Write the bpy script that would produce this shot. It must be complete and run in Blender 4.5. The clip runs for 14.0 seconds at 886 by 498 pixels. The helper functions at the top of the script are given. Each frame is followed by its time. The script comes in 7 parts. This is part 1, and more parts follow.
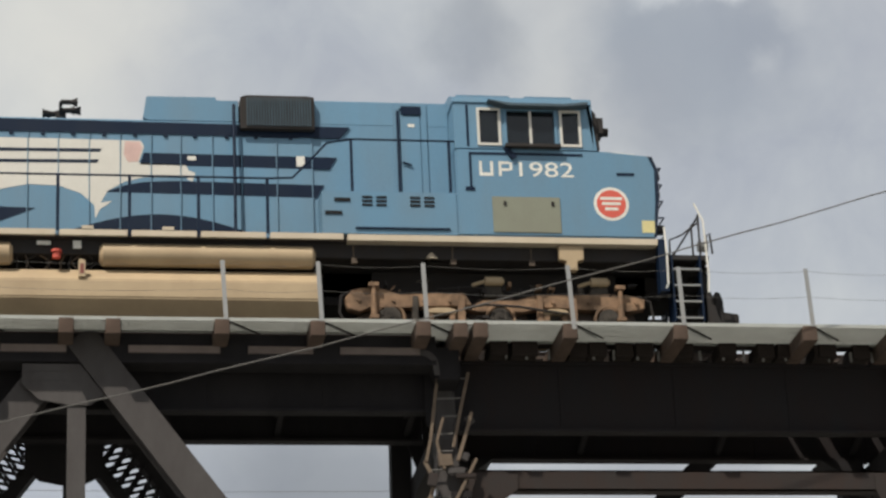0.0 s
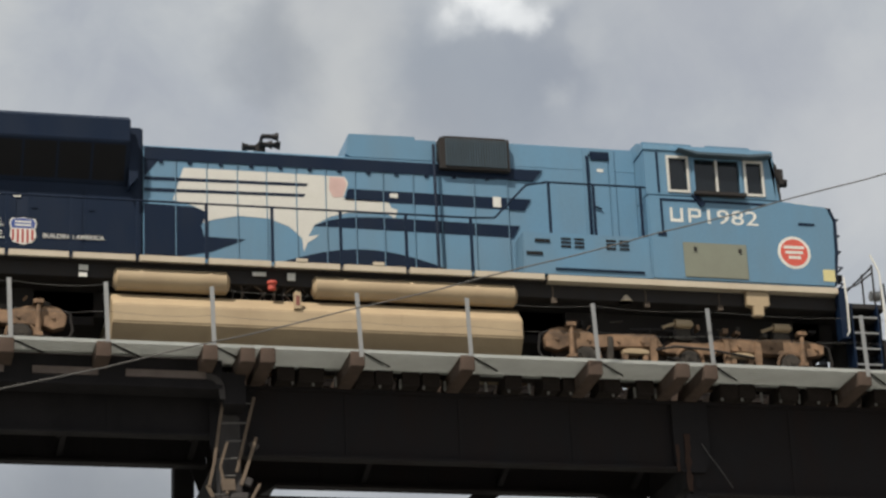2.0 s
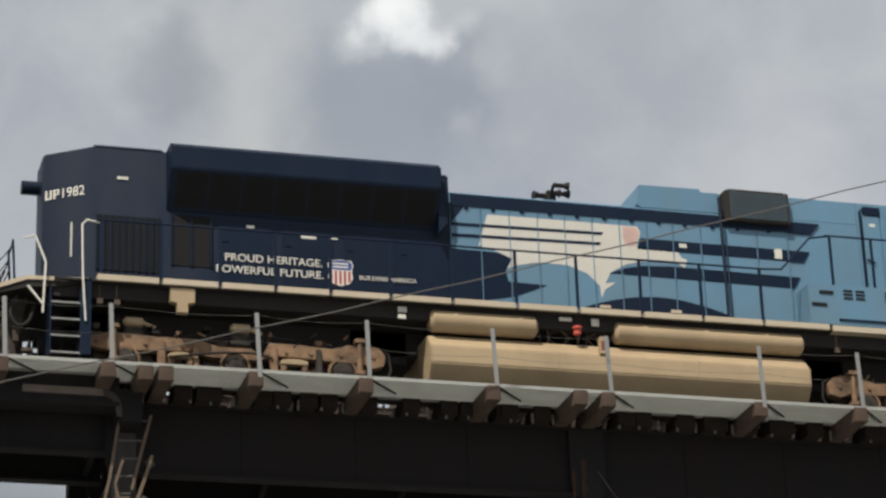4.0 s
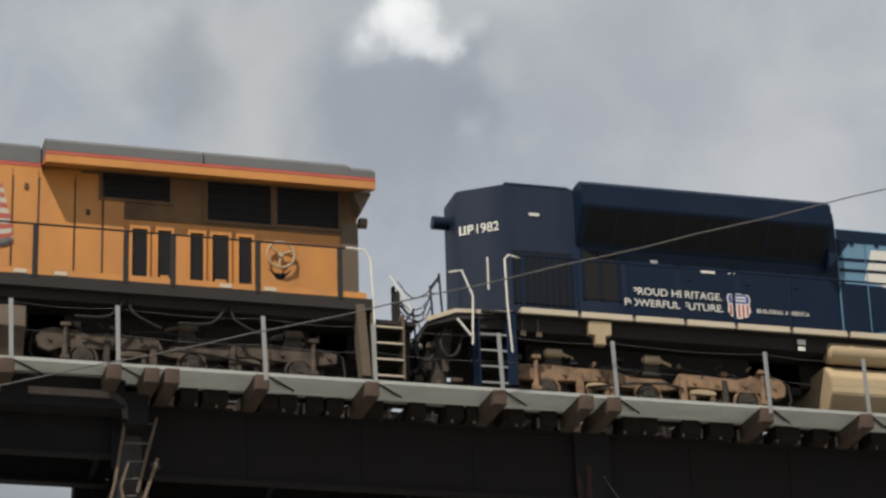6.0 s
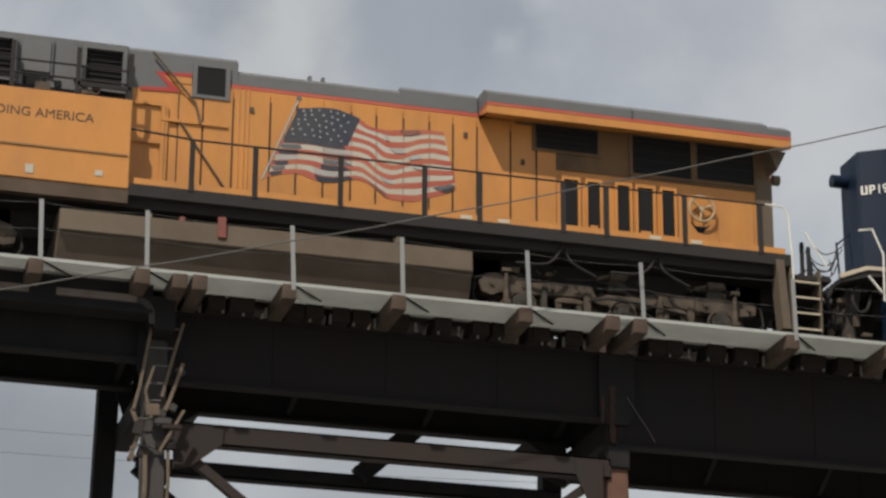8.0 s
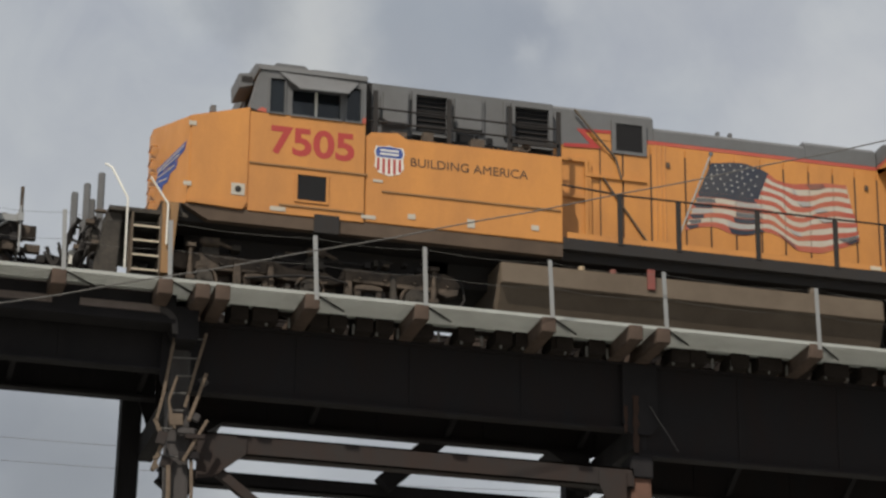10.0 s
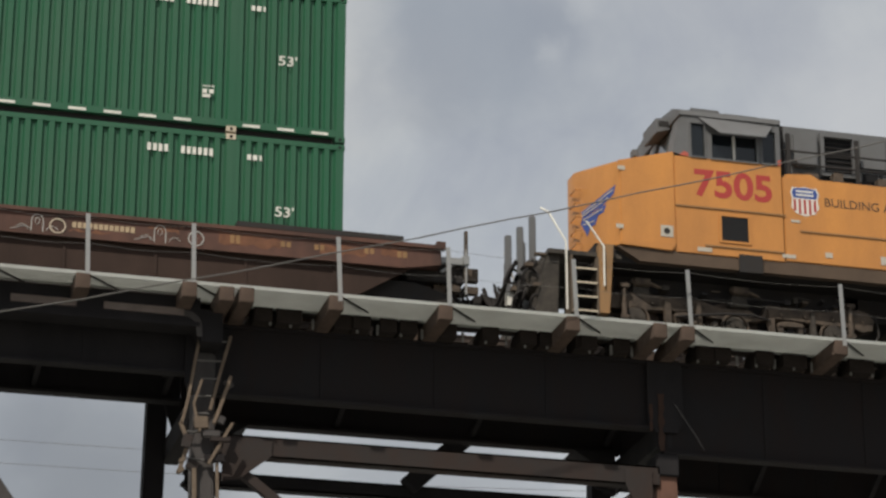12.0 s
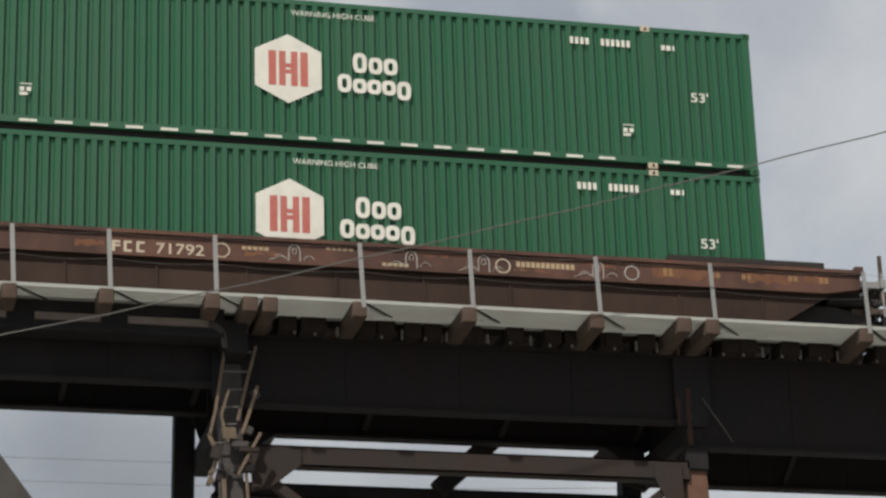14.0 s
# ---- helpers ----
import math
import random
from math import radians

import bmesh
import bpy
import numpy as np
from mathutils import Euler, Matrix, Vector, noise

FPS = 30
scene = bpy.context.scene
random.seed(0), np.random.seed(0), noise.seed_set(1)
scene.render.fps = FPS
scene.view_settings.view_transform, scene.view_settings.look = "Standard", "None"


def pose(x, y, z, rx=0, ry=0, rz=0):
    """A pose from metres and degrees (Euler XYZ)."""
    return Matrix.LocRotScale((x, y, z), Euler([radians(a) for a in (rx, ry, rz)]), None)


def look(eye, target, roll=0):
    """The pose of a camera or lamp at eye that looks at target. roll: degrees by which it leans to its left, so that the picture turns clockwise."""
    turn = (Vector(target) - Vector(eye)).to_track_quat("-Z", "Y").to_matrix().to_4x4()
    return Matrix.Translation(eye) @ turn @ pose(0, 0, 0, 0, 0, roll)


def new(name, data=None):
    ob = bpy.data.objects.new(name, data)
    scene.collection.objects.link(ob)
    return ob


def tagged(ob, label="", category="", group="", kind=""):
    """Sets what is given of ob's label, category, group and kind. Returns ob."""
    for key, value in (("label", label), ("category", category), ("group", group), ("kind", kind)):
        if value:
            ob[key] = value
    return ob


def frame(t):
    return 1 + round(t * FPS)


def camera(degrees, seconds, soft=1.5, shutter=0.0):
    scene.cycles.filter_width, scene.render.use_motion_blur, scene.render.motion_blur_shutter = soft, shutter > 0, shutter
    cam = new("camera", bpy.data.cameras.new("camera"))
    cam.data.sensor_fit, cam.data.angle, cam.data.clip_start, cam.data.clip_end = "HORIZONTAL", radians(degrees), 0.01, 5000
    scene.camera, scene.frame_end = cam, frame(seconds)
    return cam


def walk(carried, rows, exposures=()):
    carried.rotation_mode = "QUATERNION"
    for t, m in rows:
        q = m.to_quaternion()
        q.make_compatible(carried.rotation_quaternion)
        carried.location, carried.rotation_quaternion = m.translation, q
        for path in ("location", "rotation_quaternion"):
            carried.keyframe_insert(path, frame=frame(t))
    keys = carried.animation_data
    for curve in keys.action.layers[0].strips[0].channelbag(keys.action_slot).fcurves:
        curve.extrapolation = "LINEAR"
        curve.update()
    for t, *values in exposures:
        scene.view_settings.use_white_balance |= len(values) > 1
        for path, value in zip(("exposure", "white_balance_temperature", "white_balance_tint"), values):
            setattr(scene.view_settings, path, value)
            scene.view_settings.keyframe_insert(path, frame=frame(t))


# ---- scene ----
# ---------- camera ----------
cam = camera(18.54, 14.0, soft=2.6)
EYE = Vector((0.0, 0.0, 1.6))
# seconds, heading to the right of +y, tilt up, lean (degrees)
AIM = [(0, 9.502, 21.459, -2.603), (0.5, 10.912, 21.079, -2.524), (1, 11.388, 21.626, -2.927), (1.5, 12.864, 21.870,
       -3.005), (2, 14.287, 21.830, -2.618), (4.5, 16.651, 22.261, -2.139), (5, 16.443, 22.269, -1.792), (5.5,
       16.360, 22.308, -1.630), (6, 16.404, 22.316, -1.820), (6.5, 16.376, 22.202, -2.073), (7, 16.241, 21.854,
       -1.863), (7.5, 15.851, 21.667, -1.252), (8, 15.697, 20.538, 0.397), (8.5, 15.443, 20.827, 0.301), (9, 15.621,
       20.855, 0.377), (11.5, 14.334, 20.543, 0.712), (12, 14.655, 20.742, 0.079), (12.5, 14.671, 20.981, -1.615),
       (13, 14.353, 20.722, -1.206), (13.5, 13.740, 20.406, -0.988), (14, 14.172, 20.806, -1.865)]


def heading(yaw, tilt):
    a, b = radians(yaw), radians(tilt)
    return Vector((math.sin(a) * math.cos(b), math.cos(a) * math.cos(b), math.sin(b)))


walk(cam, [(t, look(EYE, EYE + heading(y, p) * 10, r)) for t, y, p, r in AIM],
     exposures=[(0.0, 0.14), (0.5, 0.04), (1.5, 0.03), (2.0, 0.07), (4.5, 0.03), (8.0, 0.02), (13.0, 0.0), (14.0, 0.1)])

# the train's way along the track: seconds, metres
RUN = [(0, -0.017), (0.5, 1.843), (1, 3.684), (1.5, 5.530), (2, 7.383), (4.5, 16.692), (5, 18.563), (5.5, 20.553), (6,
       22.422), (6.5, 24.275), (7, 26.141), (7.5, 28.000), (8, 29.870), (8.5, 31.745), (9, 33.613), (11.5, 43.007), (12,
       44.885), (12.5, 46.764), (13, 48.646), (13.5, 50.527), (14, 52.413)]
YC = 45.08      # track centre line
RAIL = 17.33    # top of rail

# ---------- sky and sun ----------
SUN = Vector((-0.54, -0.62, 1.08)).normalized()
world = bpy.data.worlds.new("sky")
scene.world = world
world.use_nodes = True


class Nodes:
    """Short hand for node trees."""

    def __init__(self, tree):
        self.t = tree
        self.t.nodes.clear()


    def link(self, a, b):
        self.t.links.new(a, b)

    def math(self, op, a, b=None, c=None, clamp=False):
        m = self.t.nodes.new("ShaderNodeMath")
        m.operation, m.use_clamp = op, clamp
        for i, v in enumerate((a, b, c)):
            if v is None:
                continue
            if isinstance(v, (int, float)):
                m.inputs[i].default_value = v
            else:
                self.link(v, m.inputs[i])
        return m.outputs[0]

    def ramp(self, fac, stops):
        r = self.t.nodes.new("ShaderNodeValToRGB")
        e = r.color_ramp.elements
        while len(e) < len(stops):
            e.new(0.5)
        for i, (pos, col) in enumerate(stops):
            e[i].position = pos
            e[i].color = (*col, 1) if isinstance(col, tuple) else (col, col, col, 1)
        self.link(fac, r.inputs[0])
        return r.outputs[0]

    def mix(self, fac, a, b, blend="MIX"):
        m = self.t.nodes.new("ShaderNodeMix")
        m.data_type, m.blend_type = "RGBA", blend
        for sock, v in ((m.inputs[0], fac), (m.inputs[6], a), (m.inputs[7], b)):
            if isinstance(v, (int, float)):
                sock.default_value = v
            elif isinstance(v, tuple):
                sock.default_value = (*v, 1)
            else:
                self.link(v, sock)
        return m.outputs[2]

    def noise(self, vec, scale, detail=4.0, rough=0.55, distort=0.0):
        m = self.t.nodes.new("ShaderNodeTexNoise")
        m.inputs["Scale"].default_value, m.inputs["Detail"].default_value = scale, detail
        m.inputs["Roughness"].default_value, m.inputs["Distortion"].default_value = rough, distort
        if vec is not None:
            self.link(vec, m.inputs["Vector"])
        return m.outputs[0]


def make_sky():
    k = Nodes(world.node_tree)
    out, bg = k.t.nodes.new("ShaderNodeOutputWorld"), k.t.nodes.new("ShaderNodeBackground")
    sky = k.t.nodes.new("ShaderNodeTexSky")
    sky.sky_type, sky.sun_disc = "NISHITA", False
    sky.sun_elevation, sky.sun_rotation = math.asin(SUN.z), math.atan2(SUN.x, SUN.y)
    co = k.t.nodes.new("ShaderNodeTexCoord").outputs["Generated"]
    big = k.noise(co, 7.0, 6.0, 0.55, 0.4)
    small = k.noise(co, 24.0, 6.0, 0.6, 0.5)
    # broken cloud deck: bright thin cloud, grey undersides
    wob = k.t.nodes.new("ShaderNodeVectorMath")
    wob.operation = "MULTIPLY_ADD"
    nz = k.t.nodes.new("ShaderNodeTexNoise")
    nz.inputs["Scale"].default_value, nz.inputs["Detail"].default_value = 34.0, 8.0
    k.link(co, nz.inputs["Vector"])
    k.link(nz.outputs["Color"], wob.inputs[0])
    wob.inputs[1].default_value = (0.042, 0.042, 0.042)
    shift = k.t.nodes.new("ShaderNodeVectorMath")
    shift.operation = "ADD"
    k.link(co, wob.inputs[2])
    k.link(wob.outputs[0], shift.inputs[0])
    shift.inputs[1].default_value = (-0.021, -0.021, -0.021)

    def puff(yaw, tilt, size):
        d = k.t.nodes.new("ShaderNodeVectorMath")
        d.operation = "DISTANCE"
        k.link(shift.outputs[0], d.inputs[0])
        d.inputs[1].default_value = heading(yaw, tilt)
        m = k.t.nodes.new("ShaderNodeMapRange")
        m.interpolation_type = "SMOOTHERSTEP"
        k.link(d.outputs["Value"], m.inputs[0])
        for i, v in enumerate((0.0, radians(size), 1.0, 0.0)):
            m.inputs[1 + i].default_value = v
        return m.outputs[0]

    cloud = k.ramp(k.math("ADD", k.math("MULTIPLY", big, 0.6), k.math("MULTIPLY", small, 0.4)),
                   [(0.30, (0.36, 0.385, 0.44)), (0.47, (0.45, 0.475, 0.505)), (0.62, (0.54, 0.56, 0.565)), (0.85, (0.68, 0.69, 0.68))])
    base = k.mix(0.93, sky_scaled(k, sky), cloud)
    for yaw, tilt, size, amount, col in PUFFS:
        base = k.mix(k.math("MULTIPLY", puff(yaw, tilt, size), amount), base, col)
    k.link(base, bg.inputs[0])
    bg.inputs[1].default_value = 1.0
    k.link(bg.outputs[0], out.inputs[0])


def sky_scaled(k, sky):
    return k.mix(1.0, sky.outputs[0], (0.1, 0.1, 0.1), "MULTIPLY")


# clouds that stand over the bridge: heading, tilt, size, weight, colour
PUFFS = [(7.0, 15.6, 6.0, 0.85, (0.235, 0.255, 0.285)), (14.5, 15.8, 5.0, 0.7, (0.34, 0.36, 0.385)),
         (6.5, 22.0, 5.0, 0.4, (0.47, 0.49, 0.51)), (1.0, 26.3, 4.5, 0.7, (0.68, 0.67, 0.62)), (12.3, 24.3, 2.4, 0.5, (0.52, 0.525, 0.52)),
         (12.3, 26.6, 2.2, 0.5, (0.50, 0.51, 0.515)), (21.0, 26.3, 4.0, 0.5, (0.37, 0.39, 0.44)), (24.5, 23.3, 4.0, 0.6, (0.58, 0.59, 0.60)),
         (10.4, 26.15, 1.7, 0.5, (0.25, 0.275, 0.315)), (10.8, 25.4, 1.3, 0.2, (0.3, 0.32, 0.355)),
         (17.2, 25.2, 3.0, 0.6, (0.31, 0.34, 0.395)), (14.2, 25.8, 2.3, 0.6, (0.28, 0.315, 0.37)), (15.5, 25.1, 3.0, 0.65, (0.29, 0.325, 0.38)),
         (14.3, 24.2, 2.0, 0.55, (0.32, 0.345, 0.39)), (17.1, 25.5, 1.6, 0.5, (0.29, 0.32, 0.375)), (15.0, 26.75, 1.1, 0.6, (0.60, 0.625, 0.645)),
         (15.75, 26.95, 1.05, 1.0, (0.82, 0.84, 0.85)), (15.45, 27.35, 1.1, 1.0, (0.9, 0.91, 0.9)), (16.35, 26.65, 0.8, 0.85, (0.76, 0.78, 0.79)),
         (17.2, 27.0, 0.7, 0.5, (0.6, 0.62, 0.63)), (17.2, 24.85, 0.8, 0.32, (0.58, 0.60, 0.61)), (18.1, 26.05, 0.8, 0.3, (0.55, 0.57, 0.58))]
make_sky()
lamp = bpy.data.lights.new("sun", "SUN")
lamp.energy, lamp.angle, lamp.color = 4.6, radians(0.9), (1.0, 0.93, 0.82)
sun = new("sun", lamp)
sun.matrix_world = look(SUN * 80, (0, 0, 0))

# ---------- materials ----------


def material(name, colour, rough=0.5, metal=0.0, dirt=(0.12, 0.1, 0.08), amount=0.35, scale=1.5, grain=30.0, bump=0.15,
             streak=1.0, spec=0.5):
    """Weathered surface: colour mottled by broad grime and fine grain, with relief. streak > 1 stretches grime downwards."""
    m = bpy.data.materials.new(name)
    m.use_nodes = True
    k = Nodes(m.node_tree)
    out = k.t.nodes.new("ShaderNodeOutputMaterial")
    b = k.t.nodes.new("ShaderNodeBsdfPrincipled")
    geo = k.t.nodes.new("ShaderNodeTexCoord").outputs["Object"]
    mp = k.t.nodes.new("ShaderNodeMapping")
    mp.inputs["Scale"].default_value = (1, 1, 1 / streak)
    k.link(geo, mp.inputs[0])
    broad = k.ramp(k.noise(mp.outputs[0], scale, 6.0, 0.62), [(0.38, 0.0), (0.72, 1.0)])
    fine = k.noise(geo, grain, 5.0, 0.6)
    rnd = k.t.nodes.new("ShaderNodeObjectInfo").outputs["Random"]
    tone = k.mix(k.math("MULTIPLY", rnd, 0.18), colour, tuple(c * 0.55 for c in colour))
    tone = k.mix(k.math("MULTIPLY", broad, amount), tone, dirt)
    tone = k.mix(k.math("MULTIPLY", k.math("SUBTRACT", fine, 0.3, clamp=True), 0.5), tone, tuple(c * 0.55 for c in colour))
    k.link(tone, b.inputs["Base Color"])
    k.link(k.math("ADD", k.math("MULTIPLY", broad, 0.18), rough, clamp=True), b.inputs["Roughness"])
    b.inputs["Metallic"].default_value = metal
    b.inputs["Specular IOR Level"].default_value = spec
    bp = k.t.nodes.new("ShaderNodeBump")
    bp.inputs["Strength"].default_value, bp.inputs["Distance"].default_value = bump, 0.01
    k.link(k.math("ADD", fine, k.math("MULTIPLY", broad, 0.6)), bp.inputs["Height"])
    k.link(bp.outputs[0], b.inputs["Normal"])
    k.link(b.outputs[0], out.inputs[0])
    return m


def glass_material(name, colour):
    m = bpy.data.materials.new(name)
    m.use_nodes = True
    k = Nodes(m.node_tree)
    out = k.t.nodes.new("ShaderNodeOutputMaterial")
    b = k.t.nodes.new("ShaderNodeBsdfPrincipled")
    b.inputs["Base Color"].default_value = (*colour, 1)
    b.inputs["Roughness"].default_value = 0.06
    b.inputs["Transmission Weight"].default_value = 0.35
    k.link(b.outputs[0], out.inputs[0])
    return m


LIGHT_BLUE = material("light_blue_paint", (0.114, 0.232, 0.342), 0.4, dirt=(0.11, 0.155, 0.185), amount=0.45, scale=1.2, streak=3.0)
NAVY = material("navy_paint", (0.0035, 0.0115, 0.031), 0.42, spec=0.2, dirt=(0.008, 0.0145, 0.028), amount=0.4, streak=3.0)
CREAM = material("cream_paint", (0.50, 0.43, 0.33), 0.5, dirt=(0.35, 0.27, 0.18), amount=0.4)
WHITE = material("white_paint", (0.58, 0.56, 0.51), 0.45, dirt=(0.4, 0.38, 0.33), amount=0.3)
YELLOW = material("armour_yellow_paint", (0.54, 0.232, 0.055), 0.42, dirt=(0.29, 0.12, 0.035), amount=0.6, scale=1.1, streak=2.5)
GREY = material("harbour_grey_paint", (0.118, 0.119, 0.122), 0.55, dirt=(0.07, 0.066, 0.062), amount=0.4)
RED = material("red_paint", (0.36, 0.035, 0.028), 0.5, dirt=(0.3, 0.05, 0.04), amount=0.3)
TAN = material("dusty_tan_paint", (0.41, 0.31, 0.19), 0.55, dirt=(0.24, 0.17, 0.105), amount=0.45, scale=1.2)
DUSTY = material("dust_coated_cast_steel", (0.275, 0.168, 0.097), 0.8, dirt=(0.045, 0.032, 0.024), amount=0.95, scale=3.0, bump=0.6)
OILY = material("oil_blackened_cast_steel", (0.088, 0.062, 0.042), 0.75, dirt=(0.016, 0.0135, 0.0115), amount=1.0, scale=3.4, bump=0.6)
DUSTY_GREY = material("grey_dust_coated_steel", (0.10, 0.072, 0.05), 0.8, dirt=(0.022, 0.018, 0.016), amount=0.95, scale=3.5, bump=0.6)
BLACK = material("sooty_black_steel", (0.024, 0.022, 0.022), 0.8, spec=0.3, dirt=(0.038, 0.03, 0.024), amount=0.5, scale=3.0)
DARK = material("dark_opening", (0.0125, 0.0125, 0.0138), 0.8, spec=0.2, dirt=(0.019, 0.018, 0.018), amount=0.4)
STEEL = material("galvanized_steel", (0.28, 0.285, 0.285), 0.5, 0.4, dirt=(0.25, 0.23, 0.2), amount=0.35, scale=6)
TREAD = material("worn_wheel_steel", (0.11, 0.085, 0.07), 0.45, 0.7, dirt=(0.06, 0.04, 0.03), amount=0.5)
# deck shade is put into these two near-black steel tones
BRIDGE = material("shaded_brown_bridge_steel", (0.019, 0.0172, 0.0184), 0.85, spec=0.2, dirt=(0.0125, 0.012, 0.0132), amount=0.75, scale=1.3, bump=0.4, streak=2.0)
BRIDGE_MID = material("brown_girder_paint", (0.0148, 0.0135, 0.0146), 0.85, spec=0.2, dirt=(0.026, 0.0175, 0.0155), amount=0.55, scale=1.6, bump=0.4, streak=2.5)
# paler copy for near members that get more light
BRIDGE_PALE = material("pale_brown_bridge_paint", (0.054, 0.0485, 0.047), 0.8, dirt=(0.033, 0.0275, 0.0265), amount=0.6, scale=1.6, bump=0.35, streak=2.5)
BRIDGE_STRUT = material("dirty_brown_strut_paint", (0.025, 0.02, 0.0185), 0.8, spec=0.3, dirt=(0.04, 0.022, 0.016), amount=0.7, scale=1.8, bump=0.4, streak=2.0)
RUST = material("rusty_bridge_steel", (0.115, 0.054, 0.034), 0.85, dirt=(0.055, 0.033, 0.026), amount=0.65, scale=2.0, bump=0.5)
STAIN = material("dark_rust_stain", (0.05, 0.028, 0.02), 0.85, spec=0.2, dirt=(0.026, 0.018, 0.016), amount=0.8, scale=3.0)
# paled to stand for light on the chord's lower flange
CHORD = material("lit_chord_paint", (0.17, 0.135, 0.12), 0.8, dirt=(0.08, 0.062, 0.055), amount=0.6, scale=2.0, bump=0.3)
# tie timber darkened for the shade under the walkway
TIE_SHADED = material("shaded_tie_timber", (0.027, 0.0205, 0.0175), 0.9, spec=0.2, dirt=(0.016, 0.0135, 0.012), amount=0.6, scale=3.0, bump=0.7)
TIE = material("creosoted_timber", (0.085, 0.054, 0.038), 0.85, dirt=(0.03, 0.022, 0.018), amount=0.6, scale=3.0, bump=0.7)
# pale tone for the slits of light between ties
FLECK = material("pale_light_fleck", (0.15, 0.145, 0.135), 0.6, dirt=(0.09, 0.08, 0.07), amount=0.5, scale=6)
DECKING = material("galvanized_walkway_decking", (0.35, 0.36, 0.342), 0.6, 0.0, dirt=(0.25, 0.25, 0.225), amount=0.5, scale=1.8)
GREEN = material("green_container_paint", (0.0145, 0.091, 0.043), 0.42, dirt=(0.017, 0.062, 0.033), amount=0.4, scale=1.0, streak=2.5)
OXIDE = material("oxide_red_freight_car_paint", (0.105, 0.045, 0.03), 0.8, dirt=(0.03, 0.021, 0.018), amount=0.95, scale=0.9, streak=2.0)
# pale grey set so the unseen ground bounces light upward
GROUND = material("bounce_ground", (0.25, 0.25, 0.23), 0.95, dirt=(0.28, 0.275, 0.25), amount=0.6, scale=0.15, grain=4.0)
LETTER = material("white_lettering", (0.68, 0.66, 0.60), 0.5, dirt=(0.4, 0.4, 0.36), amount=0.4, scale=5)
OLIVE = material("olive_grey_panel", (0.19, 0.20, 0.15), 0.5, amount=0.3)
GLASS = glass_material("tinted_cab_glass", (0.012, 0.016, 0.02))
CABLE = material("weathered_cable", (0.10, 0.095, 0.09), 0.6, amount=0.3)
ROPE = material("frayed_rope_and_timber", (0.15, 0.112, 0.08), 0.9, dirt=(0.075, 0.055, 0.042), amount=0.6, scale=6)
SLATE = material("slate_blue_canvas", (0.048, 0.078, 0.102), 0.7, dirt=(0.05, 0.06, 0.065), amount=0.4, scale=3)
MUD_DARK = material("oily_dark_dust", (0.05, 0.04, 0.03), 0.75, dirt=(0.012, 0.011, 0.01), amount=0.9, scale=5.0, bump=0.6)
FLAG_WHITE = material("weathered_cream_paint", (0.44, 0.405, 0.345), 0.55, dirt=(0.38, 0.29, 0.19), amount=0.55, scale=1.8)
FLAG_RED = material("weathered_red_paint", (0.36, 0.075, 0.048), 0.55, dirt=(0.42, 0.19, 0.09), amount=0.45, scale=1.8)
BLUE_MARK = material("royal_blue_paint", (0.03, 0.07, 0.28), 0.5, amount=0.3)
PINK = material("faded_pink_paint", (0.62, 0.42, 0.38), 0.5, amount=0.3)
FADED_RED = material("sun_faded_red_paint", (0.40, 0.065, 0.045), 0.5, dirt=(0.4, 0.16, 0.08), amount=0.4, scale=2)
NOTICE = material("pale_yellow_notice", (0.6, 0.53, 0.25), 0.5, dirt=(0.4, 0.34, 0.18), amount=0.4, scale=8)
PLUG = material("signal_red", (0.6, 0.09, 0.06), 0.5, amount=0.2)
# grimy brown darkened for the shade below the sill's overhang
OXIDE_SHADED = material("shaded_grimy_car_side", (0.046, 0.027, 0.02), 0.8, spec=0.25, dirt=(0.024, 0.017, 0.0145), amount=0.8, scale=1.2, streak=2.5)
OCHRE = material("dirt_covered_yellow_paint", (0.27, 0.145, 0.055), 0.7, dirt=(0.12, 0.08, 0.045), amount=0.7, scale=1.5, streak=2.5)
BLUE_FLAG = material("faded_navy_paint", (0.024, 0.029, 0.045), 0.5, amount=0.3)
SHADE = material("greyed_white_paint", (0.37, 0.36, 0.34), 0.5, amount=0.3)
SKIRT = material("muddy_brown_skirt_paint", (0.085, 0.054, 0.033), 0.75, dirt=(0.05, 0.034, 0.024), amount=0.8, scale=1.4, bump=0.3)
SLOGAN = material("weathered_dark_brown_lettering", (0.055, 0.033, 0.02), 0.6, dirt=(0.14, 0.07, 0.03), amount=0.5, scale=4)
CAP = material("dull_red_cap", (0.2, 0.05, 0.04), 0.7, dirt=(0.12, 0.07, 0.05), amount=0.6, scale=5)
EMBLEM_RED = material("bleached_red_paint", (0.42, 0.105, 0.085), 0.5, dirt=(0.45, 0.2, 0.16), amount=0.4, scale=3)
# glass lightened to stand for the sky it reflects
SKY_GLASS = glass_material("sky_toned_windshield_glass", (0.13, 0.14, 0.145))
# grimy yellow darkened for the shade under the radiator overhang
YELLOW_SHADED = material("shaded_grimy_yellow_paint", (0.15, 0.082, 0.036), 0.75, dirt=(0.05, 0.036, 0.024), amount=0.85, scale=1.6, streak=2.0)
RUSTY = material("orange_rust_patch", (0.17, 0.07, 0.035), 0.85, dirt=(0.08, 0.04, 0.026), amount=0.8, scale=5.0)
FLAG_DUSK = material("weathered_maroon_paint", (0.17, 0.06, 0.05), 0.55, dirt=(0.28, 0.14, 0.08), amount=0.5, scale=2.5)
MUD = material("dusty_brown_tank_paint", (0.118, 0.088, 0.06), 0.75, dirt=(0.07, 0.05, 0.035), amount=0.7, scale=1.0, bump=0.3)

# ---------- mesh helpers ----------


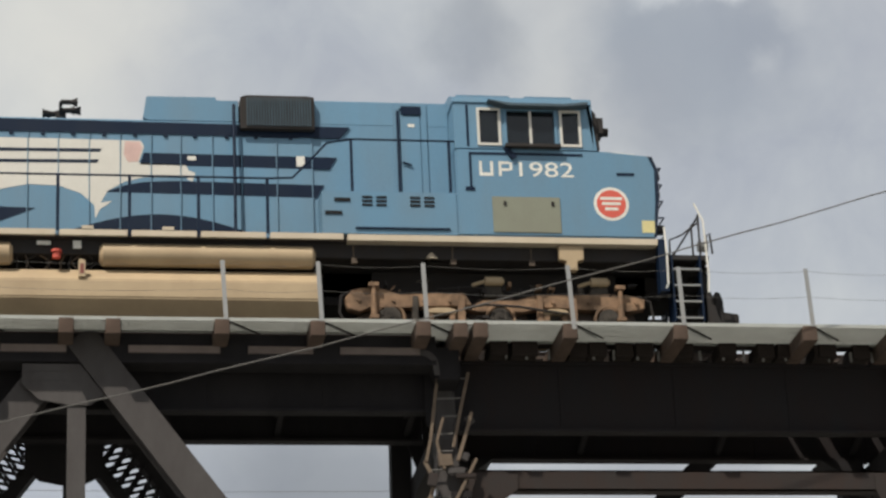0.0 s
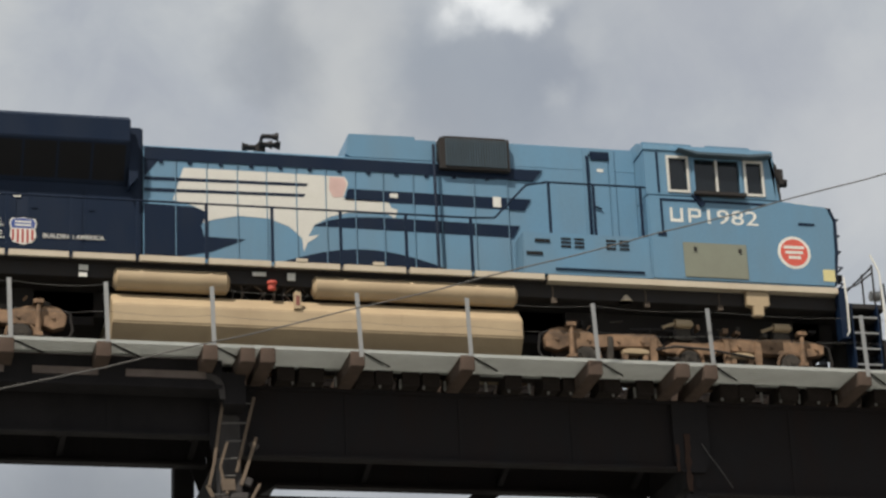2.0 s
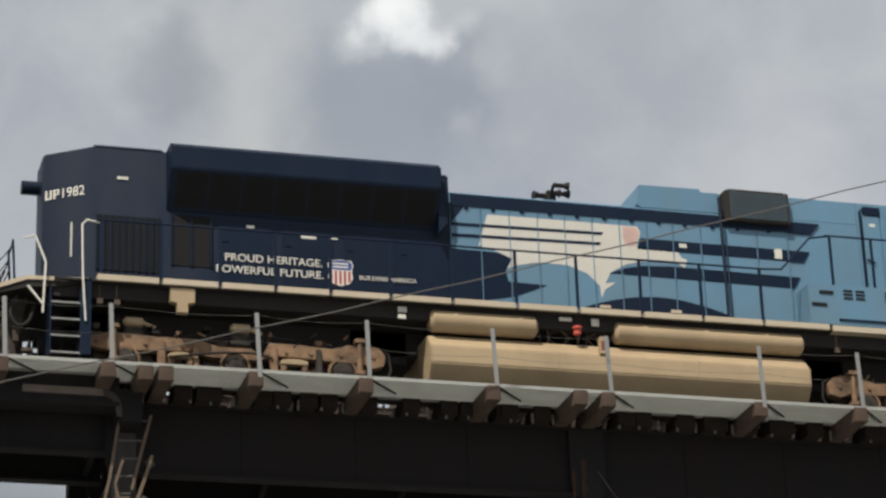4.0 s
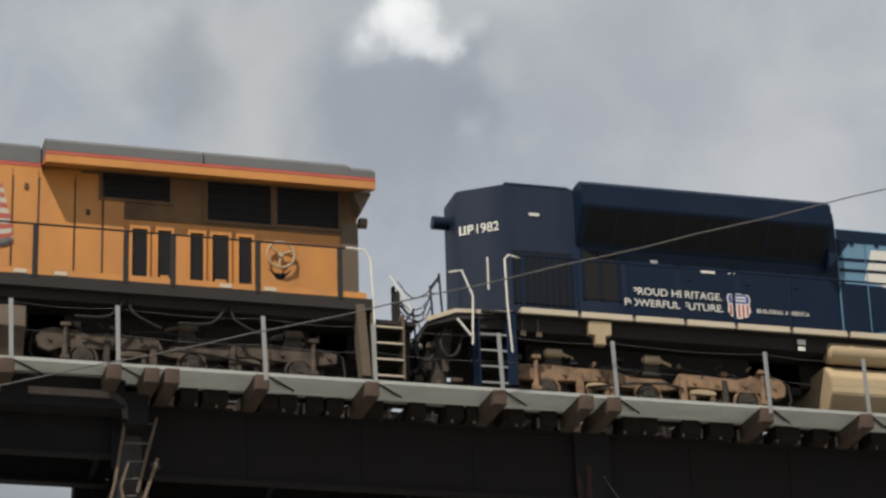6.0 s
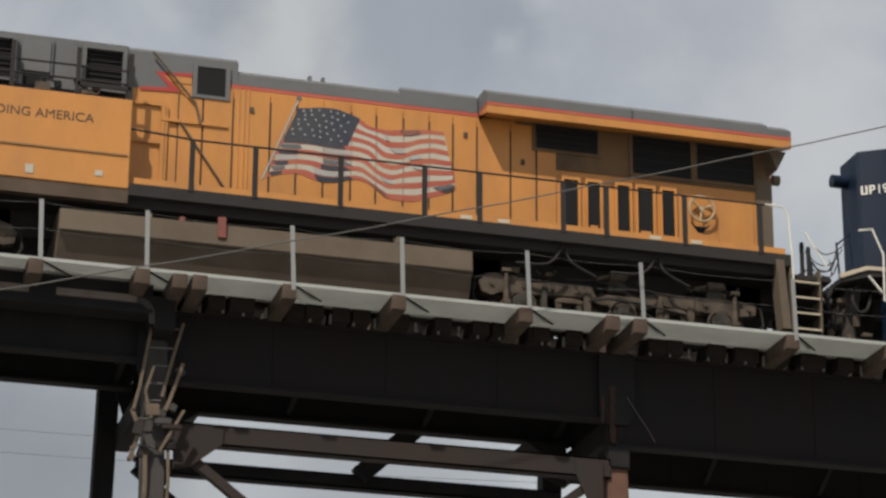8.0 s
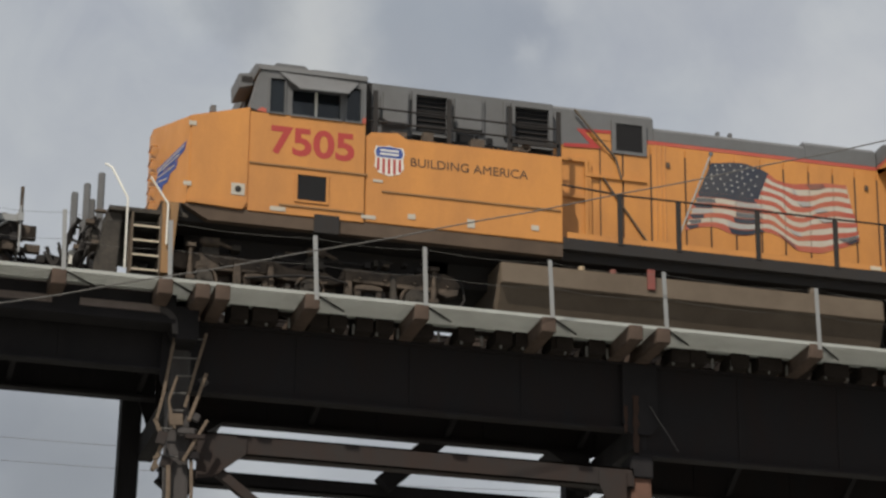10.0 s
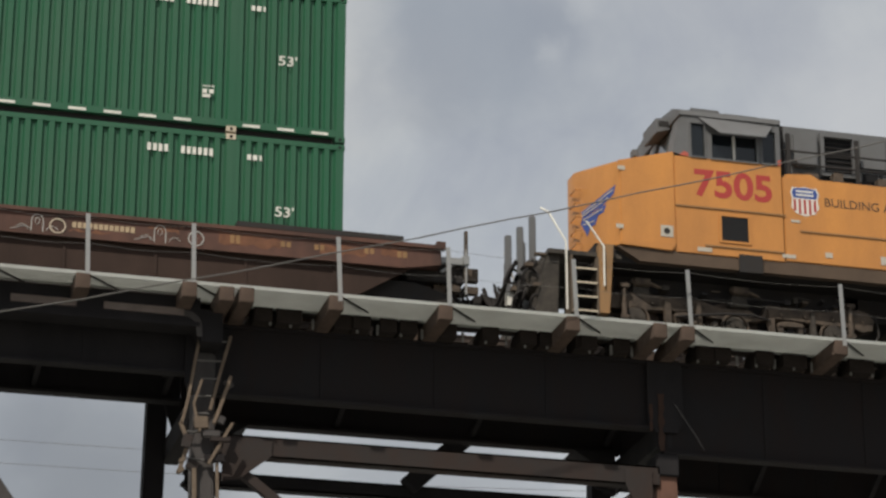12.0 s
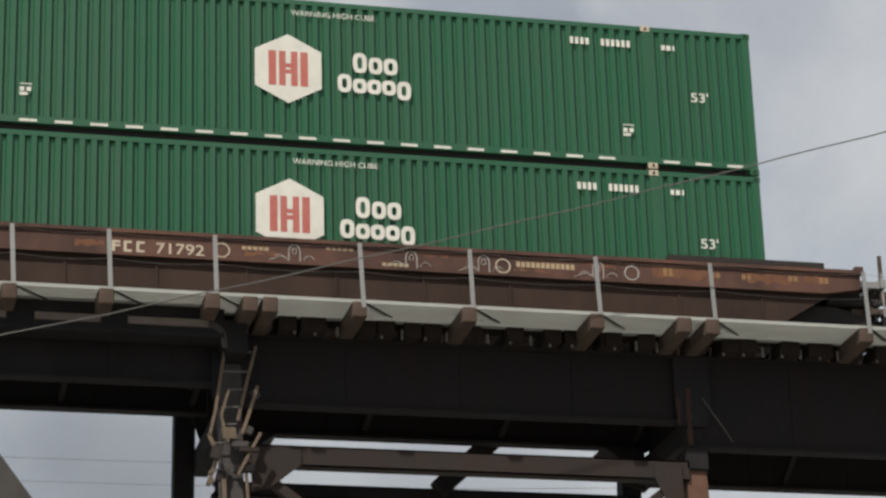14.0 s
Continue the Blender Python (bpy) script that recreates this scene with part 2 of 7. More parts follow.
def box(bm, x0, x1, y0, y1, z0, z1):
    v = [bm.verts.new(p) for p in ((x0, y0, z0), (x1, y0, z0), (x1, y1, z0), (x0, y1, z0),
                                   (x0, y0, z1), (x1, y0, z1), (x1, y1, z1), (x0, y1, z1))]
    for f in ((0, 3, 2, 1), (4, 5, 6, 7), (0, 1, 5, 4), (1, 2, 6, 5), (2, 3, 7, 6), (3, 0, 4, 7)):
        bm.faces.new([v[i] for i in f])
    return bm


def prism(bm, pts, y0, y1):
    """Outline in x and z, swept along y."""
    a = [bm.verts.new((x, y0, z)) for x, z in pts]
    b = [bm.verts.new((x, y1, z)) for x, z in pts]
    bm.faces.new(a)
    bm.faces.new(b[::-1])
    for i in range(len(pts)):
        j = (i + 1) % len(pts)
        bm.faces.new((a[j], a[i], b[i], b[j]))
    return bm


def sweep(bm, pts, x0, x1):
    """Outline in y and z, swept along x."""
    a = [bm.verts.new((x0, y, z)) for y, z in pts]
    b = [bm.verts.new((x1, y, z)) for y, z in pts]
    bm.faces.new(a[::-1])
    bm.faces.new(b)
    for i in range(len(pts)):
        j = (i + 1) % len(pts)
        bm.faces.new((a[i], a[j], b[j], b[i]))
    return bm


def rod(bm, p, q, r, seg=8, r2=None):
    p, q = Vector(p), Vector(q)
    d = (q - p).normalized()
    u = d.orthogonal().normalized()
    w = d.cross(u)
    r2 = r if r2 is None else r2
    rings = []
    for c, rr in ((p, r), (q, r2)):
        rings.append([bm.verts.new(c + (u * math.cos(a) + w * math.sin(a)) * rr)
                      for a in (2 * math.pi * i / seg for i in range(seg))])
    for i in range(seg):
        j = (i + 1) % seg
        bm.faces.new((rings[0][i], rings[0][j], rings[1][j], rings[1][i]))
    bm.faces.new(rings[0][::-1])
    bm.faces.new(rings[1])
    return bm


def pipe(bm, pts, r, seg=6):
    """One continuous round tube through the points."""
    pts = [Vector(p) for p in pts]
    n = len(pts)
    side = None
    rings = []
    for i in range(n):
        d = (pts[min(i + 1, n - 1)] - pts[max(i - 1, 0)]).normalized()
        side = d.orthogonal().normalized() if side is None else (side - d * side.dot(d)).normalized()
        up = d.cross(side)
        rings.append([bm.verts.new(pts[i] + (side * math.cos(q) + up * math.sin(q)) * r) for q in (2 * math.pi * k / seg for k in range(seg))])
    for g, h in zip(rings[:-1], rings[1:]):
        for k in range(seg):
            bm.faces.new((g[k], g[(k + 1) % seg], h[(k + 1) % seg], h[k]))
    bm.faces.new(rings[0][::-1])
    bm.faces.new(rings[-1])
    return bm


def beam(bm, p, q, width, depth, side=(0, 1, 0)):
    """Square bar from p to q; width lies along side."""
    p, q, s = Vector(p), Vector(q), Vector(side).normalized()
    d = (q - p).normalized()
    n = d.cross(s).normalized()
    v = [bm.verts.new(c + s * (width / 2 * a) + n * (depth / 2 * b)) for c in (p, q) for a, b in ((-1, -1), (1, -1), (1, 1), (-1, 1))]
    for f in ((3, 2, 1, 0), (4, 5, 6, 7), (0, 1, 5, 4), (1, 2, 6, 5), (2, 3, 7, 6), (3, 0, 4, 7)):
        bm.faces.new([v[i] for i in f])
    return bm


def ribbon(bm, top, bottom, y, thick=0.004):
    """A painted band between two lines of x, z points, lying on the side at y."""
    for i in range(len(top) - 1):
        prism(bm, [bottom[i], bottom[i + 1], top[i + 1], top[i]], y - thick, y)
    return bm


def plate_with_holes(bm, x0, x1, z0, z1, holes, y0, y1):
    xs = sorted({x0, x1, *[h[0] for h in holes], *[h[1] for h in holes]})
    zs = sorted({z0, z1, *[h[2] for h in holes], *[h[3] for h in holes]})
    for xa, xb in zip(xs[:-1], xs[1:]):
        for za, zb in zip(zs[:-1], zs[1:]):
            cx, cz = (xa + xb) / 2, (za + zb) / 2
            if not any(h[0] < cx < h[1] and h[2] < cz < h[3] for h in holes):
                box(bm, xa, xb, y0, y1, za, zb)
    return bm


def rounded_ring(bm, x0, x1, z0, z1, wide, y0, y1, n=20):
    """Ring with rounded corners, lying on the side that faces -y."""
    cx, cz, a, b = (x0 + x1) / 2, (z0 + z1) / 2, (x1 - x0) / 2, (z1 - z0) / 2

    def loop(p, q, y):
        out = []
        for i in range(n):
            c, d = math.cos(2 * math.pi * i / n), math.sin(2 * math.pi * i / n)
            out.append(bm.verts.new((cx + p * math.copysign(abs(c) ** 0.7, c), y, cz + q * math.copysign(abs(d) ** 0.7, d))))
        return out
    rings = [loop(a, b, y0), loop(a - wide, b - wide, y0), loop(a - wide, b - wide, y1), loop(a, b, y1)]
    for k in range(4):
        for i in range(n):
            j = (i + 1) % n
            bm.faces.new((rings[k][i], rings[k][j], rings[(k + 1) % 4][j], rings[(k + 1) % 4][i]))
    return bm


def finish(name, bm, mat, bevel=0.0, smooth=False):
    bmesh.ops.remove_doubles(bm, verts=bm.verts, dist=1e-5)
    bmesh.ops.recalc_face_normals(bm, faces=bm.faces)
    if bevel:
        edges = [e for e in bm.edges if len(e.link_faces) == 2 and e.calc_face_angle(0) > 0.6]
        bmesh.ops.bevel(bm, geom=edges, offset=bevel, segments=2, affect="EDGES", clamp_overlap=True)
    me = bpy.data.meshes.new(name)
    bm.to_mesh(me)
    bm.free()
    me.materials.append(mat)
    if smooth:
        for p in me.polygons:
            p.use_smooth = True
        me.set_sharp_from_angle(angle=radians(35))
    return me


def part(name, bm, mat, parent, label="", bevel=0.0, smooth=False, at=None):
    """One mesh object under a thing or a part. Meshes of train parts are drawn in train coordinates and moved to the thing's origin."""
    origin = Vector((parent["ox"], 0, 0)) if "ox" in parent else Vector((0, 0, 0))
    if at is None:
        bmesh.ops.translate(bm, vec=-origin, verts=bm.verts)
    ob = new(name, finish(name, bm, mat, bevel, smooth))
    if at is not None:
        ob.location = Vector(at) - origin
    ob.parent = parent
    if "ox" in parent and at is None:
        ob["ox"] = parent["ox"]
    return tagged(ob, label)


def thing(name, bm, mat, label, category, group="", kind="", bevel=0.0, smooth=False):
    return tagged(new(name, finish(name, bm, mat, bevel, smooth)), label, category, group, kind)


def B():
    return bmesh.new()


def lettering(name, text, mat, parent, x, z, y, size, length=None, label="", yaw=0.0, bold=0.0):
    """Raised paint letters with the built-in font, on the side that faces -y; length sets the width of the line."""
    c = bpy.data.curves.new(name, "FONT")
    c.body, c.size, c.extrude, c.offset = text, size, 0.002, bold
    tmp = new(name, c)
    dg = bpy.context.evaluated_depsgraph_get()
    me = bpy.data.meshes.new_from_object(tmp.evaluated_get(dg))
    bpy.data.objects.remove(tmp)
    w = max(v.co.x for v in me.vertices) - min(v.co.x for v in me.vertices)
    s = length / w if length else 1.0
    x0 = min(v.co.x for v in me.vertices)
    me.transform(Matrix.Diagonal((s, 1, 1, 1)) @ Matrix.Translation((-x0, 0, 0)))
    me.materials.clear()
    me.materials.append(mat)
    ob = new(name, me)
    ob.parent = parent
    ox = parent["ox"] if "ox" in parent else 0.0
    ob.matrix_basis = Matrix.Translation((x - ox, y, z)) @ Matrix.Rotation(radians(yaw), 4, "Z") @ Matrix.Rotation(radians(90), 4, "X")
    return tagged(ob, label)


def bars(name, spans, z0, z1, y, mat, parent, label=""):
    for a, b in spans:
        bm = B()
        box(bm, a, b, y - 0.003, y, z0, z1)
        part(name, bm, mat, parent, label)


def train_unit(name, ox, label, category, group=""):
    """An empty at rail height in the middle of a vehicle; the train's x counts from the track's origin at the start."""
    ob = tagged(new(name), label, category, group)
    ob["ox"] = ox
    ob.location = (ox, YC, RAIL)
    MOVERS.append((ob, ox))
    return ob


MOVERS, WHEELS = [], []

# ---------- ground and bridge ----------
# unseen ground, kept pale to brighten the undersides above
bm = B()
box(bm, -2500, 2500, -2500, 2500, -0.5, 0.0)
thing("ground", bm, GROUND, "unseen ground under the viaduct, pale for bounce light", "ground", kind="structure")

WALK_Y, TIE_Y0, TIE_Y1 = 42.42, 43.29, 46.74
TOP = 17.18      # top of timber ties, underside of the walkway


def viaduct():
    v = tagged(new("railway_viaduct"), "dark brown riveted steel railway viaduct with timber deck", "bridge", kind="structure")
    # main girders: shallow over the truss, medium over the tower, deep to the far span
    for x0, x1, z0, name in ((-40, 7.19, 16.2, "truss_stringer"), (7.195, 15.445, 15.87, "tower_girder"), (15.45, 60, 15.2, "span_girder")):
        for y in (43.74, 46.08):
            zb = z0 - (0.22 if y < 45 and z0 > 15.5 else 0.0)
            z0, keep = zb, z0
            bm = B()
            box(bm, x0, x1, y - 0.012, y + 0.012, z0 + 0.03, 16.9)
            for z in (z0, 16.87):
                box(bm, x0, x1, y - 0.13, y + 0.13, z, z + 0.05)
            n = int((x1 - x0) / 1.9)
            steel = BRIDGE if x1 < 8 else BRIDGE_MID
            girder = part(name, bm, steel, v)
            bm = B()
            box(bm, -0.045, 0.045, -0.028, 0.028, z0 + 0.05, 16.87)
            me = finish("stiffener", bm, steel)
            for i in range(n + 1):
                ob = new("stiffener", me)
                ob.location = (x0 + 0.06 + (x1 - x0 - 0.12) * i / n, y, 0)
                ob.parent = girder
            z0 = keep
        # cross frames
        n = int((x1 - x0) / 2.3)
        for i in range(n + 1):
            bm = B()
            xx = x0 + 0.3 + (x1 - x0 - 0.6) * i / n
            beam(bm, (xx, 43.8, z0 + 0.15), (xx, 46.06, 16.7), 0.09, 0.09, (1, 0, 0))
            beam(bm, (xx, 43.8, 16.7), (xx, 46.06, z0 + 0.15), 0.09, 0.09, (1, 0, 0))
            part("cross_frame", bm, BRIDGE, v)
    # top chord of the truss span, then added boards that block daylight
    bm = B()
    box(bm, -40, 7.0, 43.0, 43.5, 16.62, 16.7)
    box(bm, -40, 7.0, 43.02, 43.06, 16.7, 17.14)
    box(bm, -40, 7.0, 43.46, 43.5, 16.7, 17.14)
    part("top_chord", bm, BRIDGE, v)
    # pale strips paint in the lit stretches of the top chord
    for x0, x1 in ((-8.1, -6.7), (-6.2, -4.75), (-4.3, -2.8), (-2.3, -0.8), (-0.31, 0.77), (1.8, 3.33), (3.8, 4.9), (5.36, 6.72)):
        bm = B()
        box(bm, x0, x1, 42.985, 43.015, 16.79, 16.92)
        part("chord_plate", bm, CHORD, v, "top chord plate with light in its colour", bevel=0.004)
    # dark boards added only to hide daylight between the ties
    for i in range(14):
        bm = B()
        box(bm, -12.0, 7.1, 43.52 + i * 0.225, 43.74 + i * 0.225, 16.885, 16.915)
        part("soffit_board", bm, TIE_SHADED, v)
    # unseen timbers added to block sky and sun between the ties
    for x0, x1 in ((-40, -16), (-15.98, 7.2), (7.22, 30), (30.02, 60)):
        for y, w in ((43.415, 0.32), (46.4, 0.22)):
            bm = B()
            box(bm, x0, x1, y, y + w, TOP + 0.004, TOP + 0.2)
            part("guard_timber", bm, TIE_SHADED, v, bevel=0.01)
    # curved knee where the chord meets the tower leg
    bm = B()
    arc = [(6.62 + 0.42 * math.sin(a), 16.38 + 0.42 * math.cos(a)) for a in [i * math.pi / 16 for i in range(9)]]
    prism(bm, arc + [(7.4, 16.38), (7.4, 16.95), (6.62, 16.95)], 43.05, 43.6)
    part("knee_plate", bm, BRIDGE, v)
    bm = B()
    turn = [i * math.pi / 14 for i in range(8)]
    outer = [(6.2, 16.9)] + [(6.74 + 0.3 * math.sin(a), 16.6 + 0.3 * math.cos(a)) for a in turn] + [(7.05, 16.45)]
    inside = [(6.2, 16.79)] + [(6.74 + 0.2 * math.sin(a), 16.59 + 0.2 * math.cos(a)) for a in turn] + [(6.96, 16.45)]
    ribbon(bm, outer, inside, 43.04, 0.03)
    part("knee_flange", bm, BRIDGE_PALE, v, "pale curved knee flange")
    # truss members: near plane in the paler copy, far plane in the shaded one
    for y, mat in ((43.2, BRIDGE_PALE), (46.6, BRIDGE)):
        o = 0.0 if y < 45 else 0.25
        for node, foot in ((1.0, 7.0), (1.0, -5.0), (-11.0, -5.0), (-11.0, -17.0)):
            s = 1 if foot > node else -1
            mid = node - (0.055 if y < 45 else 0.17)
            reach = (0.035, 5.36) if y < 45 else (0.29, 5.47)
            bm = B()
            back = 0.0 if s > 0 else 0.13
            head, tail = Vector((mid + s * reach[0], y + back, 17.1 - o)), Vector((mid + s * reach[1], y + back, 9.9))
            if y < 45:
                for off in (-0.2, 0.2):
                    beam(bm, head + Vector((0, off, 0)), tail + Vector((0, off, 0)), 0.03, 0.54)
                beam(bm, head + Vector((0, -0.13, 0)), tail + Vector((0, -0.13, 0)), 0.02, 0.46)
            else:
                nn = (tail - head).normalized().cross(Vector((0, 1, 0)))
                for off in (-0.36, 0.36):
                    beam(bm, head + nn * off, tail + nn * off, 0.4, 0.22)
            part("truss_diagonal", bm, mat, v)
            lace = B()
            a, b = head, tail
            d = (b - a).normalized()
            n = d.cross(Vector((0, 1, 0)))
            steps = 34 if y < 45 else 36
            for i in range(steps):
                p, q = a.lerp(b, i / steps), a.lerp(b, (i + 1) / steps)
                sgn = 1
                for yo in ((0.23,) if y < 45 else (-0.21, 0.21)):
                    w = 0.15 if y < 45 else 0.3
                    beam(lace, p + n * w * sgn + Vector((0, yo, 0)), q - n * w * sgn + Vector((0, yo, 0)), 0.015, 0.055)
                    beam(lace, p - n * w * sgn + Vector((0, yo, 0)), q + n * w * sgn + Vector((0, yo, 0)), 0.015, 0.055)
            tagged(part("lacing", lace, BRIDGE, v), kind="stuff")
        for node in (1.0, -11.0):
            bm = B()
            if y < 45:
                prism(bm, [(node - 0.95, 16.59), (node, 16.59), (node + 0.41, 16.06), (node + 0.18, 15.87), (node - 0.18, 15.87), (node - 0.67, 15.96),
                           (node - 0.95, 16.23)], y - 0.175, y - 0.15)
            else:
                prism(bm, [(node - 0.88, 16.6), (node + 0.6, 16.6), (node + 0.42, 15.63), (node + 0.18, 15.5), (node - 0.23, 15.48), (node - 0.63, 15.56),
                           (node - 0.88, 15.86)], y - 0.26, y - 0.235)
            part("gusset_plate", bm, mat, v, bevel=0.004)
            bm = B()
            box(bm, node - 0.2, node + 0.1, y - 0.145, y - 0.115, 9.9, 16.4)
            box(bm, node - 0.2, node - 0.17, y - 0.115, y + 0.2, 9.9, 16.4)
            box(bm, node + 0.07, node + 0.1, y - 0.115, y + 0.2, 9.9, 16.4)
            part("truss_post", bm, mat, v)
            rivets = B()
            for i in range(9):
                for j in range(3):
                    x, z = node - 0.82 + i * 0.1, 16.12 + j * 0.17
                    rod(rivets, (x, y - (0.19 if y < 45 else 0.275), z), (x, y - (0.175 if y < 45 else 0.26), z), 0.014, 6)
            tagged(part("rivets", rivets, mat, v), kind="stuff")
        bm = B()
        box(bm, -40, 7.2, y - 0.22, y + 0.22, 9.7, 10.1)
        part("bottom_chord", bm, BRIDGE, v)
    # tower: battered legs, struts and braces
    for x in (7.2, 15.5):
        for y0, y1, sgn in ((43.85, 42.2, -1), (46.95, 48.6, 1)):
            bm = B()
            lx = x if sgn < 0 else (x - 0.3 if x < 10 else x - 0.15)
            zt = 16.85 if (x < 10 or sgn > 0) else 14.8
            for off in (-0.17, 0.17):
                beam(bm, (lx + off, y0, zt), (lx + off, y1, 0.0), 0.36, 0.03, (0, 1, 0))
            beam(bm, (lx, y0 - 0.17, zt), (lx, y1 - 0.17, 0.0), 0.025, 0.3, (0, 1, 0))
            beam(bm, (lx, y0 + 0.17, zt), (lx, y1 + 0.17, 0.0), 0.025, 0.3, (0, 1, 0))
            # far legs carry shade in their colour, the near left leg is paler
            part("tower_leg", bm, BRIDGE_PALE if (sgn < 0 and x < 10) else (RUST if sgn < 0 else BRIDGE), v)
        for z in (15.55, 9.0, 3.0):
            bm = B()
            sp = (16.85 - z) / 16.85 * 1.65
            box(bm, x - 0.14, x + 0.14, 43.85 - sp, 46.95 + sp, z - 0.2, z + 0.2)
            part("bent_strut", bm, BRIDGE, v)
        bm = B()
        prism(bm, [(x - 0.33, 16.9), (x + 0.33, 16.9), (x + 0.33, 15.8), (x + 0.2, 15.6), (x - 0.2, 15.6), (x - 0.33, 15.8)], 43.62, 43.65)
        part("leg_cap_plate", bm, BRIDGE, v)
    for y, zc, dep in ((43.75, 14.77, 0.36), (46.75, 15.02, 0.26)):
        bm = B()
        box(bm, 7.4, 15.35, y - 0.15, y - 0.13, zc - dep / 2, zc + dep / 2)
        box(bm, 7.4, 15.35, y - 0.15, y + 0.12, zc - dep / 2, zc - dep / 2 + 0.03)
        box(bm, 7.4, 15.35, y - 0.15, y + 0.12, zc + dep / 2 - 0.03, zc + dep / 2)
        part("tower_strut", bm, BRIDGE_STRUT if y < 45 else BRIDGE, v)
        for xa, xb in ((7.4, 15.3), (15.3, 7.4)):
            bm = B()
            beam(bm, (xa, y, zc - 0.05), (xb, y - 0.5, 8.6), 0.16, 0.16)
            part("tower_brace", bm, BRIDGE_STRUT if y < 45 else BRIDGE, v)
        for x, s in ((7.55, 1), (15.2, -1)):
            bm = B()
            w = 0.85 if y < 45 and s > 0 else 0.5
            prism(bm, [(x, zc + 0.1), (x + s * w, zc + 0.1), (x + s * w, zc - 0.16), (x + s * 0.3, zc - 0.6), (x, zc - 0.65)], y - 0.18, y - 0.155)
            part("strut_gusset", bm, BRIDGE_STRUT if y < 45 else BRIDGE, v)
    bm = B()
    beam(bm, (11.5, 46.5, 15.1), (12.75, 46.5, 16.25), 0.3, 0.34)
    part("sway_brace", bm, BRIDGE, v)
    for x, s in ((7.62, 1), (15.3, -1)):
        bm = B()
        prism(bm, [(x, 15.86), (x + s * 0.8, 15.86), (x + s * 0.4, 15.6), (x, 15.4)], 45.9, 46.7)
        part("knee_brace", bm, BRIDGE, v)
    for x0, x1, z0, z1 in ((6.95, 7.5, 15.5, 16.4), (14.75, 15.5, 15.25, 16.0)):
        bm = B()
        prism(bm, [(x0, z1), (x1, z1), (x1, z0), ((x0 + x1) / 2, z0 + 0.1)], 46.55, 46.6)
        part("far_knee_plate", bm, BRIDGE, v)
    bm = B()
    box(bm, 15.3, 15.72, 43.6, 44.15, 14.8, 15.2)
    part("bearing_block", bm, BRIDGE, v, bevel=0.02)
    bm = B()
    pipe(bm, [(15.67, 43.585, 16.12), (15.84, 43.58, 15.85), (16.02, 43.58, 15.6), (16.19, 43.585, 15.32)], 0.008, 5)
    part("loose_wire", bm, CABLE, v)
    r = random.Random(77)
    for x, z0, z1, w in ((15.36, 15.25, 16.3, 0.11), (15.2, 15.6, 16.1, 0.05)):
        bm = B()
        n = 8
        left = [(x + r.uniform(-0.02, 0.02), z0 + (z1 - z0) * i / n) for i in range(n + 1)]
        right = [(x + w * r.uniform(0.6, 1.1), z0 + (z1 - z0) * i / n) for i in range(n + 1)]
        ribbon(bm, right, left, 43.605 if x > 15 else 43.724, 0.003)
        part("rust_stain", bm, STAIN, v)
    # walkway: corrugated decking in bays between the long ties
    bays = [-14.5, -12.6, -10.6, -8.6, -6.7, -4.75, -2.75, -0.85, 0.83, 1.6, 3.4, 5.0, 6.78, 7.42, 7.76, 9.3, 11.22, 13.5, 15.05, 15.65, 18.5, 20.4, 22.4, 24.4, 26.4, 28.4]
    for a, b in zip(bays[:-1], bays[1:]):
        bm = B()
        inner = 43.05 if b < 7.3 else 43.41
        y = WALK_Y + 0.02
        while y < inner - 0.01:
            box(bm, a + 0.004, b - 0.004, y, y + 0.004, TOP - 0.022, TOP + 0.036)
            y += 0.034
        x = a + 0.05
        while x < b - 0.02:
            box(bm, x, x + 0.006, WALK_Y + 0.02, inner, TOP + 0.026, TOP + 0.034)
            x += 0.11
        box(bm, a + 0.004, b - 0.004, WALK_Y, WALK_Y + 0.006, TOP - 0.022, TOP + 0.04)
        # added cover strip keeps sun from leaking through the inner slats
        box(bm, a + 0.004, b - 0.004, inner - 0.16, inner, TOP + 0.037, TOP + 0.041)
        part("walkway_panel", bm, DECKING, v)
    for y in (YC - 0.76, YC + 0.76):
        bm = B()
        sweep(bm, [(y - 0.07, TOP + 0.002), (y + 0.07, TOP + 0.002), (y + 0.07, TOP + 0.016), (y + 0.012, TOP + 0.03), (y + 0.012, TOP + 0.11), (y + 0.036, TOP + 0.12),
                   (y + 0.036, TOP + 0.148), (y - 0.036, TOP + 0.148), (y - 0.036, TOP + 0.12), (y - 0.012, TOP + 0.11), (y - 0.012, TOP + 0.03), (y - 0.07, TOP + 0.016)], -60, 80)
        part("rail", bm, TREAD, v)
    # long ties that carry the walkway and its posts
    long_ties = [(-8.6, 0), (-6.7, 1), (-4.75, 1), (-2.75, 1), (-0.85, 1), (0.83, 0), (1.6, 0), (3.4, 1), (5.0, 1), (6.78, 1), (7.42, 0), (7.76, 0),
                 (9.3, 1), (11.22, 1), (13.5, 1), (15.08, 0), (15.6, 1), (18.48, 1), (20.4, 1), (22.4, 1)]
    me = None
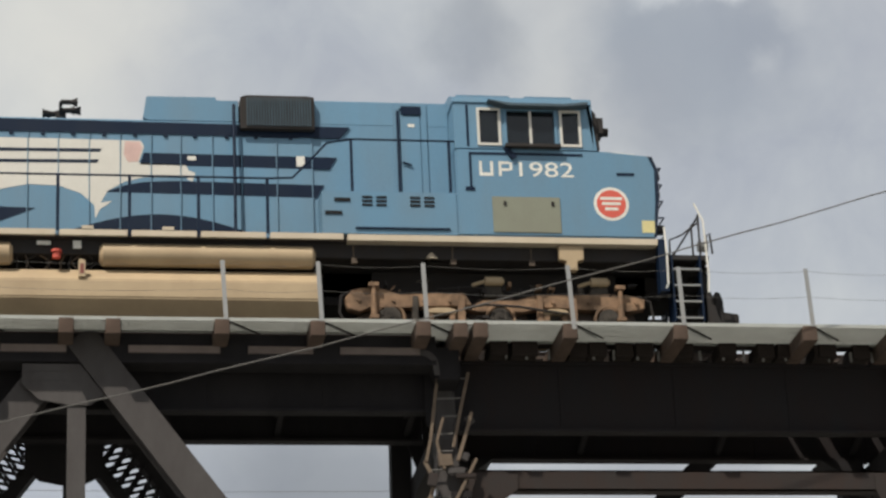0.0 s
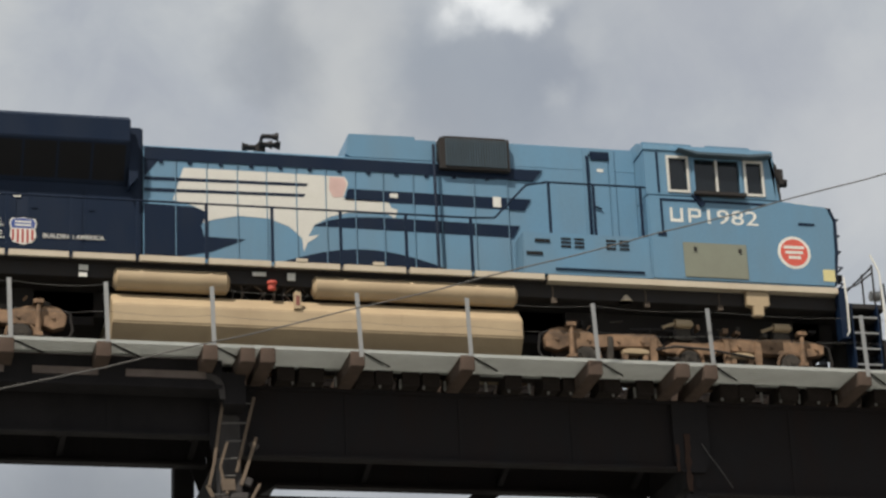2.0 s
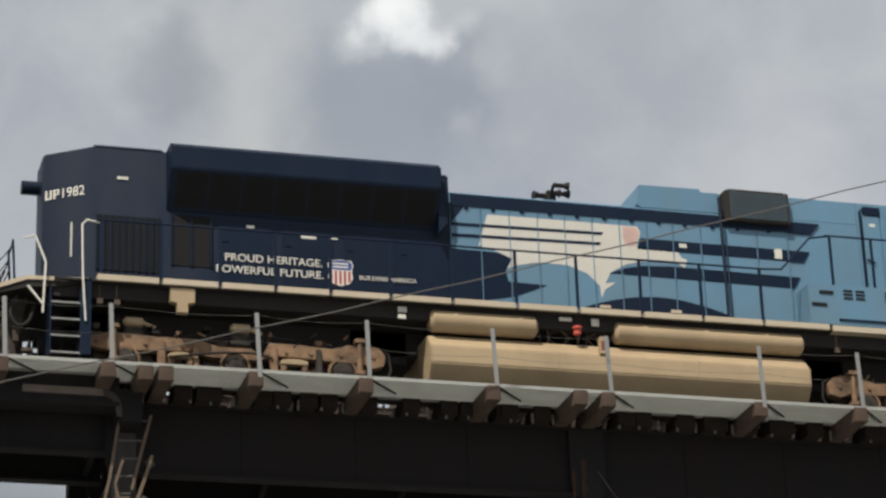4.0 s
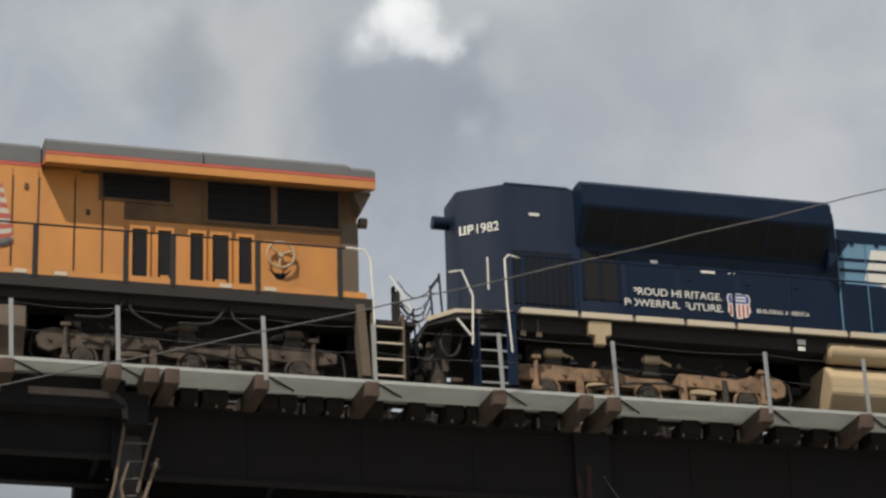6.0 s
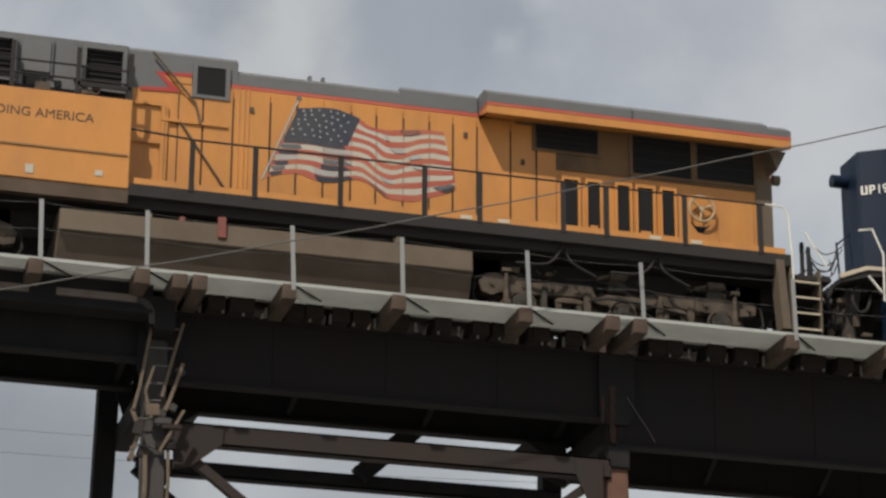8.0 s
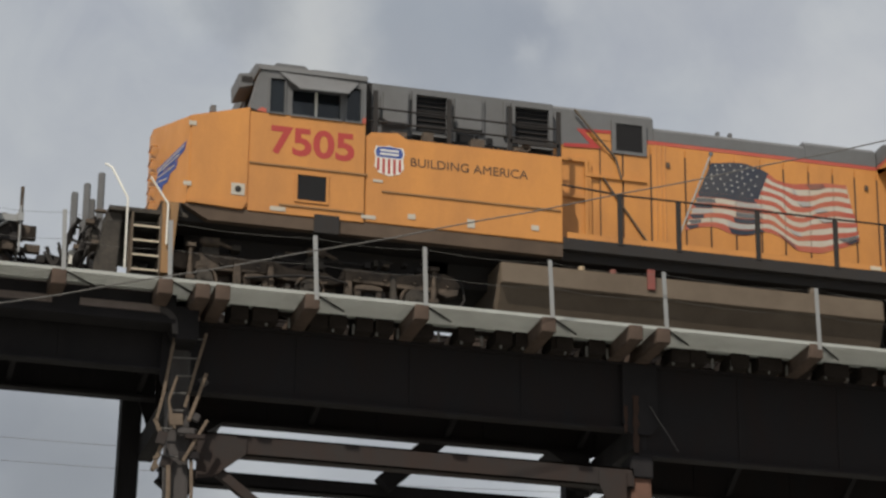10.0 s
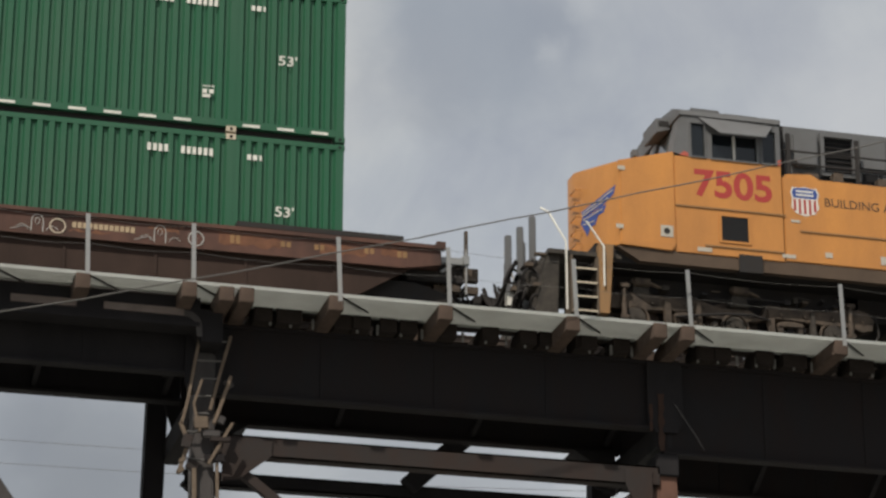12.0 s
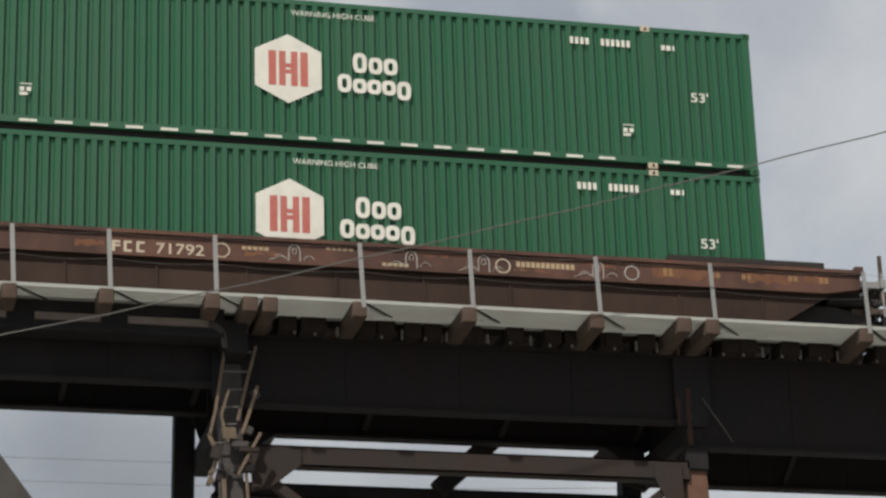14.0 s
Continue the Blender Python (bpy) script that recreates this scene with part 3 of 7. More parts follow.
    for x, post in long_ties:
        if me is None:
            bm = B()
            box(bm, -0.125, 0.125, WALK_Y - 0.04, 47.7, -0.27, 0.0)
            me = finish("long_tie", bm, TIE, 0.012)
        ob = new("long_tie", me)
        x -= 0.075
        ob.location = (x, random.uniform(-0.03, 0.03), TOP)
        ob.parent = v
        if post:
            lean = random.uniform(-0.065, -0.03)
            bm = B()
            px = x + 0.07
            beam(bm, (px, WALK_Y - 0.01, TOP - 0.1), (px + lean, WALK_Y - 0.01, TOP + 1.06), 0.012, 0.075)
            beam(bm, (px + 0.03, WALK_Y + 0.025, TOP - 0.1), (px + 0.03 + lean, WALK_Y + 0.025, TOP + 1.06), 0.07, 0.012)
            part("handrail_post", bm, STEEL, v, "galvanized angle post with a cable rail")
            bm = B()
            rod(bm, (px + 0.05, WALK_Y + 0.02, TOP - 0.02), (px + 0.62, WALK_Y + 0.62, TOP - 0.03), 0.018, 6)
            part("brace_rod", bm, BLACK, v)
    px = [x - 0.005 for x, post in long_ties if post]
    for h in (1.02, 0.55):
        for a, b in zip(px[:-1], px[1:]):
            pts = [(a + (b - a) * i / 6, WALK_Y + 0.02, TOP + h - 0.05 * math.sin(math.pi * i / 6)) for i in range(7)]
            bm = B()
            pipe(bm, pts, 0.003, 5)
            part("handrail_cable", bm, CABLE, v)
    # short ties, with the walkway's shade put into their colour
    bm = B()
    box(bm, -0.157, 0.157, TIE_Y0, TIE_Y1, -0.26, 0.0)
    me = finish("tie", bm, TIE_SHADED, 0.01)
    # thin pale plates painted in as flecks of light between the ties
    bm = B()
    box(bm, -0.024, 0.024, -0.006, 0.006, -0.12, 0.07)
    fleck = finish("tie_clip", bm, FLECK, 0.004)
    stops = [lt - 0.075 for lt, _ in long_ties if lt > 7.5] + [34.0]
    for p, q in zip(stops[:-1], stops[1:]):
        n = max(1, round((q - p) / 0.372))
        for k in range(1, n):
            ob = new("tie", me)
            ob.location = (p + (q - p) * k / n + random.uniform(-0.012, 0.012), random.uniform(-0.025, 0.025), TOP + random.uniform(-0.006, 0.0))
            ob.rotation_euler.z = random.uniform(-0.008, 0.008)
            ob.parent = v
            if random.random() < 0.85:
                hb = new("tie_clip", fleck)
                hb.location = (ob.location.x + (q - p) / n / 2 + random.uniform(-0.012, 0.012), TIE_Y0 + 0.06 + random.uniform(-0.02, 0.02), TOP - 0.2)
                hb.rotation_euler = (0, random.uniform(-0.06, 0.06), random.uniform(-0.2, 0.2))
                hb.parent = v
    x = -20
    while x < 7.7:
        if all(abs(x - lt) > 0.22 for lt, _ in long_ties):
            ob = new("tie", me)
            ob.location = (x, 0.2, TOP - 0.003)
            ob.parent = v
        x += 0.385
    return v


viaduct()


def leg_clutter():
    """Old ladder and broken timber and rope tangled round the tower leg."""
    t = tagged(new("broken_access_ladder"), "broken rusty access ladder tangled with rope and timber", "ladder")
    t.location = (7.2, 43.3, 14.0)
    r = random.Random(5)
    for pts, w in (([(-0.13, 0.02, 2.62), (-0.22, 0.0, 2.05), (-0.31, 0.0, 1.41), (-0.41, 0.0, 0.96)], 0.07), ([(-0.09, -0.05, 1.77), (-0.22, -0.05, 1.32), (-0.1, -0.05, 0.85)], 0.06),
                   ([(0.39, 0.02, 2.6), (0.23, 0.02, 1.95), (0.07, 0.0, 1.25)], 0.07), ([(0.4, -0.06, 1.86), (0.25, -0.06, 1.36), (0.13, -0.06, 1.0)], 0.08),
                   ([(0.45, -0.06, 1.04), (0.25, -0.06, 0.66), (0.06, -0.06, 0.29)], 0.07), ([(-0.43, 0.0, 1.01), (-0.27, 0.0, 0.64), (-0.44, 0.0, 0.1)], 0.09),
                   ([(-0.17, 0.0, 0.22), (-0.15, 0.0, -0.25), (-0.16, 0.0, -1.2)], 0.1), ([(0.2, 0.0, 0.6), (0.24, 0.0, -0.2), (0.2, 0.0, -1.2)], 0.07)):
        bm = B()
        for p, q in zip(pts[:-1], pts[1:]):
            beam(bm, p, q, 0.05, w * 0.75)
        part("ladder_rail", bm, ROPE, t, bevel=0.006)
    for z, x0, x1 in ((2.49, -0.1, 0.35), (2.13, -0.18, 0.27), (1.81, -0.1, 0.2), (1.49, -0.2, 0.14), (1.19, -0.2, 0.06), (0.86, -0.35, 0.3), (0.4, -0.3, 0.2)):
        bm = B()
        rod(bm, (x0, 0.04, z), (x1, 0.04, z + r.uniform(-0.03, 0.03)), 0.016)
        part("rung", bm, CABLE, t)
    for x, z, w, h, m in ((-0.2, 1.0, 0.24, 0.3, ROPE), (-0.05, 0.84, 0.3, 0.16, BRIDGE_PALE), (0.08, 0.72, 0.34, 0.12, BRIDGE_STRUT), (-0.4, 0.66, 0.16, 0.34, BRIDGE_STRUT), (-0.3, 0.3, 0.2, 0.26, BRIDGE_STRUT),
                          (0.0, 0.4, 0.34, 0.2, BRIDGE_MID), (-0.44, 0.28, 0.1, 0.1, ROPE), (-0.46, 0.1, 0.1, 0.12, ROPE), (0.32, 1.7, 0.1, 0.22, BRIDGE_PALE), (0.2, 1.1, 0.12, 0.2, BRIDGE_PALE)):
        bm = B()
        a = Vector((x, r.uniform(-0.12, 0.02), z))
        beam(bm, a, a + Vector((w, r.uniform(-0.04, 0.04), r.uniform(-0.08, 0.08))), 0.07, h * 0.7)
        part("timber_scrap", bm, m, t, bevel=0.012)
    return t


leg_clutter()


def overhead_cable():
    bm = B()
    pts = [(x, 41.5, 15.137 + 0.2497 * x + 0.00283 * x * x - 0.00003 * x ** 3 + 0.012 * math.sin(x * 2.3)) for x in [-24 + i * 0.8 for i in range(82)]]
    pipe(bm, pts, 0.012, 6)
    thing("utility_cable", bm, CABLE, "slack grey utility cable strung past the viaduct", "cable", smooth=True)
    bm = B()
    for z0, sl in ((46.0, 0.01), (44.6, 0.012)):
        pipe(bm, [(x, 150, z0 + sl * x + 0.0006 * (x - 20) ** 2) for x in range(-80, 140, 10)], 0.014, 5)
    thing("distant_power_line", bm, CABLE, "two thin power lines far behind the viaduct", "cable")


overhead_cable()


# ---------- running gear shared by the locomotives ----------
def wheelset(parent, x, r=0.53):
    bm = B()
    rod(bm, (0, -0.95, 0), (0, 0.95, 0), 0.09, 10)
    for s in (-1, 1):
        rod(bm, (0, s * 0.70, 0), (0, s * 0.74, 0), r + 0.03, 28)
        rod(bm, (0, s * 0.74, 0), (0, s * 0.84, 0), r, 28)
        rod(bm, (0, s * 0.84, 0), (0, s * 0.9, 0), 0.17, 12)
        for i in range(4):
            a = i * math.pi / 2
            rod(bm, (0.3 * math.cos(a), s * 0.84, 0.3 * math.sin(a)), (0.3 * math.cos(a), s * 0.855, 0.3 * math.sin(a)), 0.05, 6)
    ob = part("wheelset", bm, TREAD, parent, at=(x, 0, r))
    WHEELS.append((ob, r))
    return ob


def truck(unit, c, mat, spread=1.95, style=0, inward=1):
    """Three-axle truck. u runs from the middle axle towards the middle of the locomotive."""
    def X(u):
        return c + inward * u

    def slab(bm, pts, y0, y1):
        prism(bm, [(X(u), z) for u, z in pts], y0, y1)

    pale = TAN if style == 0 else DUSTY_GREY
    # cast side frames: two long bars joined by a dropped middle
    bar = [(0.5, 0.74), (0.62, 0.98), (1.2, 0.97), (1.75, 0.93), (2.05, 1.03), (2.45, 1.05), (2.62, 1.0), (2.74, 0.86), (2.7, 0.66), (2.5, 0.6), (2.3, 0.68),
           (1.75, 0.68), (1.3, 0.71), (0.76, 0.73)]
    mid = [(-0.62, 0.96), (-0.3, 0.86), (0.3, 0.86), (0.5, 0.74), (0.76, 0.73), (0.4, 0.64), (-0.4, 0.64), (-0.8, 0.72)]
    outer = [(-0.62, 0.96), (-0.8, 0.72), (-1.3, 0.7), (-1.7, 0.68), (-2.3, 0.66), (-2.6, 0.72), (-2.62, 0.9), (-2.3, 0.98), (-1.9, 1.0), (-1.4, 0.97)]
    bm = B()
    for s in (-1, 1):
        slab(bm, bar, s * 1.10, s * 0.90)
        slab(bm, mid, s * 1.06, s * 0.88)
        slab(bm, outer, s * 1.09, s * 0.90)
    for u in (-1.05, 1.05):
        box(bm, X(u) - 0.15, X(u) + 0.15, -0.9, 0.9, 0.6, 0.86)
    frame_ob = part("truck_frame", bm, mat, unit, "cast truck frame caked in dust", bevel=0.014)
    for ax in (-spread, 0.0, spread):
        wheelset(unit, c + ax)
        for s in (-1, 1):
            bm = B()
            rod(bm, (c + ax, s * 0.85, 0.52), (c + ax, s * 1.10, 0.52), 0.19, 18)
            rod(bm, (c + ax, s * 1.10, 0.52), (c + ax, s * 1.14, 0.52), 0.12, 14)
            rod(bm, (c + ax, s * 1.14, 0.52), (c + ax, s * 1.16, 0.52), 0.05, 8)
            part("axle_box", bm, MUD_DARK, frame_ob, bevel=0.012, smooth=True)
            bm = B()
            arch = [math.radians(a) for a in range(-10, 200, 15)]
            pipe(bm, [(c + ax + 0.25 * math.cos(a), s * 1.07, 0.5 + 0.25 * math.sin(a)) for a in arch], 0.03, 6)
            part("box_guide", bm, mat, frame_ob, smooth=True)
    for s in (-1, 1):
        # pedestal legs and the brake beams beside them
        for u, w in ((0.68, 0.13), (-1.32, 0.13), (-0.72, 0.1), (1.5, 0.1)):
            bm = B()
            slab(bm, [(u - w / 2, 0.9), (u + w / 2, 0.9), (u + w / 2 + 0.02, 0.44), (u - w / 2 + 0.01, 0.4)], s * 1.14, s * 1.04)
            part("pedestal_leg", bm, mat if abs(u) < 1.4 else MUD_DARK, frame_ob, bevel=0.015)
        for u0, u1 in ((0.8, 1.3), (-1.2, -0.76)):
            bm = B()
            slab(bm, [(u0, 0.56), (u1, 0.56), (u1, 0.64), (u0 + (u1 - u0) * 0.7, 0.67), (u0 + (u1 - u0) * 0.3, 0.67), (u0, 0.64)], s * 1.18, s * 1.06)
            part("brake_beam", bm, pale, frame_ob, bevel=0.015)
            for u in (u0 + 0.06, u1 - 0.06):
                bm = B()
                slab(bm, [(u - 0.05, 0.44), (u + 0.05, 0.44), (u + 0.06, 0.62), (u - 0.06, 0.62)], s * 1.16, s * 1.08)
                part("brake_shoe", bm, mat, frame_ob, bevel=0.015)
        for u in (0.1, -1.8):
            bm = B()
            slab(bm, [(u - 0.2, 0.9), (u + 0.18, 0.9), (u + 0.15, 1.14), (u - 0.15, 1.14)], s * 1.08, s * 0.88)
            part("spring_seat", bm, MUD_DARK, frame_ob, bevel=0.02)
            bm = B()
            rod(bm, (X(u) - 0.15, s * 1.10, 1.2), (X(u) + 0.15, s * 1.10, 1.2), 0.085, 14)
            rod(bm, (X(u + 0.15), s * 1.10, 1.2), (X(u + 0.38), s * 1.07, 1.13), 0.035, 8)
            rod(bm, (X(u - 0.15), s * 1.10, 1.2), (X(u - 0.19), s * 1.10, 1.2), 0.05, 8)
            part("brake_cylinder", bm, pale, frame_ob, smooth=True)
        for u in (2.24, -2.16):
            bm = B()
            rod(bm, (X(u), s * 1.16, 0.5), (X(u), s * 1.16, 0.76), 0.055, 12)
            rod(bm, (X(u), s * 1.16, 0.76), (X(u), s * 1.16, 1.05), 0.042, 12)
            box(bm, X(u) - 0.09, X(u) + 0.09, s * 1.04, s * 1.22, 1.04, 1.12)
            box(bm, X(u) - 0.08, X(u) + 0.08, s * 1.04, s * 1.22, 0.44, 0.52)
            part("damper", bm, mat, frame_ob, bevel=0.01, smooth=True)
        for pts in (((2.62, 1.0), (2.8, 0.9), (2.84, 0.6), (2.7, 0.35)), ((-2.5, 0.98), (-2.72, 0.85), (-2.76, 0.55), (-2.66, 0.3)), ((-0.5, 1.02), (0.0, 1.02), (0.5, 1.1), (1.1, 1.06))):
            bm = B()
            pipe(bm, [(X(u), s * 1.05, z) for u, z in pts], 0.024)
            part("sand_pipe", bm, BLACK, frame_ob, smooth=True)
        bm = B()
        pipe(bm, [(X(-1.2), s * 1.20, 0.56), (X(-0.3), s * 1.18, 0.7), (X(0.3), s * 1.18, 0.73), (X(0.66), s * 1.16, 0.66)], 0.022)
        part("brake_rod", bm, BLACK, frame_ob, smooth=True)
        for u in (-2.45, -1.6, -0.95, 0.9, 1.35, 1.9, 2.5):
            bm = B()
            rod(bm, (X(u), s * 1.08, 0.82), (X(u), s * 1.13, 0.82), 0.035, 8)
            part("frame_boss", bm, mat, frame_ob)
    r = random.Random(int(c * 10) + 500)
    for m, count, deep in ((mat, 9, 1.1), (BLACK, 14, 1.1), (MUD_DARK, 12, 1.11)):
        bm = B()
        for _ in range(count):
            x, z = c + r.uniform(-2.5, 2.5), r.choice((r.uniform(0.3, 0.6), r.uniform(1.02, 1.2)))
            w, h = r.uniform(0.02, 0.08), r.uniform(0.02, 0.06)
            if r.random() < 0.5:
                rod(bm, (x, -deep + 0.06, z), (x + r.uniform(-0.3, 0.3), -deep, min(max(z + r.uniform(-0.15, 0.15), 0.28), 1.2)), r.uniform(0.012, 0.026), 6)
            else:
                box(bm, x - w, x + w, -deep - r.uniform(0, 0.03), -0.9, z - h, z + h)
        tagged(part("brake_rigging", bm, m, frame_ob, bevel=0.006), kind="stuff")
    bm = B()
    box(bm, c - 2.2, c + 2.2, -0.68, 0.68, 0.62, 1.5)
    part("traction_motor", bm, BLACK, frame_ob)
    return frame_ob


def coupler(unit, x, s, mat=BLACK):
    bm = B()
    box(bm, x - 0.45, x + 0.45, -0.09, 0.09, 0.72, 0.94)
    prism(bm, [(x + s * 0.3, 0.62), (x + s * 0.58, 0.62), (x + s * 0.62, 0.7), (x + s * 0.62, 0.98), (x + s * 0.3, 1.02)], -0.2, 0.16)
    part("coupler", bm, mat, unit, "cast steel knuckle coupler", bevel=0.02)


def hose(unit, pts, r=0.022):
    bm = B()
    p = [Vector(q) for q in pts]
    out = []
    for i in range(len(p) - 1):
        for k in range(4):
            t = k / 4
            a, b, c2, d = p[max(i - 1, 0)], p[i], p[i + 1], p[min(i + 2, len(p) - 1)]
            out.append(0.5 * ((2 * b) + (c2 - a) * t + (2 * a - 5 * b + 4 * c2 - d) * t * t + (3 * b - a - 3 * c2 + d) * t ** 3))
    out.append(p[-1])
    pipe(bm, out, r, 6)
    part("air_hose", bm, BLACK, unit, smooth=True)


def steps(unit, x0, x1, mat, edge, s_out, z_top=1.5, rails=()):
    """Four-tread side steps at both sides, with stringers and bright nosings."""
    for s in (-1, 1):
        for x in (x0 - 0.03, x1):
            bm = B()
            prism(bm, [(x, 0.36), (x + 0.03, 0.36), (x + 0.03, z_top + 0.1), (x, z_top + 0.1)], s * 1.5, s * 1.12)
            part("step_stringer", bm, mat, unit)
        for k in range(4):
            z = 0.4 + k * (z_top - 0.4) / 3.6
            bm = B()
            box(bm, x0, x1, s * 1.48, s * 1.14, z, z + 0.03)
            st_ob = part("step_tread", bm, BLACK, unit)
            bm = B()
            box(bm, x0, x1, s * 1.5, s * 1.48, z + 0.002, z + 0.034)
            part("nosing", bm, edge, st_ob)
        for line in rails:
            bm = B()
            pipe(bm, [(x, s * y, z) for x, y, z in line], 0.019, 8)
            part("grab_rail", bm, LETTER, unit, "white painted grab rail", smooth=True)


def handrail(unit, xs, z, y, base, mat, post_w=0.06):
    for x in xs:
        bm = B()
        box(bm, x - post_w / 2, x + post_w / 2, y - 0.012, y + 0.012, base, z)
        part("stanchion", bm, mat, unit)
    bm = B()
    rod(bm, (min(xs) - 0.1, y, z), (max(xs) + 0.1, y, z), 0.02, 8)
    part("handrail", bm, mat, unit)


def window(unit, x0, x1, z0, z1, y, frame_mat, panes=1, glass_in=0.03, w=0.045):
    bm = B()
    plate_with_holes(bm, x0 - w, x1 + w, z0 - w, z1 + w, [(x0, x1, z0, z1)], y - 0.025, y + 0.02)
    f = part("cab_window", bm, frame_mat, unit, "framed cab side window")
    for i in range(panes):
        a = x0 + (x1 - x0) * i / panes
        b = x0 + (x1 - x0) * (i + 1) / panes
        bm = B()
        box(bm, a + 0.006, b - 0.006, y + glass_in, y + glass_in + 0.01, z0, z1)
        part("pane", bm, GLASS, f, "dark tinted glass")
    if panes > 1:
        bm = B()
        for i in range(1, panes):
            a = x0 + (x1 - x0) * i / panes
            box(bm, a - 0.022, a + 0.022, y - 0.01, y + 0.02, z0, z1)
        part("mullion", bm, WHITE, f)
    return f


def shield(unit, x0, x1, z0, z1, y):
    """Plain striped shield, with no letters."""
    w, h, cx = x1 - x0, z1 - z0, (x0 + x1) / 2
    out = [(x0 + w * 0.06, z1 - h * 0.42), (x0, z1 - h * 0.22), (x0 + w * 0.08, z1 - h * 0.04), (x0 + w * 0.3, z1 - h * 0.05), (cx, z1), (x1 - w * 0.3, z1 - h * 0.05),
           (x1 - w * 0.08, z1 - h * 0.04), (x1, z1 - h * 0.22), (x1 - w * 0.06, z1 - h * 0.42), (x1 - w * 0.02, z0 + h * 0.3), (x1 - w * 0.15, z0 + h * 0.1), (cx, z0),
           (x0 + w * 0.15, z0 + h * 0.1), (x0 + w * 0.02, z0 + h * 0.3)]
    bm = B()
    prism(bm, out, y - 0.003, y)
    sh = part("shield_emblem", bm, LETTER, unit, "red white and blue striped shield")
    bm = B()
    prism(bm, [(x0 + w * 0.1, z1 - h * 0.4), (x0 + w * 0.05, z1 - h * 0.22), (x0 + w * 0.12, z1 - h * 0.08), (cx, z1 - h * 0.04), (x1 - w * 0.12, z1 - h * 0.08),
               (x1 - w * 0.05, z1 - h * 0.22), (x1 - w * 0.1, z1 - h * 0.4)], y - 0.006, y - 0.003)
    part("shield_field", bm, BLUE_MARK, sh)
    for k in range(2):
        bm = B()
        box(bm, x0 + w * 0.2, x1 - w * 0.2, y - 0.008, y - 0.006, z1 - h * (0.2 + 0.12 * k), z1 - h * (0.14 + 0.12 * k))
        part("shield_bar", bm, LETTER, sh)
    for i in range(5):
        a = x0 + w * (0.1 + 0.175 * i)
        bm = B()
        box(bm, a, a + w * 0.085, y - 0.006, y - 0.003, z0 + h * (0.16 if i in (0, 4) else 0.07), z1 - h * 0.44)
        part("shield_stripe", bm, RED, sh)
    return sh


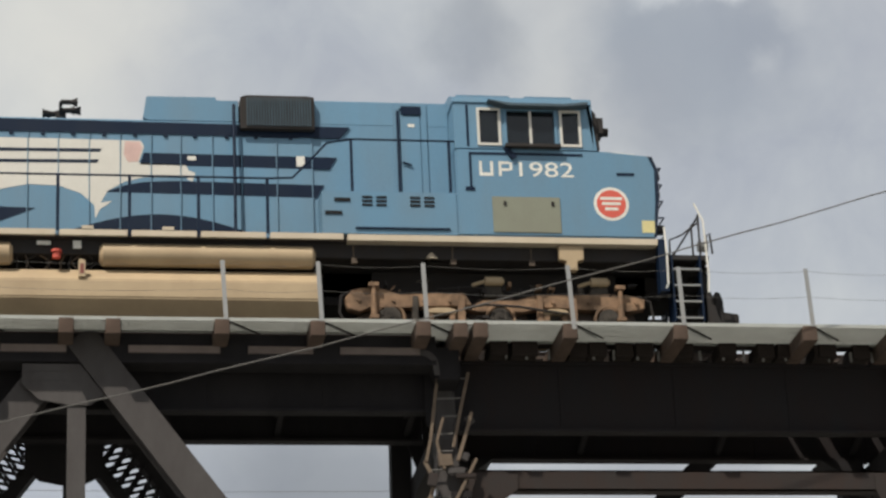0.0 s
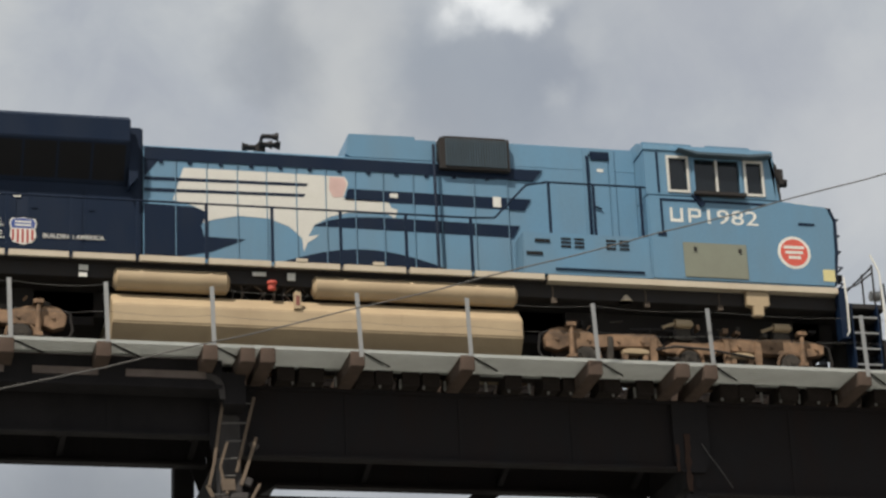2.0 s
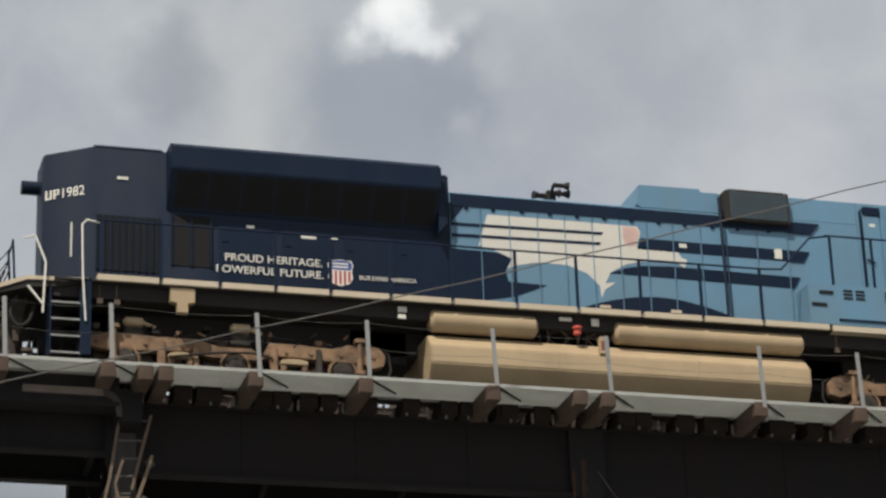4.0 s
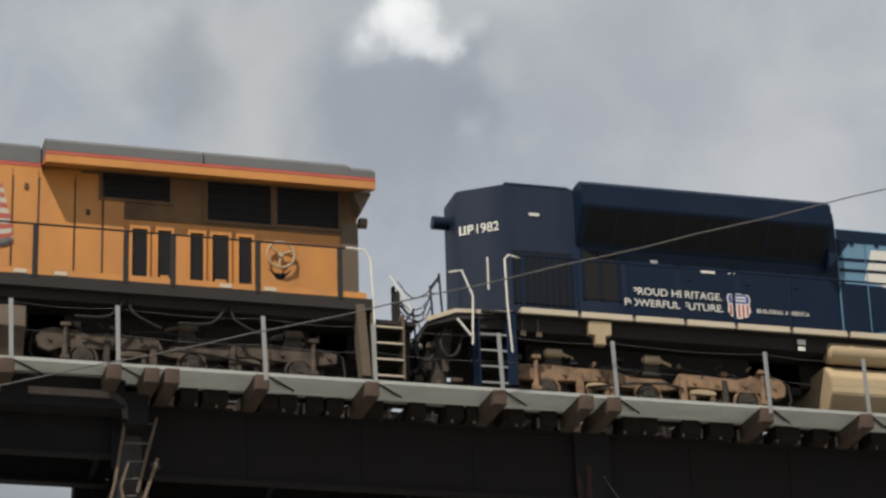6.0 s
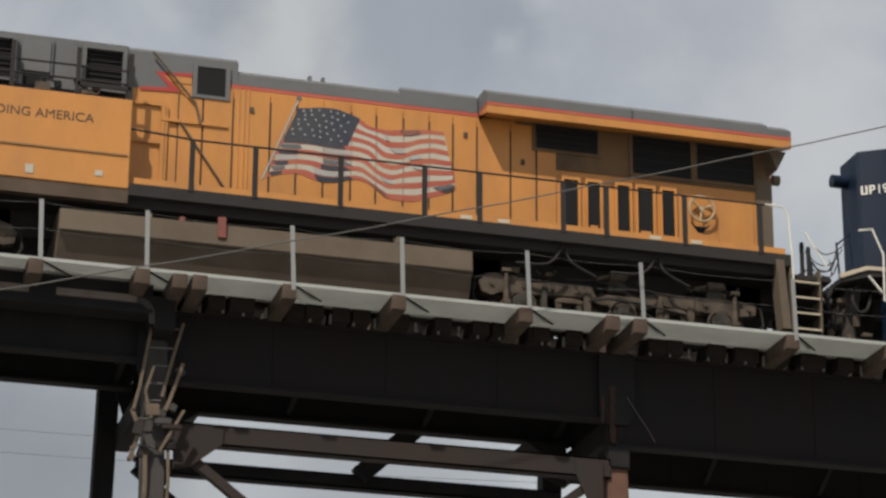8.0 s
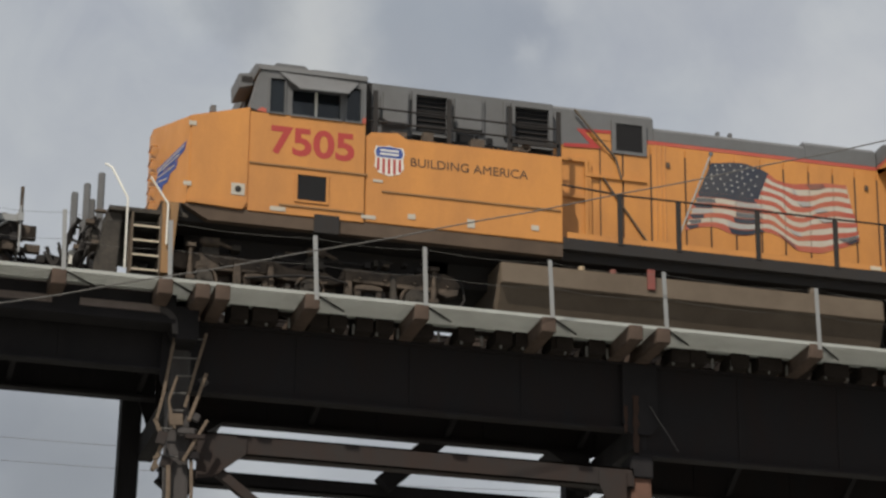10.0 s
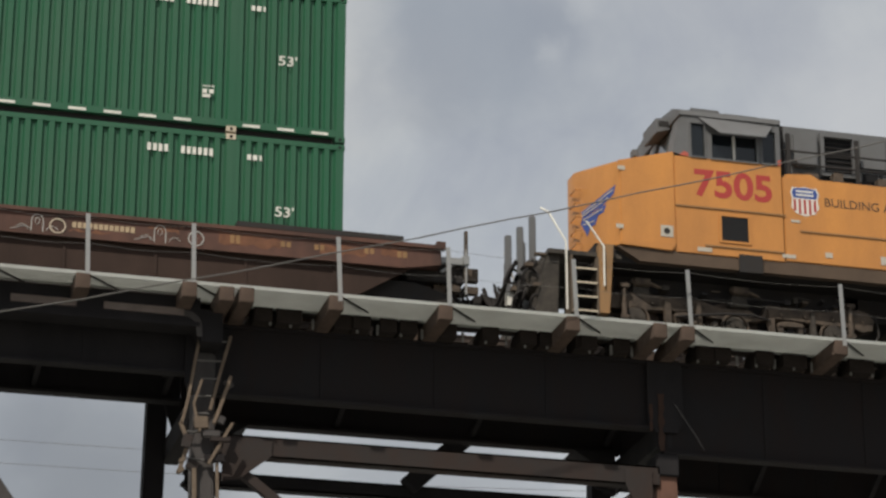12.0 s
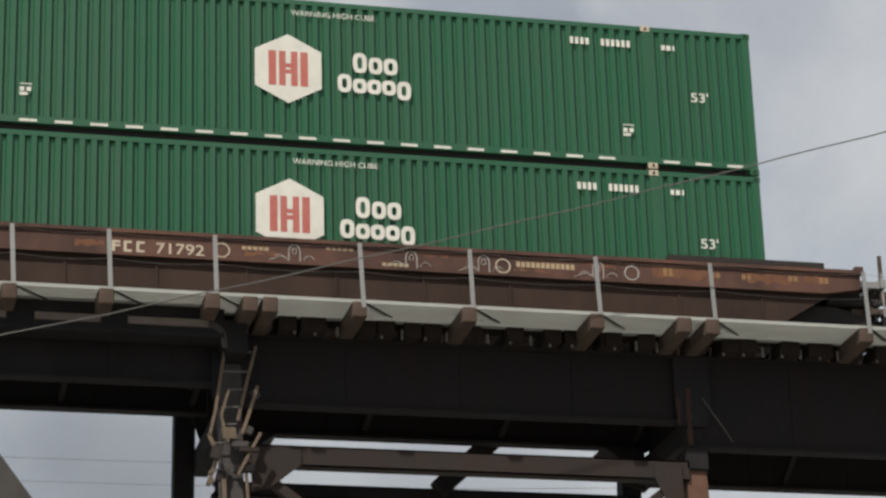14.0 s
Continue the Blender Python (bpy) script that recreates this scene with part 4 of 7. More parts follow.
# ---------- blue heritage locomotive ----------
def blue_locomotive():
    u = train_unit("diesel_locomotive", 1.3, "light blue and navy heritage diesel locomotive with white wing motif", "locomotive", "train vehicles")
    HW = 0.95
    # frame and sill
    bm = B()
    box(bm, -8.9, 11.35, -1.35, 1.35, 1.5, 1.76)
    box(bm, -8.9, 11.35, -0.6, 0.6, 1.05, 1.5)
    part("underframe", bm, BLACK, u)
    cuts = [-8.2, -7.05, -6.0, -5.0, -4.0, -2.9, -1.75, -0.54, 0.63, 1.86, 3.05, 4.25, 5.6]
    for a, b in zip(cuts[:-1], cuts[1:]):
        bm = B()
        box(bm, a + 0.035, b - 0.035, -1.55, -1.35, 1.77, 1.885)
        part("side_sill", bm, CREAM, u, bevel=0.008)
    bm = B()
    box(bm, 5.63, 11.16, -1.56, -1.35, 1.75, 1.87)
    part("side_sill", bm, CREAM, u, "grimy cream side sill below the cab", bevel=0.008)
    bm = B()
    box(bm, -8.9, 11.3, -1.5, 1.5, 1.76, 1.8)
    part("running_board", bm, BLACK, u)
    # long hood, navy rear half
    bm = B()
    plan = [(-8.18, -HW), (-1.58, -HW), (-1.58, HW), (-8.18, HW), (-9.0, 0.4), (-9.0, -0.4)]
    lo = [bm.verts.new((x, y, 1.8)) for x, y in plan]
    hi = [bm.verts.new((x, y, 4.58)) for x, y in plan]
    for i in range(6):
        j = (i + 1) % 6
        bm.faces.new((lo[i], lo[j], hi[j], hi[i]))
    bm.faces.new(lo[::-1])
    bm.faces.new(hi)
    part("rear_hood", bm, NAVY, u, "navy rear hood with angled corners", bevel=0.03, smooth=True)
    bm = B()
    sweep(bm, [(-HW, 4.58), (-0.75, 4.7), (0.75, 4.7), (HW, 4.58)], -8.15, -6.9)
    part("rear_roof", bm, NAVY, u, bevel=0.02)
    # flared radiator section
    bm = B()
    sweep(bm, [(-HW - 0.01, 3.42), (-1.46, 4.06), (-1.47, 4.47), (-1.3, 4.6), (1.3, 4.6), (1.47, 4.47), (1.46, 4.06), (HW + 0.01, 3.42)], -6.86, -1.86)
    part("radiator_flare", bm, NAVY, u, "navy overhanging radiator section", bevel=0.015)
    for i in range(8):
        x = -6.75 + i * 0.605
        for s in (-1, 1):
            bm = B()
            d = Vector((0, s * 0.5, 0.64)).normalized()
            n = Vector((0, s * d.z, -abs(d.y)))
            a = Vector((x + 0.02, s * (HW + 0.05), 3.5)) + n * 0.008
            b = a + d * 0.66
            v = [bm.verts.new(p) for p in (a, a + Vector((0.56, 0, 0)), b + Vector((0.56, 0, 0)), b)]
            v2 = [bm.verts.new(p.co + n * 0.012) for p in v]
            bm.faces.new(v)
            bm.faces.new(v2[::-1])
            for k in range(4):
                bm.faces.new((v[k], v[(k + 1) % 4], v2[(k + 1) % 4], v2[k]))
            part("radiator_screen", bm, DARK, u)
    bm = B()
    box(bm, -6.7, -2.0, -1.1, 1.1, 4.6, 4.66)
    part("radiator_cover", bm, BLACK, u)
    bm = B()
    prism(bm, [(-1.86, 3.3), (-1.7, 3.5), (-1.7, 4.3), (-1.86, 4.35)], -1.2, 1.2)
    part("flare_end_plate", bm, NAVY, u)
    # rear grilles with vertical bars
    for x0, x1, z0, z1 in ((-8.1, -6.98, 2.2, 3.25), (-6.76, -6.05, 2.38, 3.35)):
        bm = B()
        box(bm, x0, x1, -HW - 0.012, -HW, z0, z1)
        g = part("intake_grille", bm, DARK, u)
        n = 9 if x1 - x0 > 0.9 else 2
        for i in range(n + 1):
            a = x0 + (x1 - x0) * i / n
            bm = B()
            box(bm, a - 0.018, a + 0.018, -HW - 0.035, -HW - 0.01, z0, z1)
            part("bar", bm, NAVY, g)
    for x in (-5.9, -4.75, -3.6, -2.6):
        bm = B()
        box(bm, x, x + 0.95, -HW - 0.014, -HW, 1.95, 3.3)
        d = part("hood_door", bm, NAVY, u, bevel=0.006)
        bm = B()
        box(bm, x + 0.06, x + 0.16, -HW - 0.03, -HW - 0.012, 2.9, 2.94)
        part("latch", bm, NAVY, d)
    for x, z, w in ((-7.75, 3.96, 0.2), (-5.4, 3.2, 0.14), (-4.4, 3.08, 0.28), (-3.85, 3.1, 0.13)):
        bm = B()
        box(bm, x, x + w, -HW - 0.02, -HW - 0.015, z, z + 0.055)
        part("notice_plate", bm, LETTER, u)
    y = -HW - 0.016
    lettering("slogan_lettering", "PROUD HERITAGE.", LETTER, u, -5.8, 2.54, y - 0.016, 0.2, 1.78, "white slogan PROUD HERITAGE", bold=0.002)
    lettering("slogan_lettering", "POWERFUL FUTURE.", LETTER, u, -5.96, 2.31, y - 0.016, 0.2, 1.96, "white slogan POWERFUL FUTURE", bold=0.002)
    lettering("slogan_lettering", "BUILDING AMERICA", LETTER, u, -3.33, 2.35, y - 0.016, 0.11, 1.07, bold=0.001)
    shield(u, -3.92, -3.44, 2.2, 2.72, y)
    # rear number on the angled corner
    ang = math.degrees(math.atan2(-0.55, 0.82))
    d = Vector((0.82, -0.55, 0)).normalized()
    n = Vector((-0.55, -0.82, 0)).normalized() * 0.014
    p0 = Vector((-9.0, -0.4, 0)) + n
    q = p0 + d * 0.4
    lettering("number_lettering", "1982", LETTER, u, q.x, 3.66, q.y, 0.26, 0.43, "road number on the angled corner", yaw=ang, bold=0.002)
    for t0, t1, z0, z1 in ((0.06, 0.1, 3.66, 3.84), (0.15, 0.19, 3.66, 3.84), (0.1, 0.15, 3.66, 3.69), (0.22, 0.26, 3.66, 3.84), (0.26, 0.31, 3.81, 3.84), (0.26, 0.31, 3.73, 3.76), (0.3, 0.335, 3.74, 3.835)):
        bm = B()
        a, b = p0 + d * t0, p0 + d * t1
        beam(bm, ((a + b) / 2 + Vector((0, 0, z0))), ((a + b) / 2 + Vector((0, 0, z1))), 0.004, t1 - t0, n)
        part("reporting_mark", bm, LETTER, u)
    bm = B()
    rod(bm, (-8.98, 0.1, 4.12), (-9.32, 0.1, 4.12), 0.13, 14)
    part("rear_headlight", bm, NAVY, u, smooth=True)
    bm = B()
    beam(bm, (-8.52, -0.735, 2.5), (-8.52, -0.735, 3.15), 0.02, 0.03)
    part("grab_iron", bm, LETTER, u)
    # light blue hood and its raised parts
    bm = B()
    box(bm, -1.575, 7.6, -HW, HW, 1.8, 4.22)
    sweep(bm, [(-HW, 4.22), (-0.8, 4.3), (0.8, 4.3), (HW, 4.22)], -1.575, 7.6)
    part("engine_hood", bm, LIGHT_BLUE, u, "light blue engine hood with hinged doors", bevel=0.012)
    bm = B()
    prism(bm, [(2.12, 4.3), (2.18, 4.71), (3.42, 4.72), (3.42, 4.66), (3.82, 4.66), (3.82, 4.24), (2.2, 4.24)], -0.93, 0.93)
    part("exhaust_housing", bm, LIGHT_BLUE, u, bevel=0.01)
    bm = B()
    sweep(bm, [(-HW, 4.22), (-0.95, 4.68), (-0.7, 4.8), (0.7, 4.8), (0.95, 4.68), (HW, 4.22)], 5.18, 7.6)
    part("inverter_housing", bm, LIGHT_BLUE, u, bevel=0.01)
    bm = B()
    prism(bm, [(3.84, 4.05), (5.16, 4.05), (5.16, 4.68), (5.05, 4.7), (3.95, 4.7), (3.84, 4.66)], -1.1, 1.1)
    g = part("intake_box", bm, BLACK, u, "dark ribbed air intake box", bevel=0.006)
    for i in range(24):
        x = 3.95 + i * 0.049
        bm = B()
        box(bm, x, x + 0.022, -1.13, -1.1, 4.1, 4.64)
        part("rib", bm, SLATE, g)
    bm = B()
    box(bm, 4.2, 4.9, -HW - 0.03, -HW, 3.93, 4.0)
    part("hood_vent", bm, NAVY, u)
    doors = [-1.5, -0.98, -0.42, 0.13, 0.66, 1.2, 1.74, 2.28, 2.8, 3.36, 3.88, 4.5, 5.13]
    for i, (a, b) in enumerate(zip(doors[:-1], doors[1:])):
        bm = B()
        box(bm, a + 0.008, b - 0.008, -HW - 0.016, -HW + 0.002, 1.98, 3.96)
        d = part("hood_door", bm, LIGHT_BLUE, u, bevel=0.006)
        bm = B()
        rod(bm, (b - 0.02, -HW - 0.028, 2.0), (b - 0.02, -HW - 0.028, 3.94), 0.009, 6)
        part("hinge", bm, LIGHT_BLUE, d)
        bm = B()
        box(bm, a + 0.2, a + 0.27, -HW - 0.045, -HW - 0.016, 3.9, 3.97)
        part("latch", bm, NAVY, d)
    y = -HW - 0.017
    # paint scheme
    bm = B()
    prism(bm, [(-1.56, 3.96), (5.62, 3.94), (5.8, 4.16), (-1.56, 4.2)], -HW - 0.034, -HW)
    part("top_stripe", bm, NAVY, u)
    bm = B()
    prism(bm, [(2.06, 3.36), (5.42, 3.34), (5.56, 3.57), (2.13, 3.59)], y - 0.004, y)
    part("stripe", bm, NAVY, u)
    bm = B()
    prism(bm, [(1.47, 2.83), (5.18, 2.79), (5.32, 3.03), (2.68, 3.06), (2.13, 3.03), (1.8, 2.96)], y - 0.004, y)
    part("stripe", bm, NAVY, u)
    bm = B()
    top = [(0.82 + 0.2 * i, 2.02 + 0.4 * math.sin(math.pi * (0.05 + 0.9 * i / 16))) for i in range(17)]
    ribbon(bm, top, [(x, 1.99) for x, _ in top], y)
    part("wave_stripe", bm, NAVY, u)
    bm = B()
    prism(bm, [(-1.56, 3.62), (1.4, 3.65), (1.36, 3.59), (-1.56, 3.56)], y - 0.009, y - 0.005)
    prism(bm, [(-1.56, 3.4), (1.35, 3.44), (1.31, 3.38), (-1.56, 3.34)], y - 0.009, y - 0.005)
    part("thin_stripe", bm, NAVY, u)
    bm = B()
    prism(bm, [(-1.56, 1.99), (-0.36, 2.24), (0.25, 2.5), (-0.5, 2.52), (-0.55, 2.73), (-0.42, 2.98), (-0.69, 3.08), (-1.56, 3.1)], y - 0.0062, y - 0.001)
    prism(bm, [(-1.56, 3.62), (-1.3, 3.96), (-1.56, 3.96)], y - 0.0062, y - 0.001)
    part("stripe_end", bm, NAVY, u)
    bm = B()
    prism(bm, [(-0.86, 3.83), (0.66, 3.83), (2.08, 3.82), (2.14, 3.7), (2.04, 3.4), (2.87, 3.37), (2.92, 3.26), (3.04, 3.22), (2.98, 3.05), (2.86, 3.13),
               (2.13, 3.12), (1.8, 3.03), (1.5, 2.85), (1.38, 2.62), (1.58, 2.66), (1.46, 2.56), (1.37, 2.5), (1.29, 2.32), (1.27, 2.57), (1.04, 2.79),
               (0.66, 2.93), (0.12, 2.95), (-0.31, 2.86), (-0.85, 2.65), (-0.42, 2.98), (-0.69, 3.1), (-1.05, 3.2)], y - 0.004, y)
    part("wing_motif", bm, WHITE, u, "white wing shaped motif")
    bm = B()
    prism(bm, [(1.8, 3.8), (2.06, 3.8), (2.11, 3.69), (2.03, 3.42), (1.86, 3.4), (1.78, 3.55)], y - 0.007, y - 0.004)
    part("motif_shading", bm, PINK, u)
    for x in (1.04, 2.42):
        bm = B()
        box(bm, x, x + 0.2, -1.56, -1.52, 1.89, 1.95)
        part("step_light", bm, CREAM, u)
    for x, z in ((2.9, 3.46), (4.83, 3.38)):
        bm = B()
        box(bm, x, x + 0.15, y - 0.012, y - 0.004, z, z + (0.08 if x < 4 else 0.2))
        part("notice_plate", bm, LETTER, u)
    # cross hood pipe
    bm = B()
    rod(bm, (3.72, -1.15, 1.85), (3.72, -1.1, 4.5), 0.03)
    part("vertical_pipe", bm, NAVY, u)
    # doors behind the cab
    bm = B()
    plate_with_holes(bm, 6.6, 7.2, 2.72, 4.66, [(6.7, 7.1, 2.8, 4.56)], -HW - 0.03, -HW)
    part("door_frame", bm, LIGHT_BLUE, u)
    bm = B()
    box(bm, 6.72, 7.08, -HW - 0.02, -HW + 0.01, 2.82, 4.42)
    d = part("side_door", bm, LIGHT_BLUE, u, bevel=0.006)
    bm = B()
    box(bm, 6.74, 7.1, -HW - 0.045, -HW - 0.02, 4.44, 4.6)
    part("drip_cap", bm, NAVY, u)
    bm = B()
    rod(bm, (6.74, -HW - 0.05, 3.5), (6.9, -HW - 0.05, 3.44), 0.018)
    part("door_handle", bm, NAVY, d)
    bm = B()
    box(bm, 6.86, 6.98, -HW - 0.026, -HW - 0.02, 4.2, 4.26)
    part("notice_plate", bm, LETTER, d)
    bm = B()
    box(bm, 6.65, 6.69, -HW - 0.06, -HW - 0.028, 2.75, 4.5)
    part("hinge_post", bm, NAVY, u)
    # low box beside the hood with louvres
    bm = B()
    box(bm, 5.2, 7.6, -1.53, -0.9, 1.88, 2.7)
    lb = part("battery_box", bm, LIGHT_BLUE, u, bevel=0.015)
    for cx in (6.0, 6.25, 6.85, 7.1):
        for k in range(3):
            bm = B()
            box(bm, cx - 0.09, cx + 0.09, -1.545, -1.528, 2.42 + k * 0.075, 2.455 + k * 0.075)
            part("louvre", bm, DARK, lb)
    for x, z, w in ((5.25, 2.25, 0.3), (5.42, 2.5, 0.28)):
        bm = B()
        box(bm, x, x + w, -1.55, -1.528, z, z + 0.06)
        part("foot_hole", bm, DARK, lb)
    bm = B()
    box(bm, 5.78, 7.45, -1.56, -1.53, 1.98, 2.01)
    part("box_lip", bm, NAVY, lb)
    handrail(u, [5.75, 6.6, 7.5], 3.71, -1.48, 2.7, NAVY, 0.05)
    # cab
    bm = B()
    prism(bm, [(7.6, 1.88), (11.14, 1.88), (11.2, 2.6), (11.22, 3.2), (11.1, 3.48), (10.16, 3.56), (7.6, 3.56)], -1.55, 1.55)
    nose = part("cab_body", bm, LIGHT_BLUE, u, "light blue lower cab and short nose", bevel=0.03, smooth=True)
    holes = [(8.06, 8.4, 3.66, 4.3), (8.55, 9.42, 3.66, 4.3), (9.56, 9.86, 3.66, 4.28)]
    for s in (-1, 1):
        bm = B()
        plate_with_holes(bm, 7.6, 10.12, 3.56, 4.46, holes, s * 1.55, s * 1.5)
        part("cab_side", bm, LIGHT_BLUE, u)
    bm = B()
    prism(bm, [(10.12, 3.56), (10.18, 3.56), (10.08, 4.46), (10.02, 4.46)], -1.55, 1.55)
    part("cab_front", bm, LIGHT_BLUE, u)
    bm = B()
    prism(bm, [(7.6, 3.56), (7.65, 3.56), (7.65, 4.46), (7.6, 4.46)], -1.5, 1.5)
    part("cab_rear_wall", bm, LIGHT_BLUE, u)
    bm = B()
    sweep(bm, [(-1.58, 4.44), (-1.56, 4.55), (-1.2, 4.72), (-0.6, 4.8), (0.6, 4.8), (1.2, 4.72), (1.56, 4.55), (1.58, 4.44)], 7.58, 10.12)
    part("cab_roof", bm, LIGHT_BLUE, u, bevel=0.01, smooth=True)
    for x0, x1 in ((7.75, 8.75), (9.0, 9.9)):
        bm = B()
        box(bm, x0, x1, -1.0, -0.4, 4.72, 4.86)
        part("roof_hatch", bm, LIGHT_BLUE, u, bevel=0.02)
    window(u, 8.06, 8.4, 3.66, 4.3, -1.55, WHITE)
    window(u, 8.55, 9.42, 3.66, 4.3, -1.55, LIGHT_BLUE, 2)
    window(u, 9.56, 9.86, 3.66, 4.28, -1.55, WHITE)
    bm = B()
    v = [(8.2, 4.43), (8.56, 4.32), (9.56, 4.32), (10.02, 4.37), (10.02, 4.42), (9.6, 4.37), (8.6, 4.37)]
    prism(bm, v, -1.76, -1.56)
    part("window_awning", bm, SLATE, u, "dark folding window awning")
    bm = B()
    box(bm, 8.5, 9.5, -1.68, -1.55, 3.56, 3.62)
    part("arm_rest", bm, BLACK, u)
    bm = B()
    beam(bm, (8.5, -1.575, 3.6), (8.66, -1.585, 3.36), 0.04, 0.1)
    part("mirror_arm", bm, NAVY, u)
    bm = B()
    box(bm, 7.84, 9.9, -1.562, -1.55, 3.44, 3.48)
    box(bm, 7.84, 7.88, -1.562, -1.55, 2.8, 3.44)
    box(bm, 7.76, 7.92, -1.566, -1.55, 2.74, 2.81)
    box(bm, 7.82, 7.86, -1.562, -1.55, 3.6, 4.4)
    part("cab_trim", bm, NAVY, u)
    lettering("number_lettering", "1982", LETTER, u, 8.74, 3.03, -1.552, 0.4, 0.98, "white road number 1982 below the windows")
    bars("reporting_mark", [(8.02, 8.07), (8.22, 8.27), (8.07, 8.22)], 3.03, 3.09, -1.55, LETTER, u)
    bm = B()
    for a, b, c2, d2 in ((8.02, 8.07, 3.092, 3.31), (8.22, 8.27, 3.092, 3.31), (8.37, 8.42, 3.03, 3.31), (8.422, 8.565, 3.262, 3.31), (8.422, 8.565, 3.13, 3.178), (8.567, 8.615, 3.145, 3.295)):
        box(bm, a, b, -1.553, -1.55, c2, d2)
    part("reporting_mark", bm, LETTER, u)
    bm = B()
    box(bm, 8.22, 9.44, -1.566, -1.55, 1.95, 2.63)
    pn = part("access_panel", bm, OLIVE, u, "olive grey access panel", bevel=0.006)
    for x in (8.42, 9.28):
        bm = B()
        box(bm, x, x + 0.05, -1.585, -1.566, 2.46, 2.54)
        part("latch", bm, BLACK, pn)
    bm = B()
    rod(bm, (10.37, -1.553, 2.53), (10.37, -1.55, 2.53), 0.32, 40)
    em = part("round_emblem", bm, LETTER, u, "round red and white buzz saw emblem")
    bm = B()
    rod(bm, (10.37, -1.557, 2.53), (10.37, -1.553, 2.53), 0.265, 40)
    part("red_disc", bm, PLUG, em)
    for k, w in ((0.1, 0.2), (0.0, 0.17), (-0.1, 0.12)):
        bm = B()
        box(bm, 10.37 - w, 10.37 + w, -1.56, -1.557, 2.505 + k, 2.56 + k)
        part("letter_bar", bm, LETTER, em)
    bm = B()
    box(bm, 10.9, 11.13, -1.556, -1.55, 1.99, 2.22)
    part("yellow_notice", bm, NOTICE, u, "pale yellow notice plate")
    bm = B()
    box(bm, 10.5, 10.82, -1.56, -1.55, 3.08, 3.13)
    part("hand_hold", bm, NAVY, u)
    # nose front fittings
    for k in range(5):
        bm = B()
        pipe(bm, [(11.16, -1.45, 2.0 + k * 0.32), (11.33, -1.45, 2.0 + k * 0.32), (11.33, -1.0, 2.0 + k * 0.32), (11.16, -1.0, 2.0 + k * 0.32)], 0.018)
        part("nose_grab_iron", bm, NAVY, u)
    bm = B()
    pipe(bm, [(10.4, -1.2, 3.5), (10.4, -1.2, 3.68), (10.95, -1.2, 3.64), (10.95, -1.2, 3.46)], 0.014)
    part("nose_handrail", bm, LETTER, u)
    bm = B()
    pipe(bm, [(11.13, -1.53, 1.92), (11.22, -1.53, 2.6), (11.24, -1.53, 3.2), (11.14, -1.53, 3.46)], 0.03)
    part("nose_edge", bm, NAVY, u)
    for z, w in ((2.1, 0.16), (2.75, 0.12), (3.1, 0.14)):
        bm = B()
        box(bm, 11.2, 11.2 + w, -1.35, -1.15, z, z + 0.12)
        part("nose_fitting", bm, BLACK, u, bevel=0.01)
    bm = B()
    box(bm, 11.05, 11.2, -1.4, -1.25, 3.42, 3.54)
    part("marker_light", bm, BLACK, u, bevel=0.02)
    bm = B()
    box(bm, 10.2, 10.34, -1.45, -0.9, 3.95, 4.25)
    rod(bm, (10.3, -1.25, 4.05), (10.46, -1.25, 4.05), 0.08, 10)
    prism(bm, [(10.12, 3.6), (10.24, 3.6), (10.2, 4.3), (10.12, 4.4)], -1.5, -1.0)
    part("number_board", bm, BLACK, u)
    # front platform, pilot and steps
    bm = B()
    box(bm, 11.16, 12.1, -1.45, 1.45, 1.52, 1.62)
    prism(bm, [(11.95, 0.4), (12.12, 0.45), (12.15, 1.55), (11.95, 1.55)], -1.1, 1.1)
    prism(bm, [(12.0, 0.16), (12.34, 0.2), (12.2, 0.5), (12.1, 0.95), (12.0, 0.95)], -1.4, 1.4)
    part("pilot", bm, BLACK, u, bevel=0.01)
    steps(u, 11.42, 11.9, NAVY, STEEL, 1, 1.5,
          rails=([(11.9, 1.46, 2.6), (12.03, 1.5, 2.25), (12.06, 1.5, 1.2), (12.03, 1.5, 0.9)], [(11.3, 1.53, 2.1), (11.31, 1.56, 1.6), (11.3, 1.56, 1.02), (11.26, 1.53, 0.95)]))
    bm = B()
    for yy in (-1.2, -0.7, 0.7, 1.2):
        rod(bm, (12.02, yy, 1.6), (12.02, yy, 2.5), 0.02)
    pipe(bm, [(11.45, -1.2, 1.62), (11.47, -1.2, 2.0), (11.7, -1.2, 2.1), (12.02, -1.2, 2.35)], 0.018)
    rod(bm, (12.02, -1.2, 2.46), (12.02, 1.2, 2.46), 0.018)
    part("end_railing", bm, BLACK, u)
    bm = B()
    rod(bm, (12.05, -0.95, 1.98), (12.22, -0.95, 1.98), 0.1, 12)
    box(bm, 12.0, 12.12, -1.1, -0.8, 1.4, 1.75)
    part("ditch_light", bm, STEEL, u, smooth=True)
    coupler(u, 12.3, 1)
    bm = B()
    prism(bm, [(12.2, 0.3), (12.44, 0.34), (12.42, 0.95), (12.36, 1.12), (12.26, 1.08)], -1.0, -0.7)
    part("hose_rack", bm, BLACK, u, bevel=0.03)
    bm = B()
    pipe(bm, [(12.1, -1.3, 1.62), (12.12, -1.3, 2.05), (12.2, -1.25, 2.12), (12.24, -1.2, 1.75)], 0.018)
    part("uncoupling_lever", bm, BLACK, u, smooth=True)
    for k in range(3):
        hose(u, [(12.14, -0.5 - k * 0.12, 0.95), (12.3, -0.52 - k * 0.12, 0.8), (12.33, -0.5 - k * 0.12, 0.45), (12.25, -0.3, 0.4)])
    bm = B()
